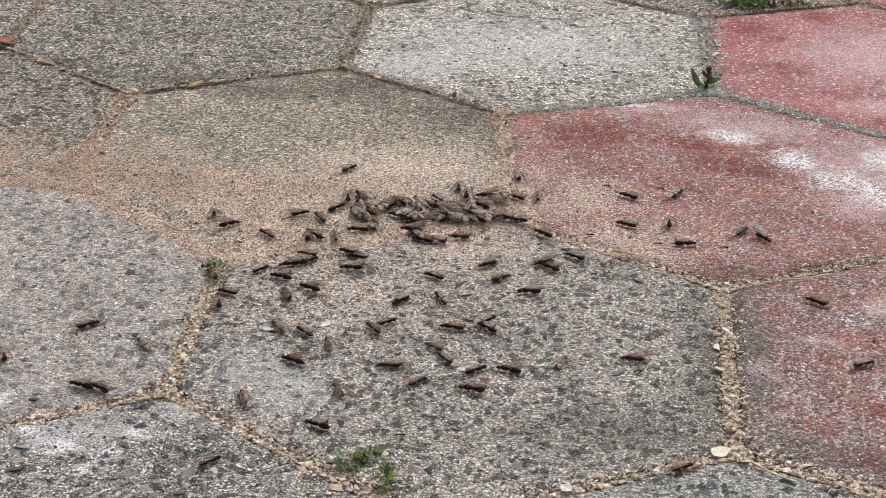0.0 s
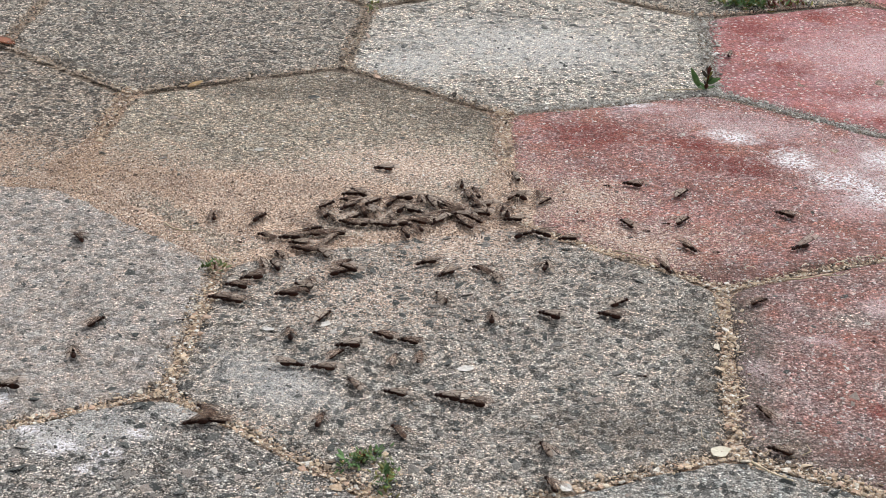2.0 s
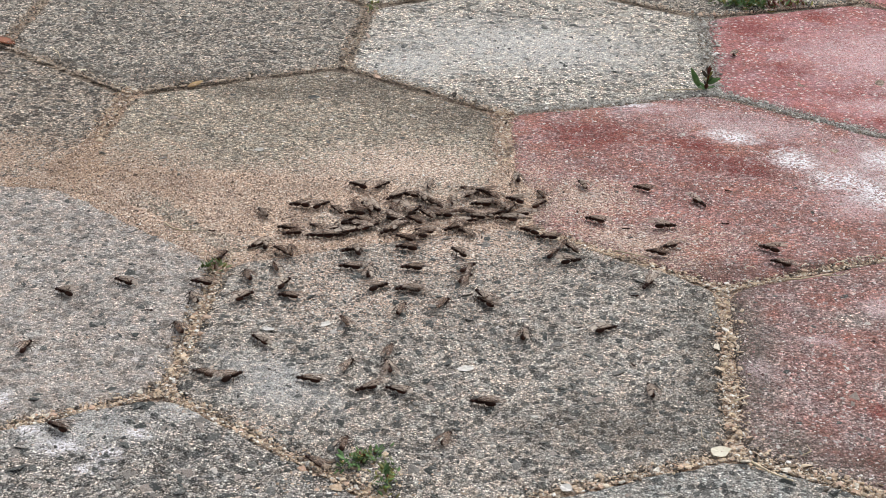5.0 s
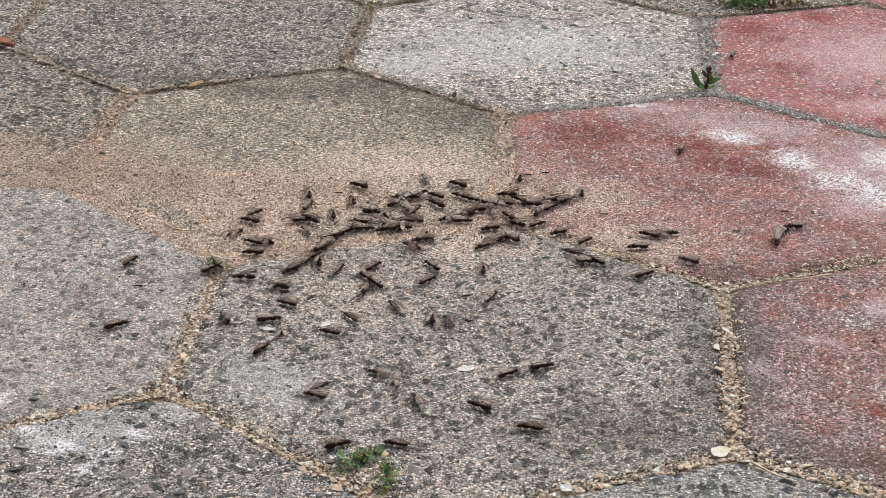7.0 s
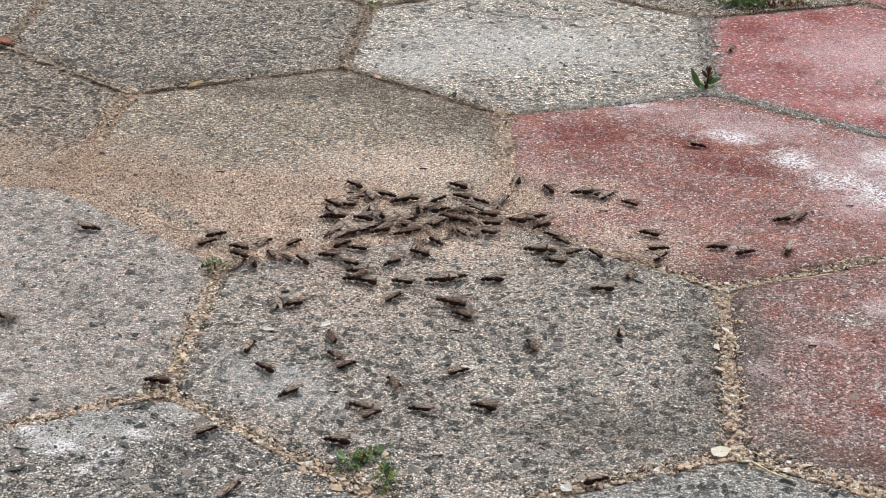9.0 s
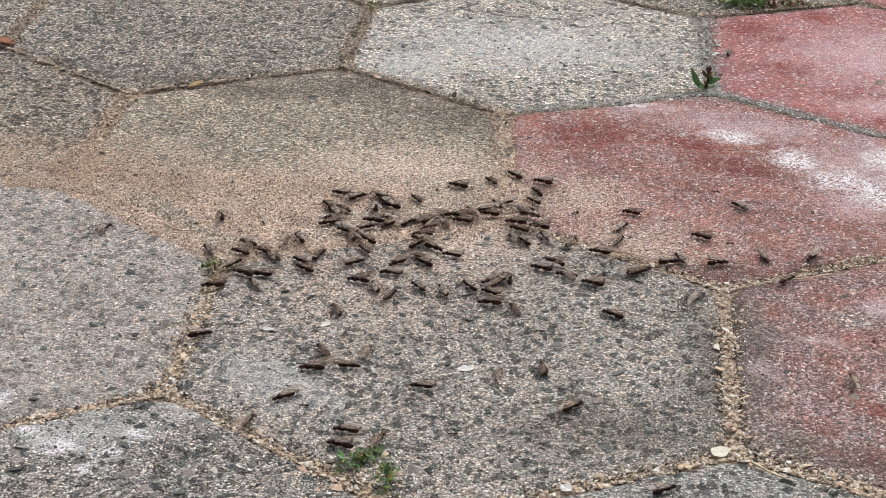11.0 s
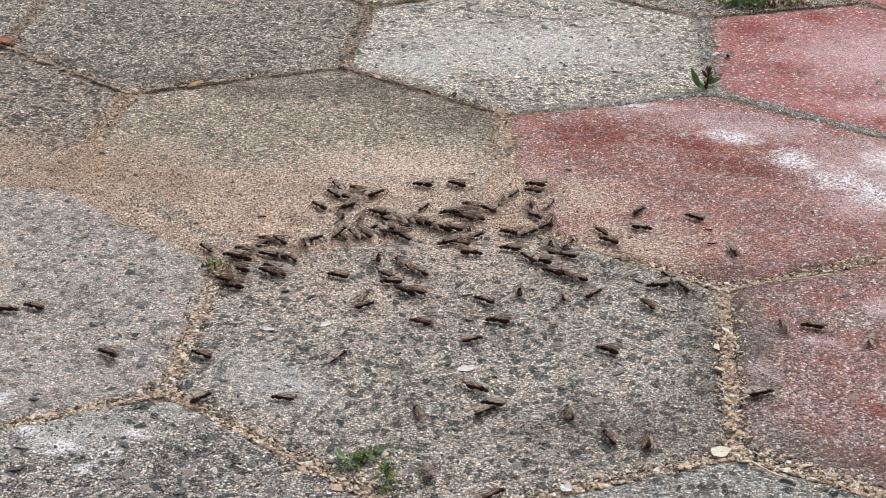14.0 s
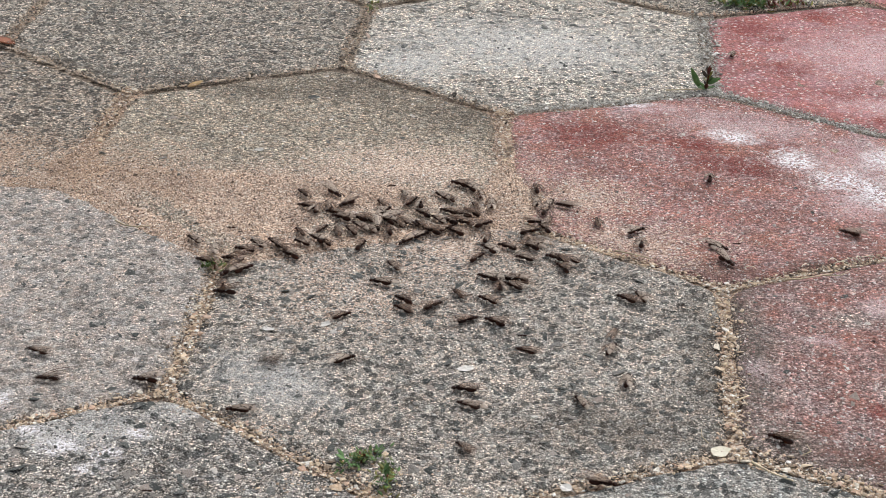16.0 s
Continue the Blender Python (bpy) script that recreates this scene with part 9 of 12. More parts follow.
    walk(ants[90], crawl((0, -42.9, -69.0, 164), (0.5, -44.1, -68.6, 162), (1, -43.6, -68.8, 153), (1.5, -44.5, -70.5, 187), (1.75, -43.7, -68.2, 136), (2, -42.8, -65.9, 85), (2.5, -21.7, -61.3, 33), (3, -26.9, -71.5, 36), (3.5, -31.8, -79.6, 58), (4, -33.7, -80.3, 122), (4.833, -31.8, -79.1, 93), (5.667, -34.6, -81.4, 65), (6.5, -33.1, -80.9, 37), (7, -34.2, -80.1, 31), (7.5, -31.4, -77.1, 37), (7.75, -32.1, -75.6, 75), (8, -32.8, -74.2, 114), (8.5, -38.4, -77.7, 136), (9, -34.3, -77.9, 173), (9.833, -32.4, -80.2, 173), (10.667, -32.7, -79.9, 172), (11.5, -33.1, -79.8, 171), (12, -33.1, -79.8, 174, 0.8), (12.5, -32.8, -75.9, 154), (12.75, -33.0, -72.7, 99), (13, -33.3, -69.4, 43), (13.5, -35.6, -108.9, 48), (14, -2.0, -91.7, 122), (14.5, 18.2, -71.7, 135), (15, 18.2, -71.7, 135), (15.5, 31.1, -91.4, 139), (15.75, 32.3, -108.4, 179), (16, 33.6, -125.4, 219)))
    walk(ants[91], crawl((0, -74.1, -96.0, 46), (0.25, -64.5, -90.2, 115), (0.5, -55.0, -84.3, 183), (1, -55.8, -69.4, 186), (1.5, -68.9, -69.5, 150), (2, -78.4, -72.2, 183), (2.5, -89.6, -75.0, 171), (3, -100.2, -74.2, 159), (3.5, -79.9, -84.9, 177), (4, -61.4, -104.0, 154), (4.833, -42.7, -94.2, 144), (5.667, -30.5, -76.4, 134), (6.5, -19.7, -60.1, 124), (7, -14.5, -76.2, 176), (7.5, -19.1, -72.3, 185), (8, -36.0, -50.8, 113), (8.5, -32.7, -33.8, 56), (9, -40.3, -28.0, 41), (9.833, -41.3, -29.7, 25), (10.667, -39.1, -28.2, 9), (11.5, -40.2, -28.4, -6), (11.75, -38.9, -31.7, 51), (12, -37.7, -35.0, 108), (12.25, -32.1, -40.6, 149), (12.5, -26.6, -46.3, 190), (12.75, -25.6, -56.2, 126), (13, -24.6, -66.2, 62), (13.25, -17.0, -62.6, 117), (13.5, -9.5, -59.0, 172), (14, -9.6, -56.2, 117), (14.5, -9.6, -56.2, 99), (15, -9.6, -56.2, 116), (15.5, 9.9, -53.0, 180), (16, 8.4, -75.3, 135)))
    walk(ants[92], crawl((0, -10.2, -9.5, 151), (0.5, -24.8, -25.0, 152), (1, -23.6, -27.4, 136), (1.5, -24.9, -26.7, 189), (1.75, -24.3, -24.0, 137), (2, -23.7, -21.3, 86), (2.5, -25.4, -15.7, 91), (3, -45.0, -21.1, 152), (3.5, -34.6, -26.9, 165), (3.75, -38.0, -26.8, 125), (4, -41.4, -26.6, 85), (4.833, -40.6, -27.2, 76), (5.667, -34.2, -28.7, 67), (6.5, -33.9, -27.4, 59), (6.75, -30.6, -29.4, 114), (7, -27.3, -31.4, 168), (7.5, -26.8, -33.0, 148), (8, -27.3, -30.8, 167), (8.5, -26.4, -31.7, 215), (8.75, -23.7, -34.2, 176), (9, -21.0, -36.7, 137), (9.833, -25.0, -32.7, 114), (10.667, -33.6, -18.8, 92), (11.5, -35.1, -14.0, 69), (12, -42.2, -7.2, 128), (12.5, -56.1, -15.5, 99), (13, -59.9, 13.8, 96), (13.5, -63.5, 29.0, 139), (14, -79.9, 41.2, 139), (14.5, -79.9, 41.2, 140), (15, -70.2, 54.9, 179), (15.5, -70.1, 55.4, 159), (16, -69.1, -29.1, 182)))
    walk(ants[93], crawl((0, 137.0, 51.1, 153), (0.25, 131.9, 57.0, 210), (0.5, 126.9, 62.8, 266), (1, 128.1, 69.6, 206), (1.25, 112.8, 76.2, 168), (1.5, 97.4, 82.7, 130), (1.667, 93.9, 85.5, 70), (1.833, 90.4, 88.4, 10), (2, 86.9, 91.2, -50), (2.5, 89.8, 111.9, -77), (2.667, 86.0, 116.6, -133), (2.833, 82.1, 121.2, -190), (3, 78.3, 125.9, -246), (3.25, 83.8, 120.6, -302), (3.5, 89.3, 115.3, -359), (3.75, 86.3, 102.4, -405), (4, 83.3, 89.5, -451), (4.833, 80.2, 90.3, -497), (5.667, 70.2, 92.6, -543), (6.5, 68.9, 99.3, -589), (7, 70.1, 101.2, -557), (7.5, 66.5, 97.8, -589), (8, 72.6, 101.6, -589), (8.5, 70.1, 102.9, -557), (9, 70.1, 102.3, -557), (9.833, 66.1, 99.1, -596), (10.667, 58.6, 93.6, -635), (11.5, 55.6, 92.8, -674), (11.75, 57.3, 101.8, -603), (12, 59.0, 110.8, -531), (12.5, 65.2, 109.7, -496), (13, 62.7, 105.6, -531), (13.167, 43.5, 58.1, -582), (13.333, 24.3, 10.6, -632), (13.5, 5.1, -36.9, -682), (14, 8.8, -36.4, -742), (14.25, 11.4, -38.8, -692), (14.5, 14.0, -41.2, -643), (14.75, 14.3, -40.6, -590), (15, 14.7, -40.0, -537), (15.5, 11.1, -37.6, -610), (16, 4.6, -37.6, -541)))
    walk(ants[94], crawl((0, 149.9, 3.7, 23), (0.5, 135.1, -22.5, 25), (0.75, 127.2, -24.7, 96), (1, 119.4, -26.9, 167), (1.5, 107.9, -30.1, 141), (2, 111.0, -36.5, 123), (2.5, 118.6, -37.3, 157), (3, 138.8, -37.4, 188), (3.5, 147.8, -45.9, 149), (3.75, 156.9, -44.4, 109), (4, 166.0, -43.0, 69), (4.833, 166.5, -42.2, 65), (5.667, 167.3, -42.4, 60), (6.5, 166.4, -42.6, 56), (7, 166.2, -43.2, 43), (7.5, 166.2, -43.6, 38), (8, 166.5, -45.1, 32), (8.5, 166.2, -43.9, 43), (9, 165.9, -44.6, 41), (9.833, 153.8, -35.0, 61), (10.667, 150.0, -17.6, 81), (11.5, 138.6, -2.7, 101), (12, 150.8, -36.1, 109), (12.25, 159.1, -34.8, 69), (12.5, 167.4, -33.5, 29), (13, 168.8, -34.4, 17), (13.5, 169.1, -34.3, 21), (13.75, 137.3, 28.1, -28), (14, 105.5, 90.5, -78), (14.5, 100.2, 94.0, -25), (15, 99.0, 93.8, -25), (15.5, 100.1, 92.3, -24), (16, 99.0, 93.8, -25)))
    walk(ants[95], crawl((0, 7.3, 13.9, 49), (0.5, 4.7, 15.5, 58), (0.75, 4.7, 12.6, 107), (1, 4.7, 9.7, 156), (1.5, 5.3, 17.3, 104), (2, 9.4, 16.7, 94), (2.5, 15.2, 22.7, 53), (3, 12.6, 17.8, -3), (3.25, 7.9, 22.9, 64), (3.5, 3.2, 28.1, 130), (4, 3.6, 30.7, 125), (4.833, 5.5, 28.5, 136), (5.667, 6.8, 29.3, 148), (6.5, 6.5, 29.5, 159), (6.75, 6.9, 31.5, 113), (7, 7.2, 33.5, 67), (7.25, 0.4, 34.7, 109), (7.5, -6.4, 35.8, 151), (8, -18.8, 33.5, 159), (8.5, -18.8, 23.7, 169), (9, -8.9, 25.0, 179, 0.8), (9.833, 1.3, 32.0, 182, 0.5), (10.667, 4.6, 27.1, 186, 0.3), (11.5, 11.5, 35.3, 189), (11.667, 11.9, 38.3, 136), (11.833, 12.3, 41.3, 83), (12, 12.7, 44.4, 29), (12.5, 12.8, 36.5, -30), (13, 15.0, 24.2, 39), (13.25, 14.5, 21.7, 86), (13.5, 14.1, 19.2, 133), (14, 12.0, 14.8, 179), (14.5, 14.4, 16.5, 212), (15, 11.2, 16.3, 152), (15.5, 10.8, 15.3, 154), (16, 11.0, 13.6, 151)))
    walk(ants[96], crawl((0, 8.4, 8.7, 145), (0.25, 10.8, 8.7, 91), (0.5, 13.1, 8.8, 36), (1, 14.1, 9.2, 36), (1.5, 34.5, 20.2, 51), (1.75, 33.1, 21.3, 105), (2, 31.6, 22.3, 158), (2.25, 34.9, 26.0, 115), (2.5, 38.2, 29.6, 72), (3, 24.5, 27.8, 43), (3.25, 13.5, 30.4, 80), (3.5, 2.5, 32.9, 118), (4, 2.5, 32.9, 118, 0.8), (4.833, 4.1, 32.4, 129, 0.8), (5.667, 4.2, 31.2, 140, 0.8), (6.5, 3.1, 31.5, 150, 0.8), (7, -19.0, 56.6, 136), (7.5, -10.2, 37.1, 168, 0.8), (8, -16.2, 39.6, 168), (8.5, -13.1, 41.3, 179, 0.8), (9, -15.7, 44.1, 189), (9.833, -16.0, 43.2, 160), (10.667, -13.3, 36.5, 131), (11.5, -10.9, 35.6, 102), (12, -12.5, 42.5, 131), (12.5, -26.4, 50.2, 137), (13, -26.1, 60.9, 112), (13.5, -24.0, 45.8, 113), (14, -23.0, 50.8, 137), (14.5, -23.0, 51.1, 93), (15, -17.2, 44.4, 82), (15.5, -17.6, 46.1, 39), (16, -14.7, 22.4, 46)))
    walk(ants[97], crawl((0, -4.9, 6.7, 177), (0.5, -6.1, 6.5, 157), (1, -13.1, -7.6, 160), (1.5, -17.8, -11.3, 110), (2, -14.5, -18.1, 92), (2.5, -21.2, 20.0, 87), (3, -26.0, 21.8, 136), (3.5, -18.0, 23.8, 168), (4, -18.4, 37.7, 189), (4.833, -23.5, 35.5, 179, 0.3), (5.667, -30.3, 32.1, 169, 0.5), (6.5, -30.7, 29.1, 160, 0.8), (7, -29.4, 20.0, 126), (7.5, -33.5, 26.6, 54), (8, -31.5, 29.2, 47), (8.5, -31.2, 27.0, 54), (9, -31.2, 27.0, 54), (9.833, -31.6, 27.6, 59), (10.667, -33.0, 28.8, 64), (11.5, -31.8, 28.6, 69), (12, -31.0, 33.4, 138), (12.25, -33.8, 26.1, 92), (12.5, -36.6, 18.8, 47), (13, -24.8, 29.5, 53), (13.25, -15.7, 33.2, 106), (13.5, -6.7, 37.0, 159), (14, -23.3, 32.5, 169, 0.8), (14.25, -19.7, 31.1, 119, 0.4), (14.5, -16.1, 29.7, 68), (15, 8.5, 38.0, 38), (15.5, -3.8, 14.6, 38), (16, -0.0, 13.3, 35)))
    walk(ants[98], crawl((0, -4.8, -16.9, 139), (0.25, -6.7, -21.6, 91), (0.5, -8.7, -26.3, 43), (0.75, -10.3, -35.3, 115), (1, -11.9, -44.3, 186), (1.5, -19.1, -44.5, 170), (2, -19.6, -44.3, 167), (2.5, -20.6, -44.8, 172), (3, -19.9, -39.8, 142), (3.5, -20.0, -43.8, 161), (4, -21.7, -43.9, 170), (4.833, -19.5, -42.1, 162), (5.667, -20.4, -42.3, 154), (6.5, -18.7, -42.8, 146), (7, -10.7, -48.5, 116), (7.5, -13.3, -49.2, 85), (8, -8.7, -35.0, 35), (8.5, -11.7, -38.1, -18), (8.667, -11.0, -43.1, -71), (8.833, -10.2, -48.1, -124), (9, -9.5, -53.1, -177), (9.833, -10.1, -45.5, -178), (10.667, -12.2, -39.0, -179), (11.5, -8.3, -36.5, -180), (12, -8.3, -35.5, -224), (12.5, -7.4, -38.3, -199), (13, -6.8, -35.4, -183), (13.5, -0.2, -42.6, -195), (14, 15.6, -45.9, -184), (14.25, 21.5, -42.0, -243), (14.5, 27.3, -38.2, -302), (15, 23.8, -46.4, -251, 0.8), (15.5, 49.0, -41.7, -323), (15.75, 47.8, -40.8, -282), (16, 46.5, -39.8, -240)))
    walk(ants[99], crawl((0, 6.9, -23.8, 38), (0.5, 2.4, -26.6, -13), (1, -2.0, -26.2, -13), (1.167, -1.4, -31.4, -69), (1.333, -0.9, -36.6, -125), (1.5, -0.4, -41.8, -180), (2, -0.7, -44.5, -190), (2.25, 13.5, -36.5, -258), (2.5, 27.7, -28.6, -326), (3, 51.6, -16.1, -297), (3.25, 55.9, -18.0, -255), (3.5, 60.1, -20.0, -214), (4, 78.0, -4.9, -268), (4.833, 73.3, -24.0, -261), (5.667, 59.7, -42.7, -254), (6.5, 50.3, -62.1, -247), (7, 86.7, 78.3, -204), (7.5, 73.8, 91.8, -204), (8, 69.0, 89.9, -229), (8.5, 51.1, 73.1, -203), (9, 51.7, 47.8, -171), (9.833, 49.2, 47.5, -181), (10.667, 49.3, 51.6, -192), (11.5, 43.5, 56.3, -202), (12, 40.6, 64.2, -246), (12.5, 31.2, 55.0, -267), (13, 44.4, 49.6, -331), (13.5, 51.7, 48.1, -361), (14, 47.7, 43.3, -309), (14.25, 106.2, 54.9, -376), (14.5, 164.7, 66.6, -442), (14.667, 165.1, 74.0, -493), (14.833, 165.4, 81.4, -543), (15, 165.8, 88.8, -594), (15.5, 168.0, 87.6, -637), (16, 157.2, 117.6, -566)))
    walk(ants[100], crawl((0, 19.4, -21.2, 169), (0.5, 21.5, -24.3, 230), (1, 53.7, -52.7, 180), (1.5, 40.5, -84.4, 109), (2, 39.1, -92.5, 117), (2.25, 40.0, -108.4, 157), (2.5, 41.0, -124.3, 197), (3, 39.7, -123.2, 184), (3.5, 40.1, -123.5, 180), (4, 41.1, -122.3, 184), (4.833, 39.7, -123.9, 186), (5.667, 39.6, -121.7, 189), (6.5, 40.1, -123.1, 191), (7, 38.9, -122.1, 185), (7.25, 48.1, -90.7, 120), (7.5, 57.2, -59.3, 56), (8, 61.1, -57.1, 35), (8.25, 59.6, -59.1, 83), (8.5, 58.0, -61.1, 131), (8.75, 55.7, -74.5, 80), (9, 53.3, -88.0, 30), (9.833, 56.8, -92.2, 33), (10.667, 71.8, -91.4, 35), (11.5, 78.0, -88.5, 38), (12, 79.2, -91.7, 31), (12.25, 73.8, -86.1, 88), (12.5, 68.3, -80.5, 144), (13, 51.4, -70.2, 146), (13.5, 45.0, -64.7, 118), (14, 57.2, -61.8, 116), (14.5, 61.2, -73.6, 106), (14.75, 51.2, -82.5, 63), (15, 41.2, -91.4, 20), (15.25, 42.1, -107.7, -20), (15.5, 43.0, -124.0, -60), (16, 44.3, -123.3, -68)))
    walk(ants[101], crawl((0, 37.8, -14.0, 74), (0.5, 26.5, -29.4, 137), (1, 31.6, -62.9, 115), (1.5, 36.2, -72.4, 115), (2, 36.2, -72.4, 117), (2.5, -13.8, 49.3, 159, 0.8), (3, -15.1, 48.2, 189), (3.5, -13.8, 49.3, 159), (4, -7.7, 58.2, 150), (4.833, -10.2, 68.7, 141, 0.3), (5.667, -2.2, 77.4, 133, 0.5), (6.5, -0.6, 86.7, 124, 0.8), (6.75, 1.6, 86.0, 167, 0.4), (7, 3.7, 85.3, 211), (7.5, 11.2, 83.8, 211), (8, 1.5, 83.3, 211), (8.5, -5.6, 82.4, 157), (9, -5.2, 91.1, 148), (9.833, 4.9, 84.6, 140), (10.667, 14.7, 88.1, 131), (11.5, 19.1, 83.4, 123), (12, 21.2, 87.6, 80), (12.5, 21.0, 87.6, 85), (13, 21.1, 84.9, 90), (13.5, 21.3, 84.8, 128, 0.8), (13.75, 19.6, 89.8, 84, 0.4), (14, 17.9, 94.8, 40), (14.5, 17.6, 96.1, 29), (15, 16.7, 95.4, 29), (15.5, 17.1, 96.8, 31), (16, 18.3, 95.5, 32)))
    walk(ants[102], crawl((0, 64.7, -6.7, 179), (0.5, 74.9, -29.1, 111), (1, 65.3, -12.7, 154), (1.25, 0.7, -10.6, 94), (1.5, -64.0, -8.5, 35), (2, -65.4, -9.1, 108), (2.5, -63.9, -6.2, 152), (3, -60.9, -3.4, 180), (3.25, -59.5, -9.3, 111), (3.5, -58.1, -15.2, 41), (4, -77.3, -44.4, 44), (4.833, -79.9, -43.7, 50), (5.667, -77.5, -38.8, 56), (6.5, -77.6, -36.0, 62), (7, -73.7, -21.8, 65), (7.5, -73.5, -23.5, 74), (8, -74.2, -22.5, 65), (8.5, -75.2, -27.0, 89), (9, -69.0, -34.8, 146), (9.833, -64.3, -36.6, 162), (10.667, -56.2, -34.6, 177), (11.5, -48.5, -29.4, 192), (12, -79.5, -37.4, 149), (12.5, -104.6, -32.5, 165), (13, -108.4, -34.4, 174), (13.5, -109.4, -35.8, 186), (14, -128.9, -33.0, 156), (14.5, -149.9, -49.2, 170), (14.75, -151.7, -59.3, 121), (15, -153.5, -69.3, 72), (15.25, -160.6, -70.4, 112), (15.5, -167.7, -71.5, 152), (16, -144.1, -54.2, 183)))
    walk(ants[103], crawl((0, 7.4, -37.1, 178), (0.5, 7.5, -35.2, 124), (1, 3.4, -37.7, 142), (1.5, 12.2, -46.1, 79), (1.75, 10.4, -46.5, 126), (2, 8.5, -46.9, 173), (2.5, 11.2, -45.8, 159), (3, 15.1, -45.3, 198), (3.5, 14.5, -45.2, 201), (4, 12.4, -46.5, 179), (4.833, 12.5, -45.8, 174), (5.667, 10.5, -47.6, 170), (6.5, 11.5, -48.5, 165), (7, 11.2, -48.1, 159), (7.5, 12.4, -47.3, 152), (8, 11.9, -47.1, 169), (8.5, 15.3, -47.6, 196), (9, 12.7, -48.5, 170), (9.833, 27.8, -50.9, 120), (10.667, 41.2, -42.2, 70), (11.5, 50.6, -45.7, 20), (12, 67.1, -35.8, 36), (12.25, 77.6, -28.5, 95), (12.5, 88.2, -21.1, 154), (13, 90.4, -26.8, 129), (13.25, 87.9, -31.6, 83), (13.5, 85.4, -36.4, 38), (14, 70.3, -61.1, 91), (14.5, 67.5, -84.2, 108), (15, 67.5, -84.2, 101), (15.5, 53.2, -88.4, 37), (16, 55.5, -89.1, -5)))
    walk(ants[104], crawl((0, 81.3, -75.7, 29), (0.25, 67.2, -85.0, 99), (0.5, 53.2, -94.3, 169), (1, 129.2, -59.6, 179), (1.5, 115.1, -61.0, 167), (2, 115.1, -61.0, 160), (2.167, 97.8, -17.8, 107), (2.333, 80.6, 25.4, 54), (2.5, 63.3, 68.6, 0), (3, 60.1, 74.9, -48), (3.167, 51.5, 77.9, -103), (3.333, 42.8, 80.9, -158), (3.5, 34.2, 83.9, -212), (4, 37.9, 86.4, -227, 0.8), (4.833, 36.9, 82.5, -222, 0.5), (5.667, 39.3, 79.8, -217, 0.3), (6.5, 36.9, 76.2, -212), (7, 47.6, 71.4, -203, 0.8), (7.5, 51.1, 70.2, -193), (8, 36.8, 68.7, -246), (8.5, 36.5, 71.3, -281), (8.75, 33.8, 70.2, -231), (9, 31.1, 69.2, -182), (9.833, 32.2, 68.3, -185), (10.667, 36.6, 60.2, -189), (11.5, 36.4, 57.4, -192), (12, 40.8, 74.5, -227), (12.5, 40.7, 71.5, -212), (13, 45.5, 64.3, -203), (13.5, 58.9, 51.6, -202), (14, 41.2, 55.9, -202), (14.5, 40.3, 56.1, -219), (15, 40.1, 55.7, -202, 0.8), (15.5, 43.1, 66.5, -203), (16, 37.0, 70.4, -193, 0.8)))
    walk(ants[105], crawl((0, 109.8, 111.9, 55), (0.5, 114.3, 114.4, 55), (1, 114.4, 124.3, 101), (1.5, 113.8, 137.4, 38), (1.75, 122.1, 135.2, 96), (2, 130.3, 132.9, 154), (2.25, 124.4, 127.5, 85), (2.5, 118.4, 122.0, 17), (2.75, 113.0, 123.5, 72), (3, 107.5, 124.9, 128), (3.25, 109.3, 89.3, 167), (3.5, 111.2, 53.8, 206), (4, 111.2, 53.8, 215), (4.833, 122.0, 76.4, 168), (5.667, 137.4, 107.1, 120), (6.5, 151.5, 126.5, 72), (6.75, 142.3, 123.5, 134), (7, 133.1, 120.4, 197), (7.5, 136.8, 135.9, 126), (8, 136.8, 137.1, 110), (8.5, 136.8, 135.9, 110), (9, 137.2, 131.7, 55), (9.833, 134.3, 108.9, 50), (10.667, 128.4, 81.4, 44), (11.5, 119.3, 51.0, 39), (12, 110.6, 44.3, 25), (12.5, 119.1, 40.7, 36), (13, 126.2, 41.4, -16), (13.5, 131.2, 41.1, 28), (13.75, 132.5, 35.6, 102), (14, 133.7, 30.2, 176), (14.5, 149.4, 21.4, 164), (15, 152.9, 17.8, 148), (15.5, 154.9, 14.2, 164), (15.75, 164.9, 15.9, 124), (16, 175.0, 17.5, 84)))
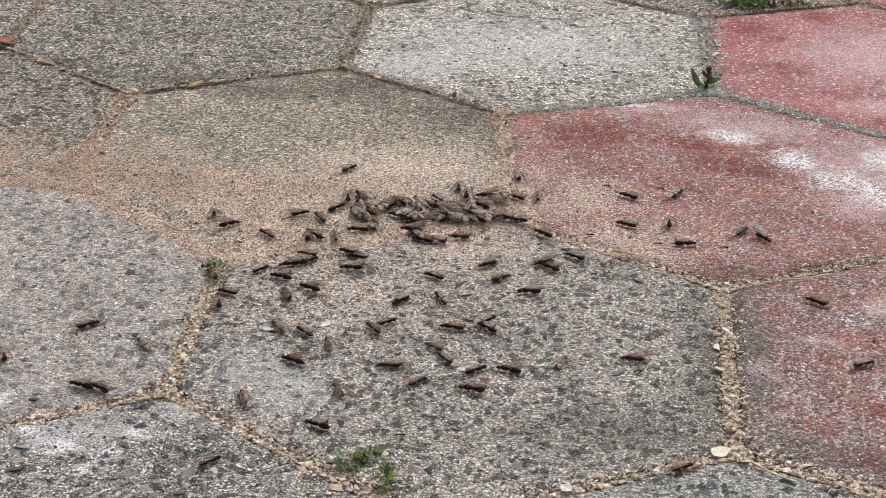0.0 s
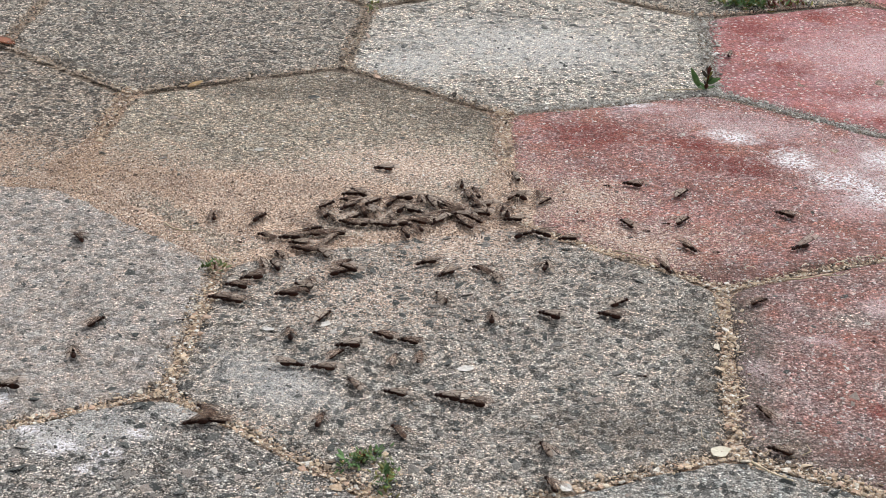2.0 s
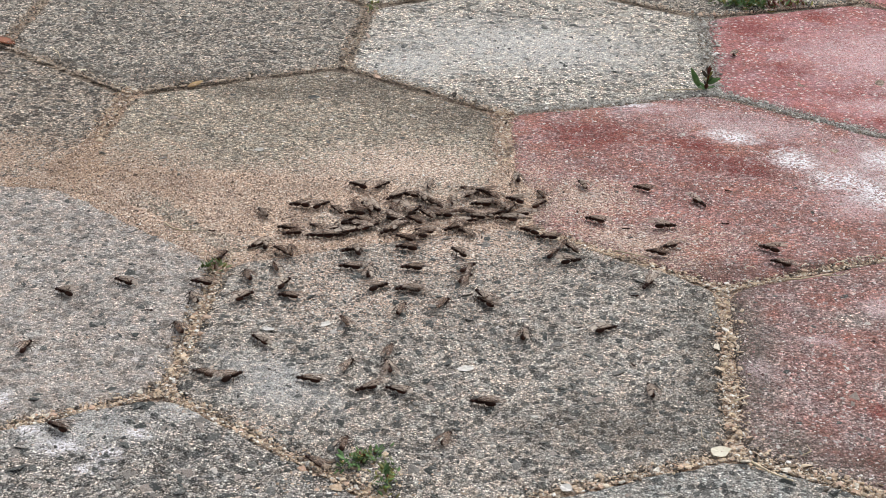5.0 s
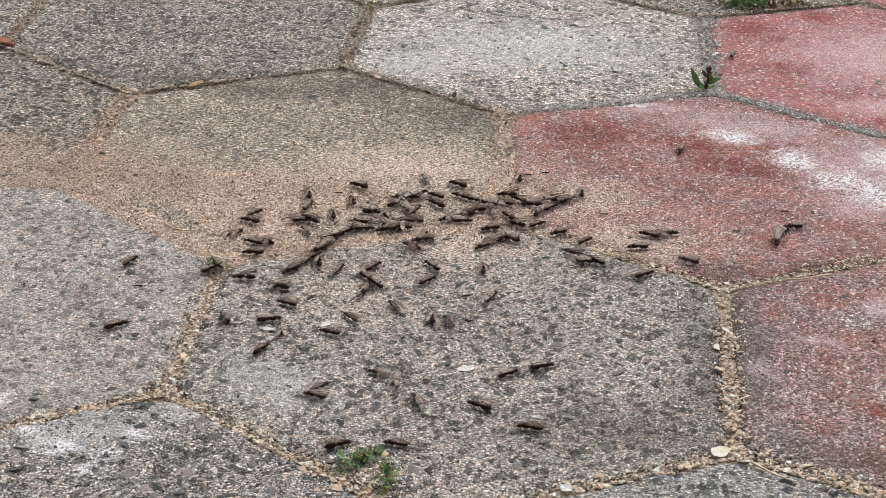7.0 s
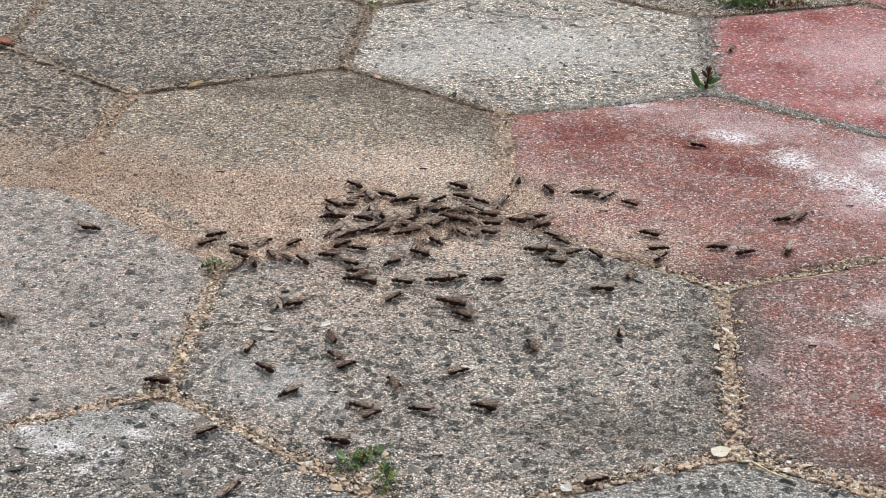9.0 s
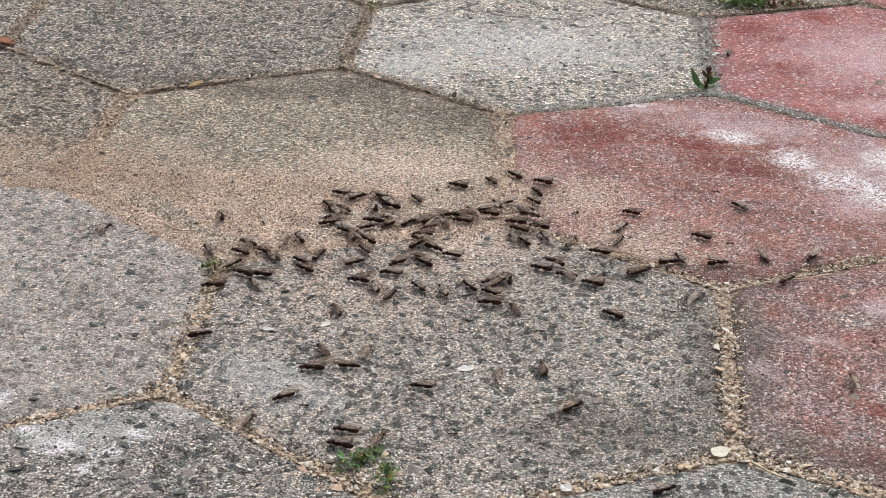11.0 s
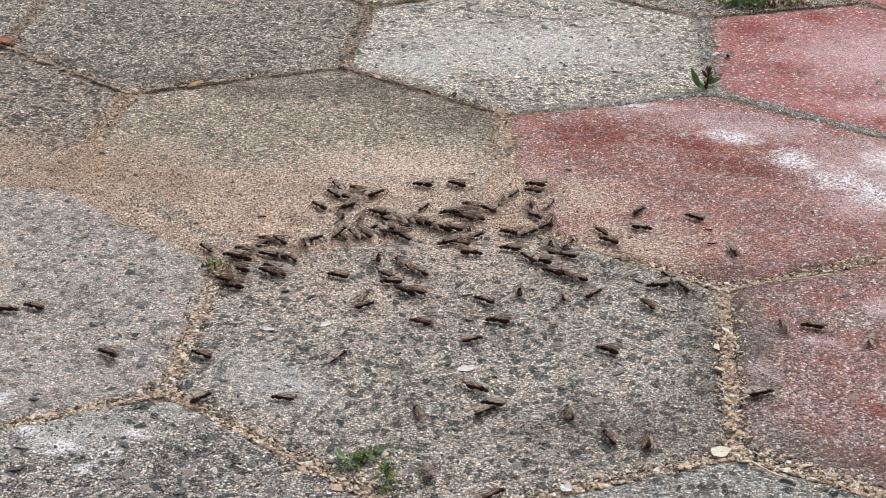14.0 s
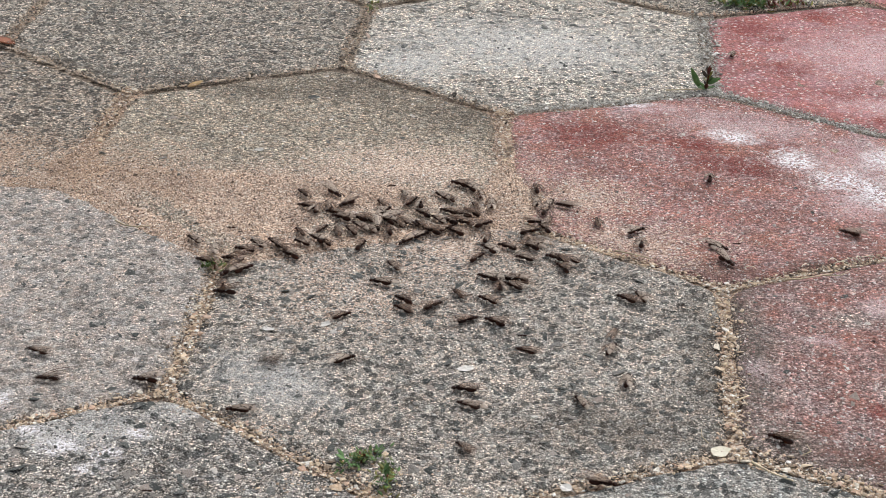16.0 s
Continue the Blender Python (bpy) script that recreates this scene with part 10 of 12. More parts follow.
    walk(ants[106], crawl((0, 118.8, 106.6, -52), (0.25, 126.2, 101.4, -110), (0.5, 133.7, 96.3, -168), (1, 133.7, 96.9, -205), (1.5, 132.6, 97.8, -205), (2, 134.6, 99.8, -143), (2.5, 137.7, 95.9, -205), (2.667, 141.4, 94.7, -154), (2.833, 145.0, 93.6, -104), (3, 148.7, 92.4, -53), (3.5, 148.7, 92.4, -70), (3.75, 139.3, 94.1, -138), (4, 130.0, 95.7, -205), (4.833, 120.9, 95.5, -205), (5.667, 122.5, 98.5, -205), (6.5, 113.3, 94.6, -205), (6.75, 119.0, 99.7, -150), (7, 124.7, 104.8, -94), (7.25, 117.8, 87.5, -29), (7.5, 110.9, 70.3, 36), (7.75, 116.2, 81.8, -36), (8, 121.6, 93.2, -107), (8.25, 116.4, 86.2, -156), (8.5, 111.3, 79.2, -204), (8.75, 110.8, 84.7, -269), (9, 110.2, 90.2, -335), (9.833, 102.8, 85.1, -340), (10.667, 101.2, 80.2, -344), (11.5, 94.9, 77.0, -349), (12, 97.2, 77.4, -384), (12.5, 103.0, 63.9, -445), (12.75, 94.7, 62.0, -487), (13, 86.4, 60.2, -529), (13.5, 94.3, 56.5, -486), (13.75, 89.2, 55.4, -545), (14, 84.0, 54.3, -604), (14.25, 86.3, 54.6, -566), (14.5, 88.6, 55.0, -529), (14.75, 95.0, 60.6, -587), (15, 101.5, 66.2, -646), (15.5, 103.1, 76.8, -709), (16, 102.0, 80.8, -770)))
    walk(ants[107], crawl((0, 60.5, 141.2, 154), (0.5, 61.8, 138.3, 192), (1, 144.9, 1.4, 131), (1.5, 141.7, -76.3, 125), (1.75, 139.8, -92.9, 165), (2, 137.9, -109.6, 205), (2.5, 137.6, -109.6, 220), (3, 138.7, -109.7, 215), (3.5, 137.4, -110.8, 202), (4, 138.3, -111.9, 203), (4.833, 138.2, -113.2, 198), (5.667, 137.7, -111.8, 193), (6.5, 137.7, -111.7, 188), (7, 139.0, -112.5, 181), (7.5, 137.7, -113.1, 195), (8, 137.6, -111.8, 199), (8.5, 138.3, -110.3, 212), (9, 138.3, -109.0, 203), (9.833, 136.9, -110.2, 200), (10.667, 140.2, -108.2, 197), (11.5, 138.9, -109.1, 195), (12, 140.2, -109.5, 206), (12.5, 141.5, -110.1, 208), (13, 142.9, -108.7, 207), (13.5, 142.3, -108.9, 210), (14, 143.1, -109.0, 200), (14.5, 144.2, -107.5, 207), (15, 142.8, -108.5, 197), (15.5, 143.3, -109.1, 182), (16, 143.0, -109.8, 169)))
    walk(ants[108], crawl((0, 82.0, 147.5, 57), (0.5, 82.0, 146.8, 57), (1, 83.6, 147.1, 57), (1.5, 82.0, 146.2, 57), (2, 84.6, 148.5, 57), (2.5, 84.8, 146.1, 57), (2.75, 84.4, 146.6, 2), (3, 84.1, 147.2, -52), (3.5, 84.8, 143.5, -52), (4, 87.0, 138.3, -52), (4.833, 91.6, 139.4, -52), (5.667, 93.3, 141.1, -52), (6.5, 94.1, 139.5, -52), (6.75, 110.9, 126.7, 1), (7, 127.7, 113.8, 54), (7.5, 127.6, 112.6, 12), (8, 124.7, 104.8, -52), (8.25, 124.6, 103.4, -102), (8.5, 124.5, 102.0, -153), (9, 128.8, 95.5, -107), (9.833, 135.7, 90.8, -114), (10.667, 138.3, 91.0, -120), (11.5, 141.5, 91.2, -127), (11.75, 145.1, 80.1, -180), (12, 148.6, 68.9, -232), (12.5, 158.8, 43.1, -268), (13, 145.9, 13.0, -318), (13.25, 144.1, 8.4, -269), (13.5, 142.3, 3.9, -220), (14, 155.4, 23.9, -289), (14.5, 176.4, 27.3, -351), (15, 177.7, 27.8, -339), (15.5, 176.3, 26.7, -335), (16, 177.2, 25.3, -334)))
    walk(ants[109], crawl((0, 60.2, 110.4, -197), (0.5, 60.7, 109.9, -197), (1, 60.2, 111.6, -205), (1.5, 59.7, 109.7, -229), (2, 60.2, 111.0, -229), (2.5, 60.2, 112.1, -229), (3, 59.7, 109.7, -204), (3.25, 60.0, 111.8, -163), (3.5, 60.2, 113.9, -122), (4, 46.0, 119.7, -194), (4.833, 46.4, 112.6, -197), (5.667, 44.3, 112.3, -201), (6.5, 42.9, 103.6, -204), (7, 65.4, 88.2, -168), (7.5, 52.9, 91.8, -182), (7.75, 59.1, 93.3, -242), (8, 65.3, 94.8, -303), (8.25, 65.3, 89.3, -236), (8.5, 65.4, 83.8, -168), (8.667, 68.2, 85.2, -228), (8.833, 71.0, 86.5, -288), (9, 73.8, 87.9, -348), (9.833, 79.0, 82.7, -300), (10.667, 82.6, 81.0, -252), (11.5, 86.7, 78.3, -204), (11.75, 92.2, 85.7, -148), (12, 97.7, 93.0, -92), (12.25, 100.3, 97.9, -162), (12.5, 102.9, 102.8, -231), (13, 99.4, 107.3, -247), (13.5, 93.5, 112.6, -205), (14, 90.0, 123.1, -205), (14.5, 76.3, 124.3, -205), (15, 72.5, 124.9, -163), (15.5, 69.6, 112.6, -179), (16, 31.9, 125.1, -194)))
    walk(ants[110], crawl((0, 79.0, 115.3, 83), (0.5, 79.0, 114.2, 90), (1, 79.2, 115.4, 104), (1.25, 80.2, 115.2, 53), (1.5, 81.2, 115.1, 1), (2, 84.4, 118.0, 56), (2.5, 81.7, 118.7, 129), (3, 70.0, 124.5, 189), (3.5, 67.5, 130.1, 130), (3.75, 70.0, 121.3, 71), (4, 72.5, 112.5, 12), (4.833, 76.8, 111.0, 12), (5.667, 75.7, 112.4, 12), (6.5, 78.7, 111.2, 12), (7, 77.4, 104.1, 12), (7.5, 79.8, 91.7, 12), (8, 85.7, 88.8, 55), (8.5, 71.4, 82.1, 12), (9, 74.5, 79.9, 56), (9.833, 73.7, 78.7, 41), (10.667, 78.5, 76.8, 26), (11.5, 77.3, 75.1, 11), (12, 79.7, 83.5, 38), (12.5, 79.7, 83.5, 32), (12.75, 75.6, 71.8, 95), (13, 71.4, 60.2, 157), (13.5, 73.7, 50.1, 157), (14, 78.4, 62.4, 132), (14.5, 78.4, 62.4, 157), (15, 61.3, 44.6, 204), (15.5, 60.2, 43.5, 158, 0.8), (16, 67.0, 43.1, 117)))
    walk(ants[111], crawl((0, 85.1, 94.8, 9), (0.25, 80.2, 92.6, 70), (0.5, 75.4, 90.4, 131), (1, 73.8, 89.0, 189), (1.25, 75.9, 83.5, 250), (1.5, 78.0, 77.9, 311), (2, 76.8, 69.8, 296), (2.5, 74.4, 61.7, 371), (3, 74.4, 55.7, 337), (3.5, 79.0, 53.4, 312), (4, 79.0, 54.9, 312), (4.833, 70.9, 55.3, 260), (5.667, 67.1, 53.2, 209), (6.5, 60.7, 56.9, 157), (6.75, 64.3, 60.0, 97), (7, 68.0, 63.2, 37), (7.5, 62.1, 64.8, -23), (8, 62.8, 69.0, 16), (8.5, 67.9, 70.9, 16), (9, 62.2, 62.2, 77), (9.833, 61.7, 61.6, 57), (10.667, 63.6, 63.9, 36), (11.5, 65.6, 65.4, 16), (12, 65.6, 66.4, 16), (12.5, 65.6, 67.9, 11), (12.75, 60.4, 64.7, 52), (13, 55.1, 61.5, 94), (13.25, 60.5, 56.4, 145), (13.5, 65.8, 51.3, 196), (14, 73.7, 54.1, 196), (14.5, 71.4, 63.8, 157), (15, 61.0, 65.6, 196), (15.25, 62.6, 74.6, 126), (15.5, 64.2, 83.6, 56), (16, 66.5, 92.2, 91)))
    walk(ants[112], crawl((0, -40.0, 103.0, 165), (0.5, -44.3, 99.1, 136), (1, -44.2, 98.0, 137), (1.5, -55.3, 89.7, 136), (2, -56.0, 90.0, 190), (2.5, -55.5, 87.2, 190), (3, -55.5, 87.5, 178), (3.5, -54.8, 86.8, 168), (4, -54.8, 87.8, 177), (4.833, -56.2, 88.2, 174, 0.3), (5.667, -57.6, 91.0, 171, 0.5), (6.5, -56.2, 92.3, 167, 0.8), (7, -55.8, 89.4, 212, 1.6), (7.5, -60.0, 85.0, 201), (8, -56.0, 85.3, 150), (8.5, -56.6, 84.4, 163), (9, -59.1, 80.3, 212), (9.833, -58.0, 81.2, 194, 0.3), (10.667, -59.0, 81.8, 176, 0.5), (11.5, -59.3, 81.7, 158, 0.8), (12, -53.5, 91.0, 167), (12.5, -54.4, 74.0, 168), (13, -52.6, 72.0, 150), (13.5, -55.2, 74.5, 137), (14, -55.9, 80.1, 127), (14.5, -59.3, 85.1, 132), (15, -58.8, 82.4, 127), (15.5, -54.6, 85.8, 137), (16, -55.1, 88.6, 136)))
    walk(ants[113], crawl((0, -57.1, 110.7, 137), (0.5, -56.0, 110.1, 134), (1, -60.4, 109.3, 167), (1.5, -61.7, 110.7, 231), (2, -63.2, 107.5, 231), (2.25, -62.3, 104.6, 190), (2.5, -61.4, 101.8, 149), (3, -63.5, 97.4, 190), (3.5, -64.2, 102.9, 158), (4, -64.4, 104.1, 157), (4.833, -67.3, 103.5, 139), (5.667, -67.4, 101.2, 121), (6.5, -68.6, 99.4, 103), (7, -68.4, 98.2, 103), (7.5, -70.0, 92.3, 167), (8, -68.2, 95.8, 178), (8.5, -67.5, 94.4, 183, 0.8), (9, -66.6, 95.1, 193, 0.8), (9.833, -66.3, 95.1, 194, 0.5), (10.667, -67.3, 94.5, 196, 0.3), (11.5, -66.8, 95.5, 198), (12, -67.4, 97.9, 190, 0.8), (12.5, -64.8, 99.4, 230, 0.8), (13, -65.4, 94.8, 167), (13.5, -65.7, 99.5, 136), (14, -65.0, 98.7, 114), (14.5, -65.8, 101.4, 127), (15, -65.5, 98.4, 136), (15.5, -65.6, 96.7, 158), (16, -67.7, 100.3, 167)))
    walk(ants[114], crawl((0, -58.1, 110.1, 104, 0.8), (0.5, -58.5, 111.3, 117, 0.8), (1, -69.8, 106.3, 149, 0.8), (1.5, -67.9, 94.4, 167), (2, -68.5, 95.1, 127), (2.5, -67.5, 94.1, 125), (3, -67.0, 82.7, 178, 1.6), (3.5, -54.6, 94.5, 127), (4, -55.0, 94.1, 149), (4.833, -54.9, 93.9, 152, 0.3), (5.667, -53.0, 94.0, 155, 0.5), (6.5, -51.3, 93.4, 158, 0.8), (7, -53.3, 96.2, 190), (7.5, -46.8, 94.8, 178), (8, -41.5, 95.2, 229), (8.5, -41.5, 92.4, 190), (9, -37.6, 94.2, 149), (9.833, -38.5, 81.4, 149), (10.667, -26.0, 69.0, 150), (11.5, -25.7, 60.4, 150), (12, -32.1, 67.7, 127), (12.5, -32.0, 59.8, 119, 0.8), (13, -39.0, 60.4, 168), (13.5, -46.6, 48.7, 168), (14, -36.5, 45.7, 151), (14.5, -42.2, 55.4, 128, 1.6), (15, -48.4, 57.0, 128, 0.8), (15.5, -31.1, 80.4, 178), (16, -33.0, 78.1, 235)))
    walk(ants[115], crawl((0, -32.5, 101.4, 109, 0.8), (0.5, -33.6, 100.4, 101, 0.8), (1, -35.0, 100.5, 115), (1.5, -42.9, 99.5, 79), (2, -42.8, 99.7, 87), (2.5, -40.3, 102.6, 56), (3, -41.1, 105.7, 118), (3.5, -42.3, 106.8, 129), (4, -43.5, 102.4, 85), (4.833, -43.7, 102.2, 87), (5.667, -45.1, 103.6, 88), (6.5, -44.8, 101.7, 90), (7, -44.7, 100.8, 86), (7.5, -45.9, 100.8, 90), (8, -44.7, 100.7, 82), (8.5, -47.6, 102.4, 50), (8.75, -48.0, 101.8, 93), (9, -48.4, 101.3, 136), (9.833, -47.5, 102.7, 146), (10.667, -46.2, 99.5, 157), (11.5, -42.7, 101.6, 167), (12, -38.1, 104.5, 107), (12.5, -35.8, 100.5, 135), (13, -31.9, 98.0, 149), (13.5, -32.5, 95.3, 135), (14, -27.7, 96.1, 135), (14.5, -29.5, 98.4, 149), (15, -29.4, 101.8, 125), (15.5, -30.6, 107.1, 148), (16, -29.3, 106.0, 139)))
    walk(ants[116], crawl((0, -33.1, 116.5, 112, 0.8), (0.5, -28.5, 117.0, 111, 0.8), (1, -27.6, 117.0, 124, 0.8), (1.5, -26.4, 117.8, 132), (2, -27.6, 118.0, 124, 0.8), (2.5, -27.5, 117.5, 115), (3, -32.3, 116.3, 111), (3.5, -33.2, 115.5, 157), (4, -33.6, 123.3, 124), (4.833, -32.2, 123.3, 122, 0.3), (5.667, -34.6, 123.3, 120, 0.5), (6.5, -33.0, 123.9, 118, 0.8), (6.75, -33.6, 124.2, 80, 0.8), (7, -34.2, 124.5, 42, 0.8), (7.5, -28.9, 123.9, 32, 0.8), (8, -27.6, 120.4, 10), (8.5, -27.4, 119.2, -13), (9, -25.0, 121.9, 50), (9.833, 20.0, 94.2, 48), (10.667, 62.3, 59.1, 46), (11.5, 111.9, 31.7, 44), (12, 106.5, 21.8, 47), (12.5, 108.4, 12.4, 107), (13, 110.3, -3.1, 96), (13.5, 108.2, -22.0, 104), (13.75, 109.3, -22.9, 66), (14, 110.4, -23.7, 27), (14.25, 102.4, -25.2, 102), (14.5, 94.4, -26.6, 176), (15, 74.7, -28.8, 178), (15.5, 67.4, -31.8, 220), (15.75, 64.9, -27.4, 152), (16, 62.5, -23.1, 84)))
    walk(ants[117], crawl((0, -46.8, 112.5, 195, 0.8), (0.5, -47.6, 112.5, 197), (0.75, -46.0, 111.9, 144), (1, -44.4, 111.2, 90), (1.5, -43.9, 105.3, 85), (2, -38.8, 108.9, 62, 0.8), (2.5, -36.0, 109.1, 50, 0.8), (3, -35.9, 110.4, 43), (3.5, -35.6, 106.2, 50, 0.8), (4, -34.6, 106.4, 61, 0.8), (4.833, -33.2, 107.1, 61, 0.8), (5.667, -35.7, 105.9, 61, 0.8), (6.5, -34.6, 106.3, 60, 0.8), (7, -33.2, 107.5, 70, 0.8), (7.5, -32.1, 106.6, 63, 0.8), (8, -32.9, 108.0, 69, 0.8), (8.5, -33.3, 107.6, 64), (9, -32.4, 110.3, 100), (9.833, -15.4, 87.4, 99), (10.667, 5.8, 64.5, 98), (11.5, 23.1, 36.4, 96), (12, 27.1, 37.0, 116), (12.5, 26.9, 36.9, 124), (13, 26.1, 3.5, 53), (13.5, 47.4, 6.9, 32), (13.75, 51.1, 2.6, 94), (14, 54.9, -1.7, 157), (14.25, 59.8, 7.8, 118), (14.5, 64.7, 17.3, 79), (14.75, 67.0, 21.4, 122), (15, 69.2, 25.5, 165), (15.5, 115.7, -53.2, 150), (16, 115.7, -53.2, 154)))
    walk(ants[118], crawl((0, -22.8, 107.9, 198), (0.5, -23.5, 106.4, 195), (1, -22.4, 107.0, 188, 0.8), (1.5, -22.4, 106.1, 197, 0.8), (2, -25.6, 103.9, 190), (2.5, -30.0, 104.5, 135, 0.8), (2.75, -29.5, 103.8, 92, 0.4), (3, -28.9, 103.2, 49), (3.5, -28.9, 99.0, 118), (4, -32.4, 100.7, 157), (4.833, -32.4, 98.6, 154, 0.3), (5.667, -34.6, 97.7, 152, 0.5), (6.5, -37.6, 94.2, 149, 0.8), (7, -36.0, 97.8, 178), (7.5, -40.7, 97.5, 157), (8, -39.6, 97.4, 167, 0.8), (8.5, -36.2, 90.8, 178), (9, -32.2, 88.3, 190), (9.833, -29.0, 86.6, 190), (10.667, -27.0, 86.2, 190), (11.5, -26.7, 83.6, 190), (11.75, -19.7, 83.8, 115), (12, -12.8, 84.0, 40), (12.5, -9.2, 84.6, 40), (13, -10.5, 85.5, 40, 0.8), (13.25, -10.6, 85.6, 94, 0.4), (13.5, -10.7, 85.7, 149), (14, -10.4, 79.4, 178), (14.5, -10.8, 72.8, 178), (15, -3.8, 63.6, 168), (15.5, -3.9, 54.2, 106), (16, 10.0, 44.0, 97)))
    walk(ants[119], crawl((0, -58.8, 117.2, 129, 0.8), (0.5, -59.2, 117.4, 143, 0.8), (1, -59.6, 116.4, 151, 0.8), (1.5, -60.1, 117.3, 165, 0.8), (2, -63.6, 113.0, 167), (2.5, -61.4, 111.0, 136), (3, -62.5, 111.1, 128), (3.5, -62.0, 110.5, 120), (4, -61.5, 111.0, 112), (4.833, -60.4, 110.1, 109), (5.667, -60.9, 110.1, 106), (6.5, -62.6, 112.2, 103), (7, -62.2, 113.5, 116), (7.5, -67.0, 119.0, 51), (8, -61.5, 116.9, 51), (8.5, -62.5, 115.4, 44), (9, -61.7, 115.7, 39), (9.833, -60.5, 116.4, 41), (10.667, -61.2, 118.0, 42), (11.5, -60.9, 116.8, 44), (12, -61.1, 116.0, 52), (12.5, -56.6, 110.4, 50), (12.75, -56.0, 115.8, 93), (13, -55.4, 121.3, 135), (13.5, -60.9, 123.4, 135, 0.8), (14, -61.8, 126.0, 157), (14.5, -67.9, 122.5, 178, 0.8), (15, -74.1, 108.4, 157), (15.5, -74.3, 108.5, 169, 0.8), (16, -81.0, 104.0, 167)))
    walk(ants[120], crawl((0, -52.2, 102.4, 131), (0.5, -50.8, 103.6, 149), (1, -50.7, 104.4, 144), (1.5, -53.9, 101.9, 104), (2, -55.7, 103.3, 113), (2.5, -56.9, 106.1, 95), (3, -57.5, 102.7, 136), (3.5, -58.1, 102.6, 126), (4, -60.3, 100.9, 190), (4.833, -59.6, 101.1, 185), (5.667, -58.4, 103.1, 180), (6.5, -58.9, 102.2, 175), (7, -76.9, 90.2, 158, 0.8), (7.5, -83.2, 77.4, 168), (8, -89.6, 85.1, 158), (8.5, -97.3, 85.3, 168), (8.75, -105.8, 77.9, 100), (9, -114.3, 70.5, 32), (9.833, -113.7, 76.3, 64), (10.667, -115.5, 83.9, 95), (11.5, -115.4, 91.2, 126), (11.75, -116.9, 87.9, 169), (12, -118.5, 84.5, 213), (12.25, -121.7, 80.6, 278), (12.5, -124.9, 76.7, 344), (12.667, -130.0, 52.3, 285), (12.833, -135.0, 27.8, 226), (13, -140.1, 3.4, 167), (13.5, -141.3, -0.4, 158), (14, -37.3, 82.6, 158), (14.5, -40.3, 80.1, 94), (15, -38.4, 83.2, 94), (15.5, -40.3, 82.8, 79), (16, -41.5, 85.5, 108)))
    walk(ants[121], crawl((0, -6.5, 103.6, 158, 1.6), (0.5, -5.5, 91.4, 178), (1, -10.8, 82.2, 117), (1.5, -80.9, 12.1, 134), (2, -68.2, 29.7, 140), (2.5, -68.4, 30.7, 139, 0.8), (2.75, -71.7, 30.5, 85, 0.4), (3, -75.0, 30.4, 31), (3.5, -79.9, 27.8, -1), (4, -81.0, 27.6, -1), (4.833, -76.3, 29.9, 59, 0.3), (5.667, -75.7, 35.7, 119, 0.5), (6.5, -71.8, 39.1, 179, 0.8), (7, -77.7, 28.2, 179, 0.8), (7.5, -76.4, 27.4, 179, 0.8), (8, -80.6, 33.6, 140), (8.5, -73.0, 52.5, 151), (9, -72.7, 52.9, 134), (9.833, -73.8, 51.1, 137), (10.667, -72.8, 52.2, 141), (11.5, -74.7, 49.7, 145), (11.75, -75.5, 45.6, 93), (12, -76.3, 41.4, 40), (12.25, -76.7, 46.9, 81), (12.5, -77.0, 52.3, 122), (13, -72.6, 50.5, 104), (13.5, -81.0, 56.4, 151), (14, -83.1, 56.3, 139), (14.5, -81.0, 56.4, 151, 0.8), (15, -80.7, 56.8, 134), (15.5, -81.8, 56.6, 134), (16, -78.6, 56.9, 145)))
    walk(ants[122], crawl((0, -18.6, 107.4, 155), (0.5, -18.0, 107.5, 158, 0.8), (1, -18.8, 108.4, 173, 1.6), (1.5, -19.1, 108.1, 186, 0.8), (2, -18.5, 108.4, 178), (2.5, -19.1, 109.0, 164), (3, -20.3, 108.0, 150), (3.5, -18.5, 108.4, 178), (4, -19.4, 104.9, 190), (4.833, -20.4, 106.0, 186), (5.667, -22.8, 106.7, 182), (6.5, -22.4, 108.9, 178), (7, -10.9, 108.8, 212), (7.5, -10.8, 106.4, 190), (8, -13.3, 106.0, 190), (8.5, -8.4, 106.8, 190), (9, -14.8, 109.3, 167), (9.833, -15.7, 108.7, 167), (10.667, -13.4, 105.9, 167), (11.5, -13.3, 106.6, 167), (12, -12.4, 100.0, 157), (12.5, -9.3, 92.2, 190), (13, -13.9, 100.0, 190), (13.5, -14.1, 100.5, 188), (14, -10.5, 104.2, 167), (14.5, -8.0, 99.6, 124), (15, -12.4, 101.4, 148), (15.5, -13.3, 101.5, 129), (16, -17.2, 98.6, 157)))
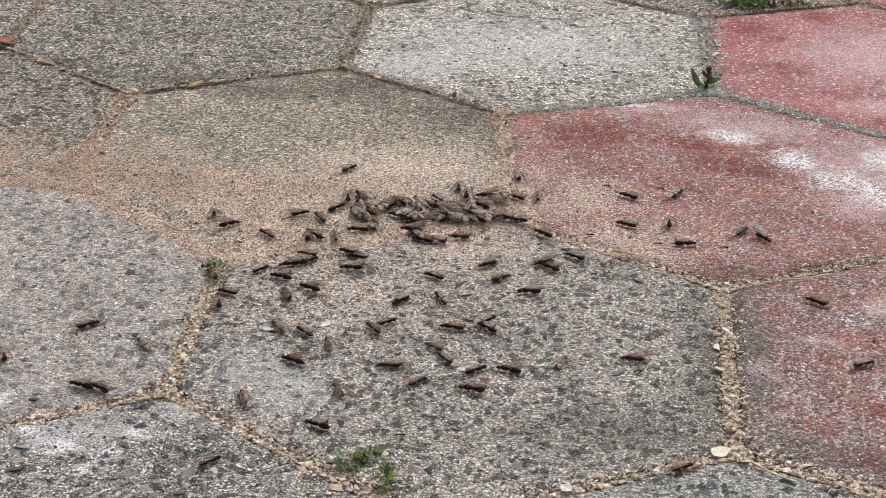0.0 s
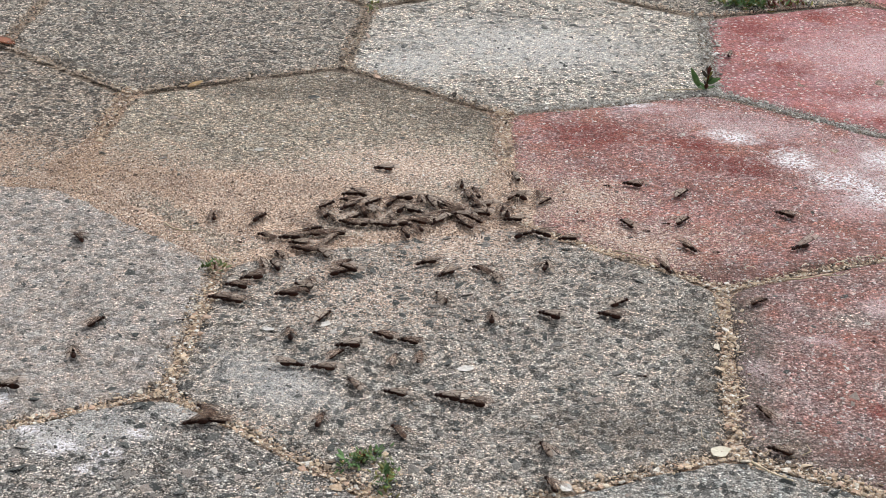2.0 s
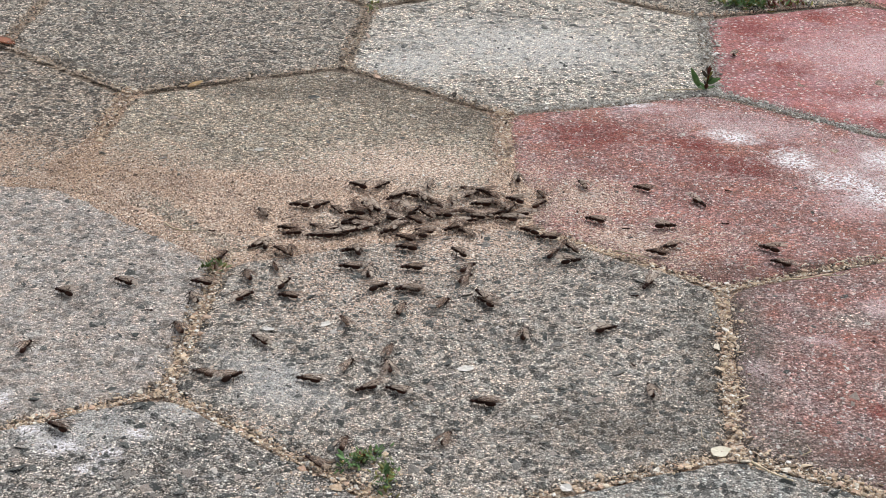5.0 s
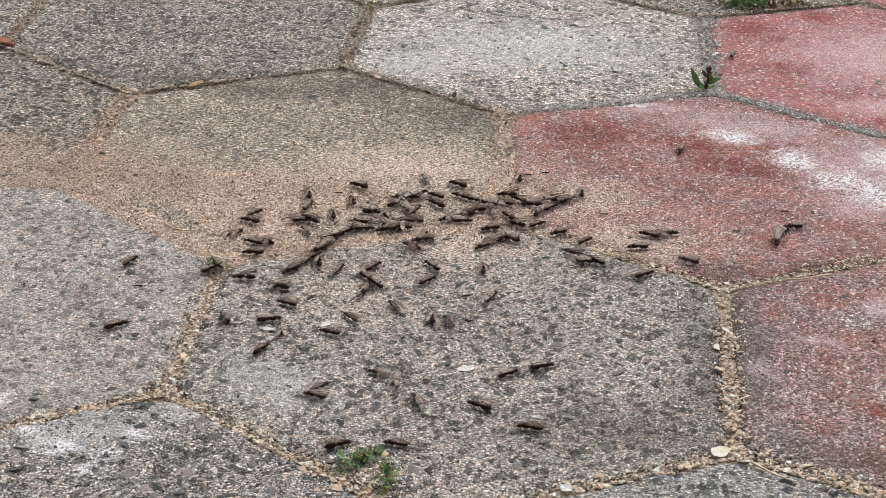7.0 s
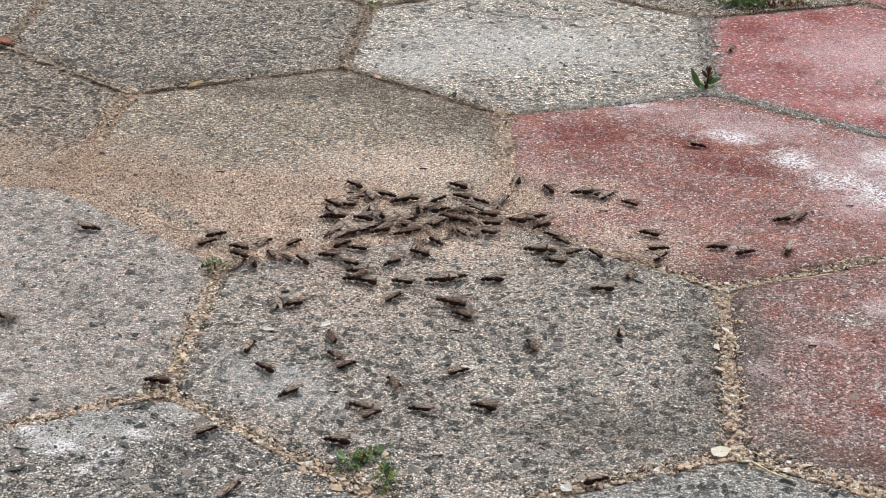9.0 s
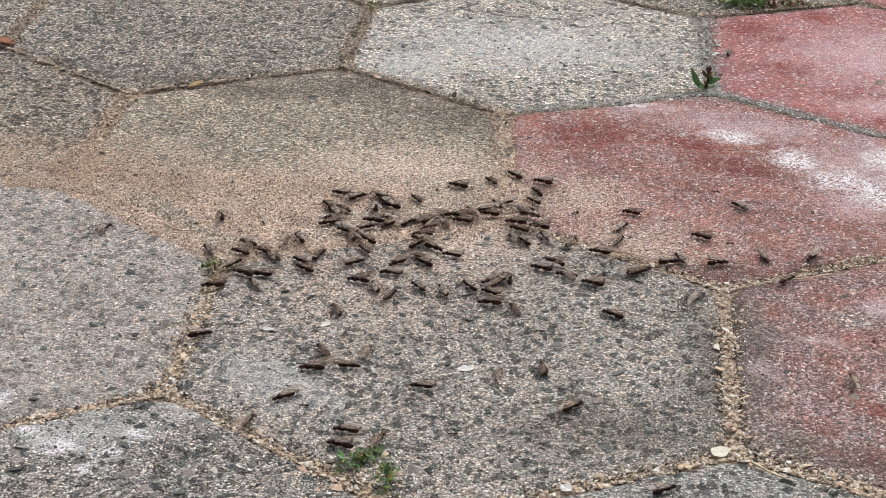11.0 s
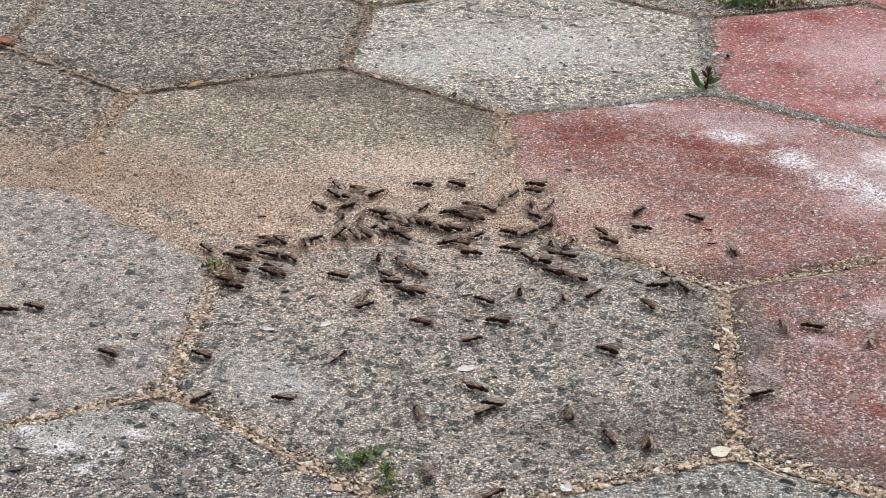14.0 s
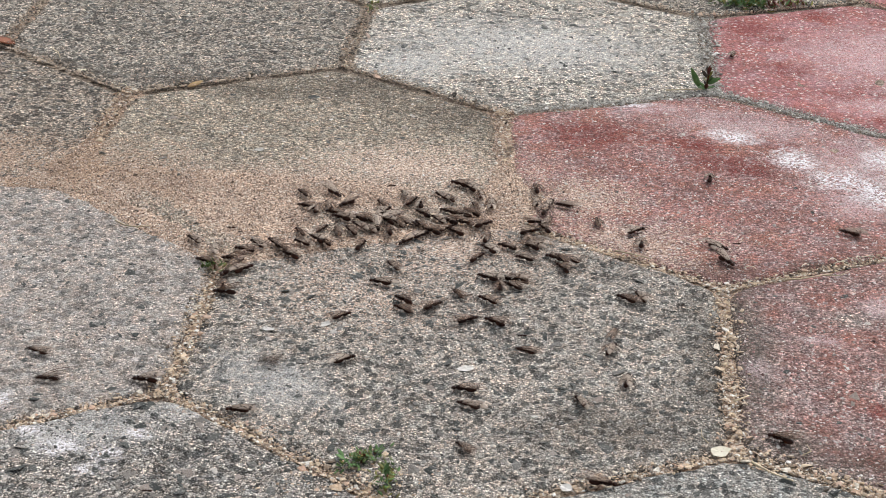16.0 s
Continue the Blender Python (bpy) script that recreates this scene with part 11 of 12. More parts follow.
    walk(ants[123], crawl((0, -57.7, 101.2, 121, 0.8), (0.5, -56.5, 100.2, 113), (1, -53.7, 97.7, 119), (1.5, -51.3, 98.1, 122), (2, -52.0, 98.9, 123), (2.5, -51.3, 101.1, 103), (3, -52.2, 100.6, 98), (3.5, -52.4, 99.9, 111), (4, -51.3, 98.1, 119), (4.833, -49.9, 97.9, 124), (5.667, -50.2, 99.9, 128), (6.5, -51.4, 99.1, 133), (7, -47.8, 101.9, 167, 0.8), (7.5, -50.2, 98.2, 126), (8, -46.7, 98.7, 136, 0.8), (8.5, -46.5, 93.9, 167), (9, -43.9, 94.8, 229), (9.833, -41.4, 92.2, 234), (10.667, -43.2, 93.8, 238), (11.5, -42.3, 90.7, 242), (12, -43.5, 90.5, 242), (12.5, -41.3, 88.3, 265), (13, -42.9, 93.8, 293), (13.5, -41.7, 91.1, 265), (13.75, -42.5, 90.1, 211, 0.4), (14, -43.2, 89.0, 158, 0.8), (14.5, -41.1, 90.0, 178), (15, -39.5, 96.0, 178), (15.5, -39.8, 99.4, 157), (16, -38.5, 94.3, 130)))
    walk(ants[124], crawl((0, -15.7, 108.6, 131, 0.8), (0.5, -15.2, 107.2, 143, 0.8), (1, -14.1, 108.1, 153), (1.5, -13.6, 108.9, 190), (2, -13.1, 104.8, 190, 0.8), (2.5, -10.5, 103.5, 190), (3, -13.7, 99.5, 211), (3.5, -7.7, 104.8, 221), (4, -5.8, 106.1, 190), (4.833, -6.1, 105.0, 182), (5.667, -0.6, 108.9, 174), (6.5, 1.4, 110.3, 167), (7, 1.3, 110.1, 109), (7.5, -1.1, 109.6, 178), (8, 1.4, 110.3, 167, 0.8), (8.5, 3.5, 111.6, 115), (9, 2.1, 119.2, 97), (9.833, 3.5, 120.0, 109), (10.667, 2.4, 120.6, 121), (11.5, 2.4, 119.0, 133), (12, 3.8, 117.8, 136), (12.5, 3.5, 118.9, 151), (13, 4.8, 122.6, 82), (13.5, 6.0, 122.8, 82), (14, 3.5, 122.4, 82), (14.5, 4.9, 125.5, 65), (15, -19.7, 124.6, 83), (15.25, -20.9, 125.9, 131), (15.5, -22.0, 127.3, 178), (16, -23.9, 126.7, 134)))
    walk(ants[125], crawl((0, -22.2, 109.1, 130, 1.6), (0.5, -21.3, 110.2, 139), (1, -20.6, 109.4, 139, 1.6), (1.5, -19.9, 108.4, 128, 1.6), (2, -19.8, 109.2, 141, 0.8), (2.5, -19.6, 109.0, 126, 0.8), (2.75, -17.7, 109.3, 88, 0.4), (3, -15.9, 109.5, 49), (3.5, -12.8, 106.7, 32), (4, -10.2, 100.7, 10), (4.833, -9.7, 100.6, 17), (5.667, -8.6, 100.0, 24), (6.5, -8.8, 100.3, 31), (7, -11.4, 100.4, 10), (7.25, -6.9, 101.3, 72), (7.5, -2.3, 102.2, 134), (8, -5.4, 103.0, 178), (8.5, -3.6, 98.3, 211), (8.75, -5.2, 99.0, 168), (9, -6.8, 99.8, 124), (9.833, -7.3, 103.4, 116), (10.667, -7.0, 108.4, 108), (11.5, -5.8, 108.9, 100), (12, -7.3, 108.6, 110), (12.5, -5.2, 108.9, 124, 0.8), (13, -7.7, 108.4, 124, 0.8), (13.5, -8.4, 110.9, 148), (14, -9.5, 119.3, 166), (14.5, -8.5, 110.6, 156), (15, -7.5, 117.3, 133), (15.5, -7.6, 120.4, 123, 0.8), (16, -7.1, 117.6, 116)))
    walk(ants[126], crawl((0, -8.0, 114.0, 124), (0.5, -8.8, 114.3, 98), (1, -8.3, 117.4, 96), (1.5, -8.3, 117.4, 94), (2, -7.6, 120.4, 123, 0.8), (2.5, -7.8, 120.3, 133, 0.8), (3, -5.1, 115.0, 96, 0.8), (3.5, -3.6, 115.1, 88), (4, -0.7, 121.8, 97), (4.833, 0.3, 122.6, 120), (5.667, -1.6, 122.8, 143), (6.5, 0.2, 124.0, 166), (7, 5.6, 122.1, 156), (7.5, 7.2, 117.8, 212, 0.8), (7.667, 9.4, 115.8, 157, 0.5), (7.833, 11.7, 113.7, 102, 0.3), (8, 14.0, 111.6, 48), (8.5, 18.0, 111.0, 40), (9, 19.1, 112.3, 40), (9.833, 16.3, 114.2, 22), (10.667, 14.9, 117.5, 4), (11.5, 12.2, 116.9, -14), (12, 7.2, 116.1, -14, 0.8), (12.167, 9.1, 119.4, 46, 0.5), (12.333, 10.9, 122.8, 106, 0.3), (12.5, 12.8, 126.1, 166), (13, 10.3, 128.0, 146), (13.25, 11.5, 127.9, 97), (13.5, 12.8, 127.7, 48), (14, 25.2, 126.0, 68), (14.5, 25.0, 126.0, 75), (15, 25.0, 126.0, 75), (15.5, 26.5, 129.1, 60), (16, 25.1, 126.0, 72)))
    walk(ants[127], crawl((0, -22.9, 110.5, 188, 1.6), (0.5, -23.3, 110.2, 176, 1.6), (1, -23.7, 108.8, 161, 1.6), (1.5, -24.7, 110.0, 171), (2, -30.1, 100.8, 167), (2.5, -27.6, 101.2, 167, 0.8), (3, -25.5, 104.5, 167, 0.8), (3.5, -28.3, 107.3, 157, 0.8), (4, -28.6, 104.8, 125), (4.833, -27.8, 105.1, 133, 0.3), (5.667, -30.9, 105.9, 141, 0.5), (6.5, -31.7, 105.7, 148, 0.8), (7, -32.4, 100.7, 157), (7.5, -32.0, 95.8, 190), (8, -29.6, 98.2, 157), (8.5, -24.3, 94.8, 167), (8.75, -22.6, 96.0, 114), (9, -20.9, 97.2, 61), (9.833, -20.3, 96.6, 51), (10.667, -24.1, 98.7, 41), (11.5, -25.8, 97.4, 32), (12, -25.5, 96.5, 28), (12.5, -25.9, 95.6, 34), (13, -27.2, 96.9, 31), (13.5, -23.1, 85.5, 61), (13.75, -19.1, 82.4, 136), (14, -15.1, 79.4, 211), (14.5, -8.2, 83.3, 211), (14.75, -10.1, 86.8, 170), (15, -12.0, 90.3, 129), (15.5, -13.2, 89.5, 134), (16, -13.1, 89.9, 143)))
    walk(ants[128], crawl((0, -12.4, 105.8, 198, 0.8), (0.5, -12.0, 104.4, 185, 0.8), (1, -10.3, 97.5, 124), (1.5, -11.3, 98.5, 139, 0.8), (2, -9.4, 96.1, 148), (2.5, -16.4, 91.8, 157, 0.8), (3, -16.3, 90.4, 211), (3.5, -16.2, 90.2, 220), (4, -14.2, 95.2, 228), (4.833, -15.3, 92.4, 223), (5.667, -10.8, 92.9, 217), (6.5, -12.5, 89.3, 211), (7, -0.2, 78.7, 227), (7.25, -4.6, 83.4, 172), (7.5, -9.1, 88.1, 117), (8, -9.9, 93.6, 82), (8.5, -6.9, 93.8, 60), (9, -15.3, 92.8, 101), (9.833, -17.2, 92.3, 106), (10.667, -17.2, 96.9, 112), (11.5, -21.2, 97.4, 117), (12, -22.5, 102.5, 148), (12.5, -23.5, 99.3, 157), (13, -23.3, 96.2, 167, 0.8), (13.5, -22.0, 96.4, 167), (14, -14.1, 92.0, 167), (14.5, -13.2, 91.1, 182), (15, -16.6, 93.5, 157), (15.5, -18.1, 92.0, 153), (15.75, -17.8, 91.9, 101), (16, -17.5, 91.8, 48)))
    walk(ants[129], crawl((0, -54.0, 108.4, 176, 0.8), (0.5, -54.2, 106.2, 136, 0.8), (1, -57.1, 104.9, 108), (1.5, -55.7, 105.1, 104, 0.8), (2, -52.6, 106.7, 119), (2.25, -49.1, 105.7, 165), (2.5, -45.7, 104.6, 212), (3, -44.5, 108.2, 270, 0.8), (3.5, -46.9, 107.8, 270), (4, -51.6, 105.5, 316), (4.833, -50.6, 106.9, 313), (5.667, -50.4, 104.8, 310), (6.5, -51.7, 104.8, 307), (7, -52.0, 104.4, 358), (7.5, -52.8, 104.1, 356), (7.75, -52.9, 105.4, 401), (8, -53.0, 106.7, 446), (8.5, -55.7, 112.3, 464), (9, -53.3, 107.9, 451), (9.833, -54.0, 107.8, 456), (10.667, -52.1, 109.3, 462), (11.5, -51.6, 110.0, 468), (12, -52.7, 109.1, 460), (12.25, -49.7, 110.2, 499), (12.5, -46.8, 111.4, 538), (13, -48.1, 107.3, 495), (13.5, -53.5, 109.4, 496), (14, -45.3, 102.3, 527, 0.8), (14.25, -45.3, 105.1, 480, 0.4), (14.5, -45.2, 107.9, 432), (15, -44.5, 104.9, 423), (15.5, -40.1, 102.5, 410, 0.8), (16, -41.1, 101.9, 404)))
    walk(ants[130], crawl((0, -51.7, 109.8, 104, 0.8), (0.5, -52.5, 108.8, 99, 1.6), (1, -53.2, 108.0, 105), (1.5, -54.5, 109.3, 126), (1.75, -53.9, 111.7, 88), (2, -53.3, 114.0, 50), (2.5, -53.8, 114.4, 51), (3, -53.0, 109.7, 113), (3.5, -54.7, 109.2, 136), (4, -54.5, 109.3, 126), (4.833, -55.2, 107.9, 127, 0.3), (5.667, -53.2, 109.1, 128, 0.5), (6.5, -53.2, 108.5, 129, 0.8), (7, -53.0, 109.1, 115), (7.5, -51.7, 110.2, 126), (8, -54.7, 118.4, 126), (8.5, -55.2, 119.8, 114), (9, -55.7, 119.4, 123), (9.833, -53.6, 121.3, 127), (10.667, -49.1, 114.9, 131), (11.5, -46.9, 116.6, 135), (12, -46.5, 113.6, 135), (12.5, -43.7, 118.7, 148), (13, -47.2, 118.4, 135), (13.5, -47.4, 116.9, 139), (13.75, -50.4, 119.8, 95), (14, -53.4, 122.6, 51), (14.5, -53.5, 124.0, 63), (15, -47.3, 108.4, 50), (15.5, -45.6, 104.6, 57), (16, -47.0, 105.8, 65)))
    walk(ants[131], crawl((0, -16.6, 115.3, 157, 0.8), (0.5, -17.9, 113.8, 147), (1, -16.5, 113.6, 160, 0.8), (1.5, -16.1, 113.2, 161, 0.8), (2, -16.2, 113.5, 162, 0.8), (2.5, -17.5, 115.0, 170, 0.8), (3, -11.4, 112.9, 167, 0.8), (3.5, -10.0, 112.3, 162), (4, -13.6, 109.2, 178), (4.833, -12.0, 111.7, 189), (5.667, -10.5, 112.3, 200), (6.5, -7.5, 112.3, 212), (7, -6.5, 114.0, 201), (7.5, -6.2, 110.5, 178), (8, -7.4, 110.0, 190), (8.5, -2.3, 111.8, 228, 0.8), (9, -1.0, 108.4, 178), (9.833, -2.5, 107.7, 182, 0.3), (10.667, 0.1, 108.5, 186, 0.5), (11.5, -1.0, 108.1, 190, 0.8), (12, 2.6, 110.2, 178), (12.5, 4.9, 107.6, 123), (13, 1.7, 109.6, 147, 0.8), (13.5, 4.5, 110.4, 133), (14, -8.0, 94.0, 98), (14.5, -2.7, 91.5, 48), (15, 2.7, 99.2, 48), (15.25, -0.7, 106.7, 107), (15.5, -4.0, 114.2, 167), (16, -8.2, 109.1, 148, 0.8)))
    walk(ants[132], crawl((0, -2.5, 106.3, 170), (0.5, -3.7, 105.9, 155, 0.8), (1, -2.5, 111.1, 178), (1.5, -2.3, 109.0, 190), (2, -3.2, 112.0, 133), (2.25, -0.8, 111.3, 87), (2.5, 1.7, 110.6, 41), (3, -1.3, 111.3, -2), (3.5, -1.1, 109.3, 10), (4, 1.2, 111.4, 10), (4.833, 2.5, 108.6, 27, 0.3), (5.667, 2.3, 108.7, 43, 0.5), (6.5, 2.9, 107.1, 60, 0.8), (7, 8.4, 108.1, 133), (7.5, 11.8, 106.2, 167), (8, 6.9, 105.9, 211), (8.5, 10.4, 107.1, 190), (9, 11.8, 104.7, 178), (9.833, 11.0, 104.3, 178), (10.667, 12.1, 104.7, 178), (11.5, 12.0, 101.9, 178), (12, 9.7, 102.0, 157), (12.5, 8.8, 100.5, 169), (13, 2.6, 97.9, 157), (13.5, 12.0, 88.2, 157), (14, 10.3, 93.3, 167), (14.5, 0.7, 91.6, 167, 0.8), (15, -3.6, 100.0, 148), (15.5, -3.6, 100.0, 148), (15.75, -2.8, 99.1, 94), (16, -2.1, 98.2, 40)))
    walk(ants[133], crawl((0, -21.6, 111.6, 146, 1.6), (0.5, -20.5, 111.9, 135, 1.6), (1, -19.0, 113.3, 131, 0.8), (1.5, -20.1, 111.8, 145, 1.6), (2, -20.1, 112.4, 144, 1.6), (2.5, -22.1, 115.0, 117), (3, -20.7, 117.6, 156), (3.5, -21.9, 120.9, 134), (4, -24.4, 117.6, 124), (4.833, -24.5, 117.3, 129), (5.667, -26.3, 116.5, 133), (6.5, -25.4, 117.6, 138), (7, -24.7, 117.5, 145), (7.5, -21.2, 111.5, 157), (8, -18.3, 107.5, 212), (8.5, -18.5, 108.7, 167), (9, -17.8, 103.2, 157), (9.833, -19.5, 100.2, 160, 0.3), (10.667, -26.7, 99.9, 164, 0.5), (11.5, -27.6, 101.2, 167, 0.8), (12, -27.2, 102.0, 135), (12.5, -29.1, 102.7, 167), (13, -32.9, 104.9, 229), (13.5, -29.2, 103.9, 167, 0.8), (14, -31.7, 98.3, 135), (14.5, -32.2, 107.0, 62, 0.8), (15, -40.3, 111.5, 57), (15.5, -36.9, 115.0, 50), (16, -36.5, 118.4, 68)))
    walk(ants[134], crawl((0, -4.9, 118.9, 147), (0.5, -3.8, 114.7, 147), (1, 3.5, 116.4, 99), (1.5, 4.8, 119.6, 91), (2, 5.2, 115.5, 86), (2.5, 6.6, 119.7, 69), (3, 5.6, 119.4, 60), (3.5, 4.4, 116.4, 69), (4, 7.4, 114.9, 31), (4.833, 8.1, 115.8, 65), (5.667, 9.0, 115.5, 99), (6.5, 9.2, 114.1, 133), (7, 20.4, 116.2, 80), (7.5, 21.4, 115.7, 40), (8, 17.4, 118.0, 40), (8.5, 21.4, 110.1, 10, 0.8), (9, 20.1, 109.2, 17, 0.8), (9.833, 16.3, 108.1, 4, 0.5), (10.667, 18.1, 110.8, -10, 0.3), (11.5, 15.1, 112.9, -24), (12, 16.6, 111.9, 40), (12.5, 16.6, 110.9, 48), (13, 16.7, 109.2, 48), (13.5, 13.9, 111.3, -13), (14, 19.3, 112.9, -48), (14.25, 14.4, 116.4, 0), (14.5, 9.6, 119.9, 48), (15, 18.3, 124.2, 40), (15.5, 23.1, 119.5, 68), (16, 23.7, 118.0, 78)))
    walk(ants[135], crawl((0, -16.8, 101.2, 170, 1.6), (0.5, -17.6, 100.8, 166), (1, -22.5, 99.7, 190), (1.5, -22.0, 97.8, 221), (2, -21.9, 97.7, 234), (2.5, -22.4, 98.6, 190, 0.8), (3, -25.0, 89.5, 190), (3.5, -26.5, 89.2, 189), (4, -27.9, 88.1, 185), (4.833, -26.4, 87.7, 176), (5.667, -27.7, 87.5, 167), (6.5, -25.9, 88.5, 157), (7, -23.4, 83.9, 125), (7.5, -22.2, 66.8, 118), (8, -14.3, 61.3, 97), (8.5, -10.4, 84.9, 135), (9, -11.0, 90.4, 135), (9.833, -15.9, 86.3, 149), (10.667, -11.9, 72.6, 164), (11.5, -13.6, 65.9, 178), (12, -16.7, 68.7, 126), (12.5, -21.9, 69.1, 142), (13, -28.6, 73.3, 150), (13.5, -26.3, 74.2, 100), (14, -34.5, 80.5, 149, 0.8), (14.5, -35.0, 83.8, 103), (15, -32.8, 86.4, 49), (15.25, -32.9, 86.9, 103), (15.5, -33.1, 87.3, 158), (15.75, -30.4, 85.9, 103), (16, -27.6, 84.5, 48)))
    walk(workers[0], crawl((0, 75.1, 154.6, -170), (0.5, 73.8, 130.5, -170), (1, 73.8, 130.5, -170), (1.5, 66.7, 131.2, -170), (2, 77.5, 115.7, -170), (3, 93.5, 113.7, -170), (3.5, 99.9, 120.6, -170), (6.5, 105.9, 117.0, -170), (7, 108.2, 113.3, -170), (7.5, 108.9, 103.2, -170), (8, 92.8, 88.4, -170), (8.5, 92.1, 106.6, -170), (9, 132.6, 15.7, -171), (12, 95.2, 130.6, -170), (12.5, 102.3, 119.3, -170), (13, 109.4, 112.4, -170), (13.5, 104.0, 99.6, -170), (14, 96.7, 98.4, -170), (15, 112.1, 118.0, -170), (15.5, 111.2, 99.7, -170), (16, 107.6, 100.2, -170)))
    walk(workers[1], crawl((0, 73.8, 94.5, -170), (1, 65.3, 94.8, -170), (1.167, 69.3, 96.8, -230), (1.333, 73.4, 98.7, -290), (1.5, 77.4, 100.7, -350), (1.667, 74.6, 102.7, -410), (1.833, 71.7, 104.7, -470), (2, 68.9, 106.7, -530), (6.5, 51.6, 107.8, -530), (7, 21.0, 162.3, -530), (7.5, 18.5, 159.8, -530), (8, 23.3, 167.4, -530), (8.5, -2.3, 139.9, -530), (9, 49.9, 124.0, -530), (9.625, 48.0, 123.7, -520), (10.375, 42.2, 122.0, -520), (11.125, 36.4, 119.3, -520), (11.5, 35.0, 118.5, -530), (12, 81.4, 140.5, -530), (12.5, 73.8, 142.3, -530), (13, 43.5, 162.2, -530), (13.5, 40.2, 179.2, -530), (14, 31.4, 166.8, -530), (14.5, 27.0, 172.8, -530), (15, 17.6, 173.2, -530), (15.5, 37.1, 127.9, -530), (16, 31.3, 94.6, -530)))
    walk(workers[2], crawl((0, 44.6, 98.6, -170), (0.5, 43.9, 102.4, -170), (1, 45.4, 108.5, -170), (1.5, 44.2, 108.3, -170), (2, 40.3, 111.7, -170), (2.5, 43.0, 108.1, -170), (3, 50.1, 116.9, -170), (3.5, 42.2, 128.8, -170), (6.5, -25.5, 126.4, -170), (7, -28.9, 122.8, -170), (7.5, -53.5, 115.4, -170), (8, -65.4, 124.6, -170), (8.5, -66.8, 125.6, -170), (9, -65.0, 122.8, -170), (11.5, -67.6, 122.3, -170), (12, -90.2, 76.9, -170), (12.5, 34.0, 113.6, -170), (13, 35.3, 112.6, -170), (14, -13.0, 154.3, -170), (14.5, -31.9, 136.1, -170), (15, -33.2, 135.8, -170), (16, -25.8, 71.2, -170)))
    walk(workers[3], crawl((0, 102.1, 95.4, -170), (1, 102.1, 95.4, -170), (6.5, 51.5, 34.3, -171), (7, 50.0, 121.0, -170), (7.5, 44.1, 112.3, -170), (8, -9.3, 5.1, -171), (12.5, 59.5, 23.1, -171), (13, 65.9, 35.8, -171), (13.5, 18.4, 55.0, -171), (14.5, 45.7, 11.8, -171), (15.5, 117.1, -54.3, -171), (16, 117.1, -54.3, -171)))
    walk(workers[4], crawl((0, 66.5, -13.6, -171), (1, 66.5, -13.6, -171), (4, 72.7, -27.0, -171), (4.625, 69.3, -19.5, -235), (5.375, 56.8, 3.1, -235), (6.125, 38.8, 23.4, -235), (6.5, 33.9, 28.2, -171), (7, 13.2, 158.9, -170), (8, -2.5, 141.8, -170), (8.5, -26.4, 155.3, -170), (9, -36.0, 157.0, -170), (9.3, -34.7, 155.6, -121), (9.625, -33.4, 154.2, -72), (10.375, -27.4, 144.5, -72), (11.125, -26.7, 132.5, -72), (11.3, -26.9, 130.9, -121), (11.5, -27.1, 129.3, -170), (12, -67.6, 122.3, -170), (12.5, -67.6, 122.3, -170), (13, -16.5, 150.4, -170), (13.5, -14.3, 154.1, -170), (14, -21.5, 147.6, -170), (14.5, -59.6, 128.7, -170), (16, -47.5, 135.3, -170)))
    walk(workers[5], crawl((0, -103.3, 66.4, -170), (2, -103.3, 66.4, -170), (4, -133.5, 58.5, -170), (7, -70.1, 121.9, -170), (7.5, -117.7, 92.4, -170), (8, -127.4, 110.8, -170), (8.5, -117.6, 129.6, -170), (9, -128.6, 136.2, -170), (9.3, -126.6, 132.4, -114), (9.625, -124.6, 128.7, -57), (10.375, -111.2, 105.4, -57), (11.125, -94.6, 82.5, -57), (11.3, -92.4, 79.7, -114), (11.5, -90.2, 76.9, -170), (12, -95.0, 70.5, -170), (12.5, -90.2, 76.9, -170), (13, -84.7, 98.1, -170), (13.5, -94.7, 75.0, -170), (14, -98.5, 91.6, -170), (14.5, -109.4, 79.3, -170), (16, -109.4, 79.3, -170)))
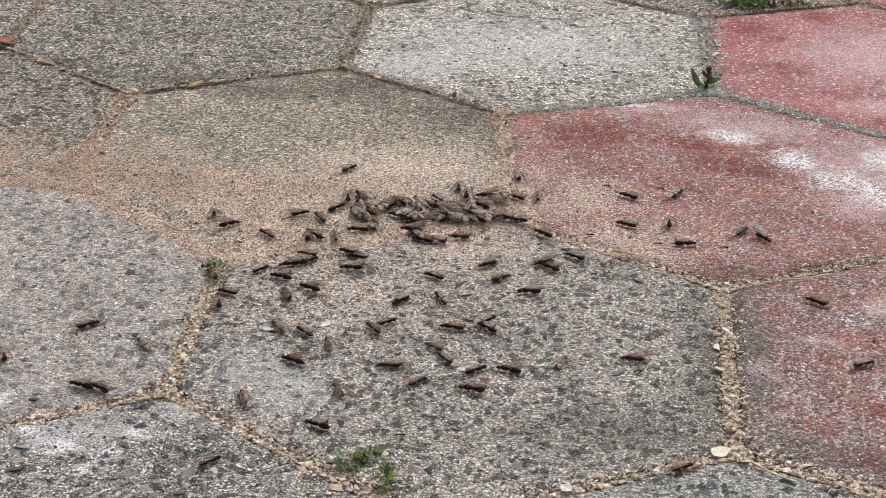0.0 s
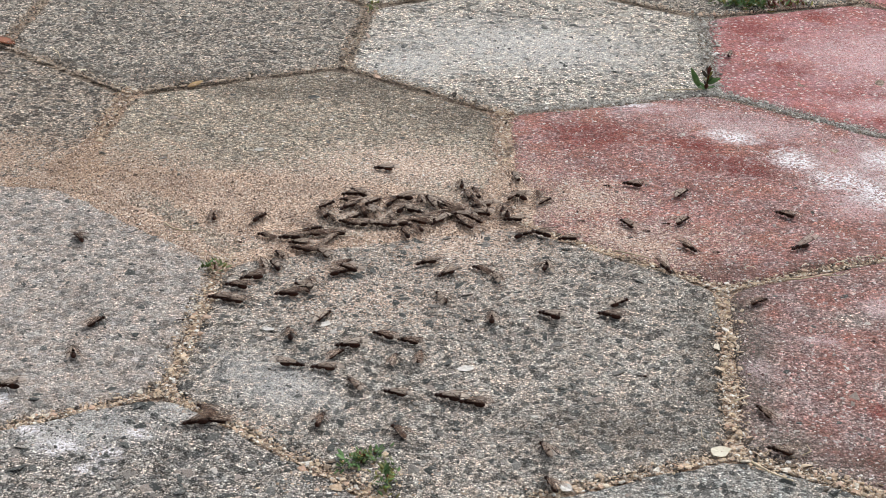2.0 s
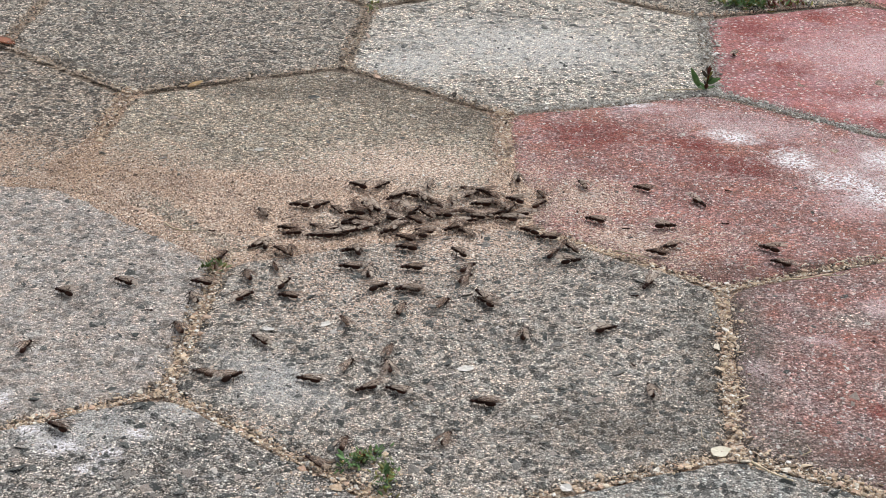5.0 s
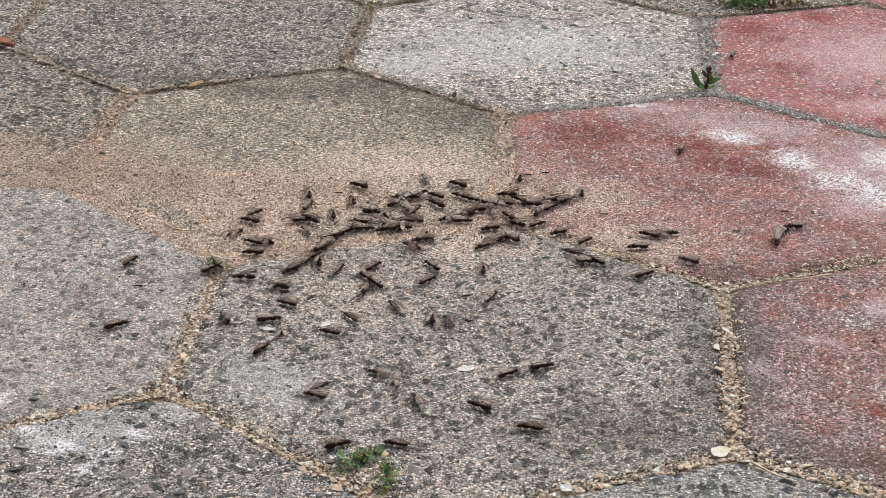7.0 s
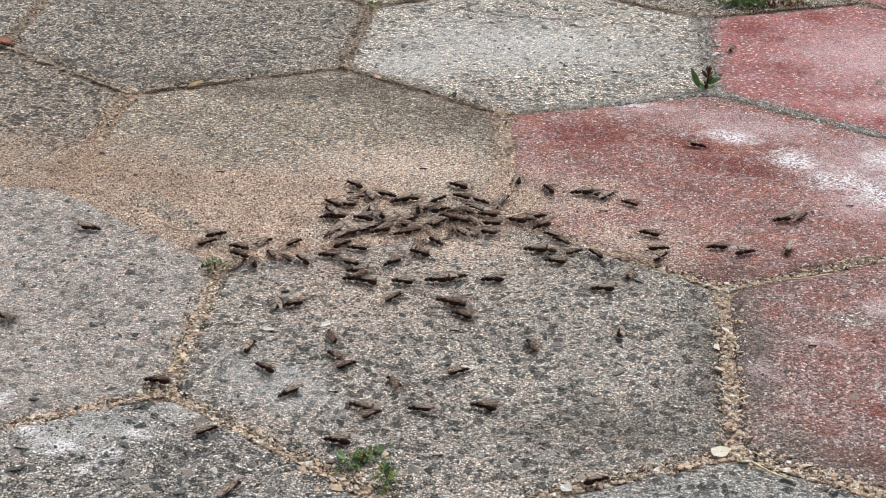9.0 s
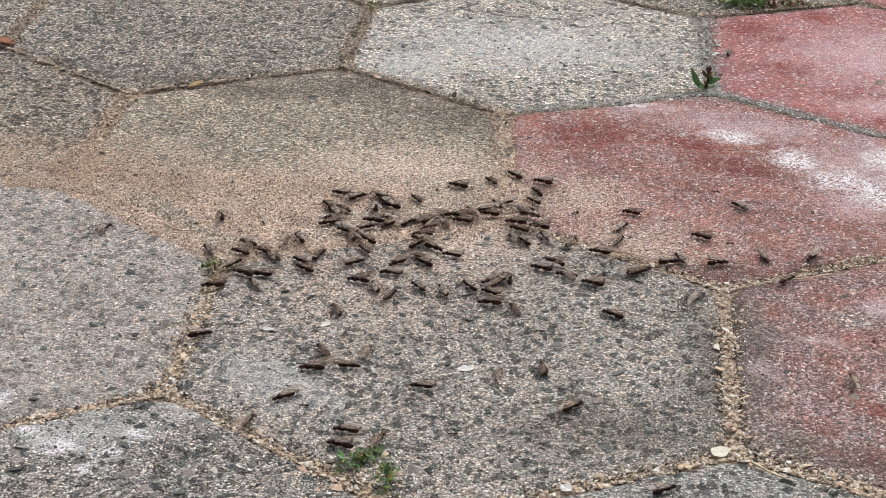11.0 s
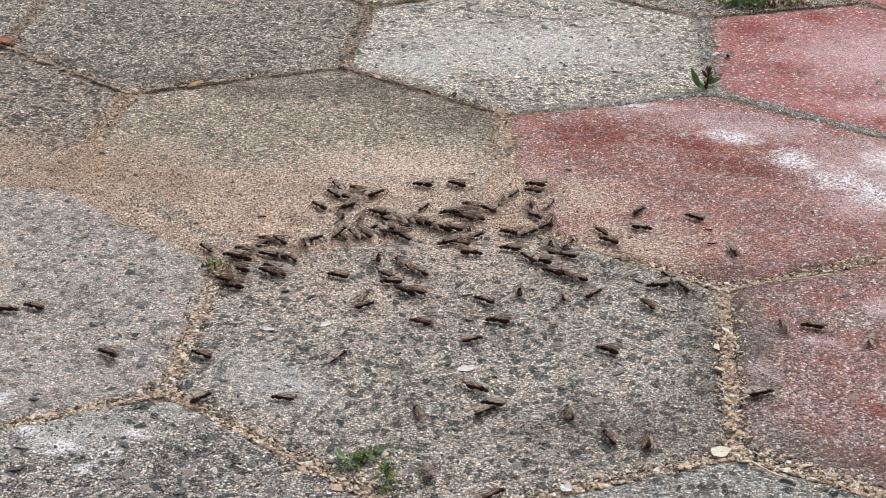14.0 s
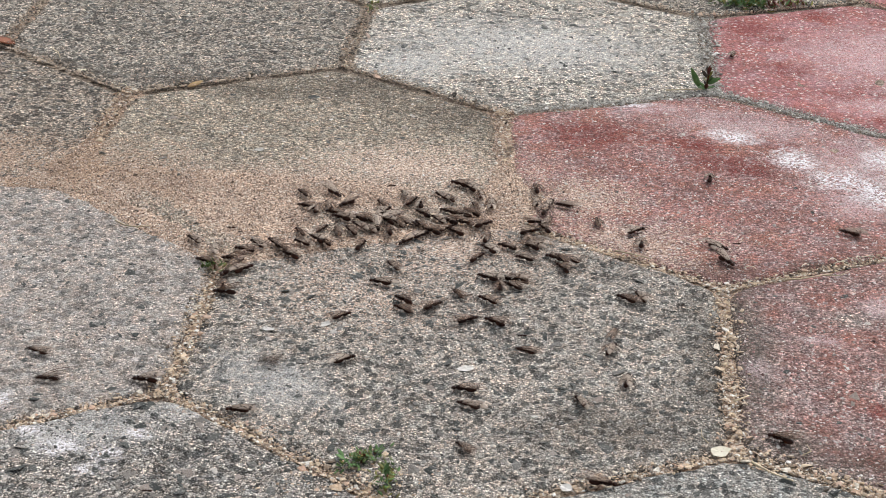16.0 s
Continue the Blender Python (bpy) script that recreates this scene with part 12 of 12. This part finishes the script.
    walk(workers[6], crawl((0, -13.9, -69.5, -171), (2, -13.9, -69.5, -171), (2.5, -13.9, -69.5, -171), (3, -12.1, -71.0, -171), (3.5, -41.4, -69.5, -171), (4, -30.2, -53.7, -171), (4.3, -29.8, -49.7, -235), (4.625, -29.4, -45.6, -299), (5.375, -22.9, -22.1, -299), (6.125, -5.6, -3.0, -299), (6.3, -2.9, -0.9, -235), (6.5, -0.2, 1.2, -171), (7, 56.4, -26.5, -171), (8, -0.5, -82.3, -171), (16, 22.2, 5.7, -171)))
    walk(workers[7], crawl((0, 50.4, 152.2, -170), (2.5, 50.4, 152.2, -170), (3, 77.6, 147.3, -170), (3.5, 81.6, 155.7, -170), (4, 95.9, 156.9, -170), (4.3, 98.1, 156.9, -97), (4.625, 100.2, 156.9, -25), (5.375, 113.0, 154.5, -25), (6.125, 123.6, 145.9, -25), (6.3, 124.8, 144.5, -97), (6.5, 126.0, 143.1, -170), (7, 130.6, 137.8, -170), (8, 105.5, 107.2, -170), (8.5, 149.3, 150.2, -170), (9, 160.6, 149.1, -170), (9.625, 152.1, 151.0, -184), (10.375, 125.2, 155.0, -184), (11.125, 96.5, 154.4, -184), (11.5, 89.3, 153.8, -170), (12, 85.3, 141.1, -170), (12.5, 77.6, 133.6, -170), (13, 88.8, 123.5, -170), (14, 95.9, 112.4, -170), (14.5, 95.0, 125.7, -170), (15, 95.9, 156.9, -170), (15.5, 87.0, 94.0, -170), (16, 82.7, 40.9, -171)))
    walk(workers[8], crawl((0, -109.3, -3.1, -171), (3.5, -109.3, -3.1, -171), (6.5, -137.8, 16.7, -171), (7, -133.2, 20.8, -171), (7.5, -123.5, 19.0, -171), (8, -35.5, -69.3, -171), (9, -41.7, -46.0, -171), (15, -80.0, -110.1, -171), (15.5, -89.9, -114.8, -171), (16, -89.9, -114.8, -171)))
    rest, blown = pose(-0.1293, 0.0728, 0.0004), pose(-0.1502, 0.0730, 0.0004, 0, 0, 8)
    walk(blown_straw, [(0, rest), (12.5, rest), (12.7, blown), (16, blown)])
    for number in range(2, len(ants), 3):
        flutter(ants[number], number)


motions()
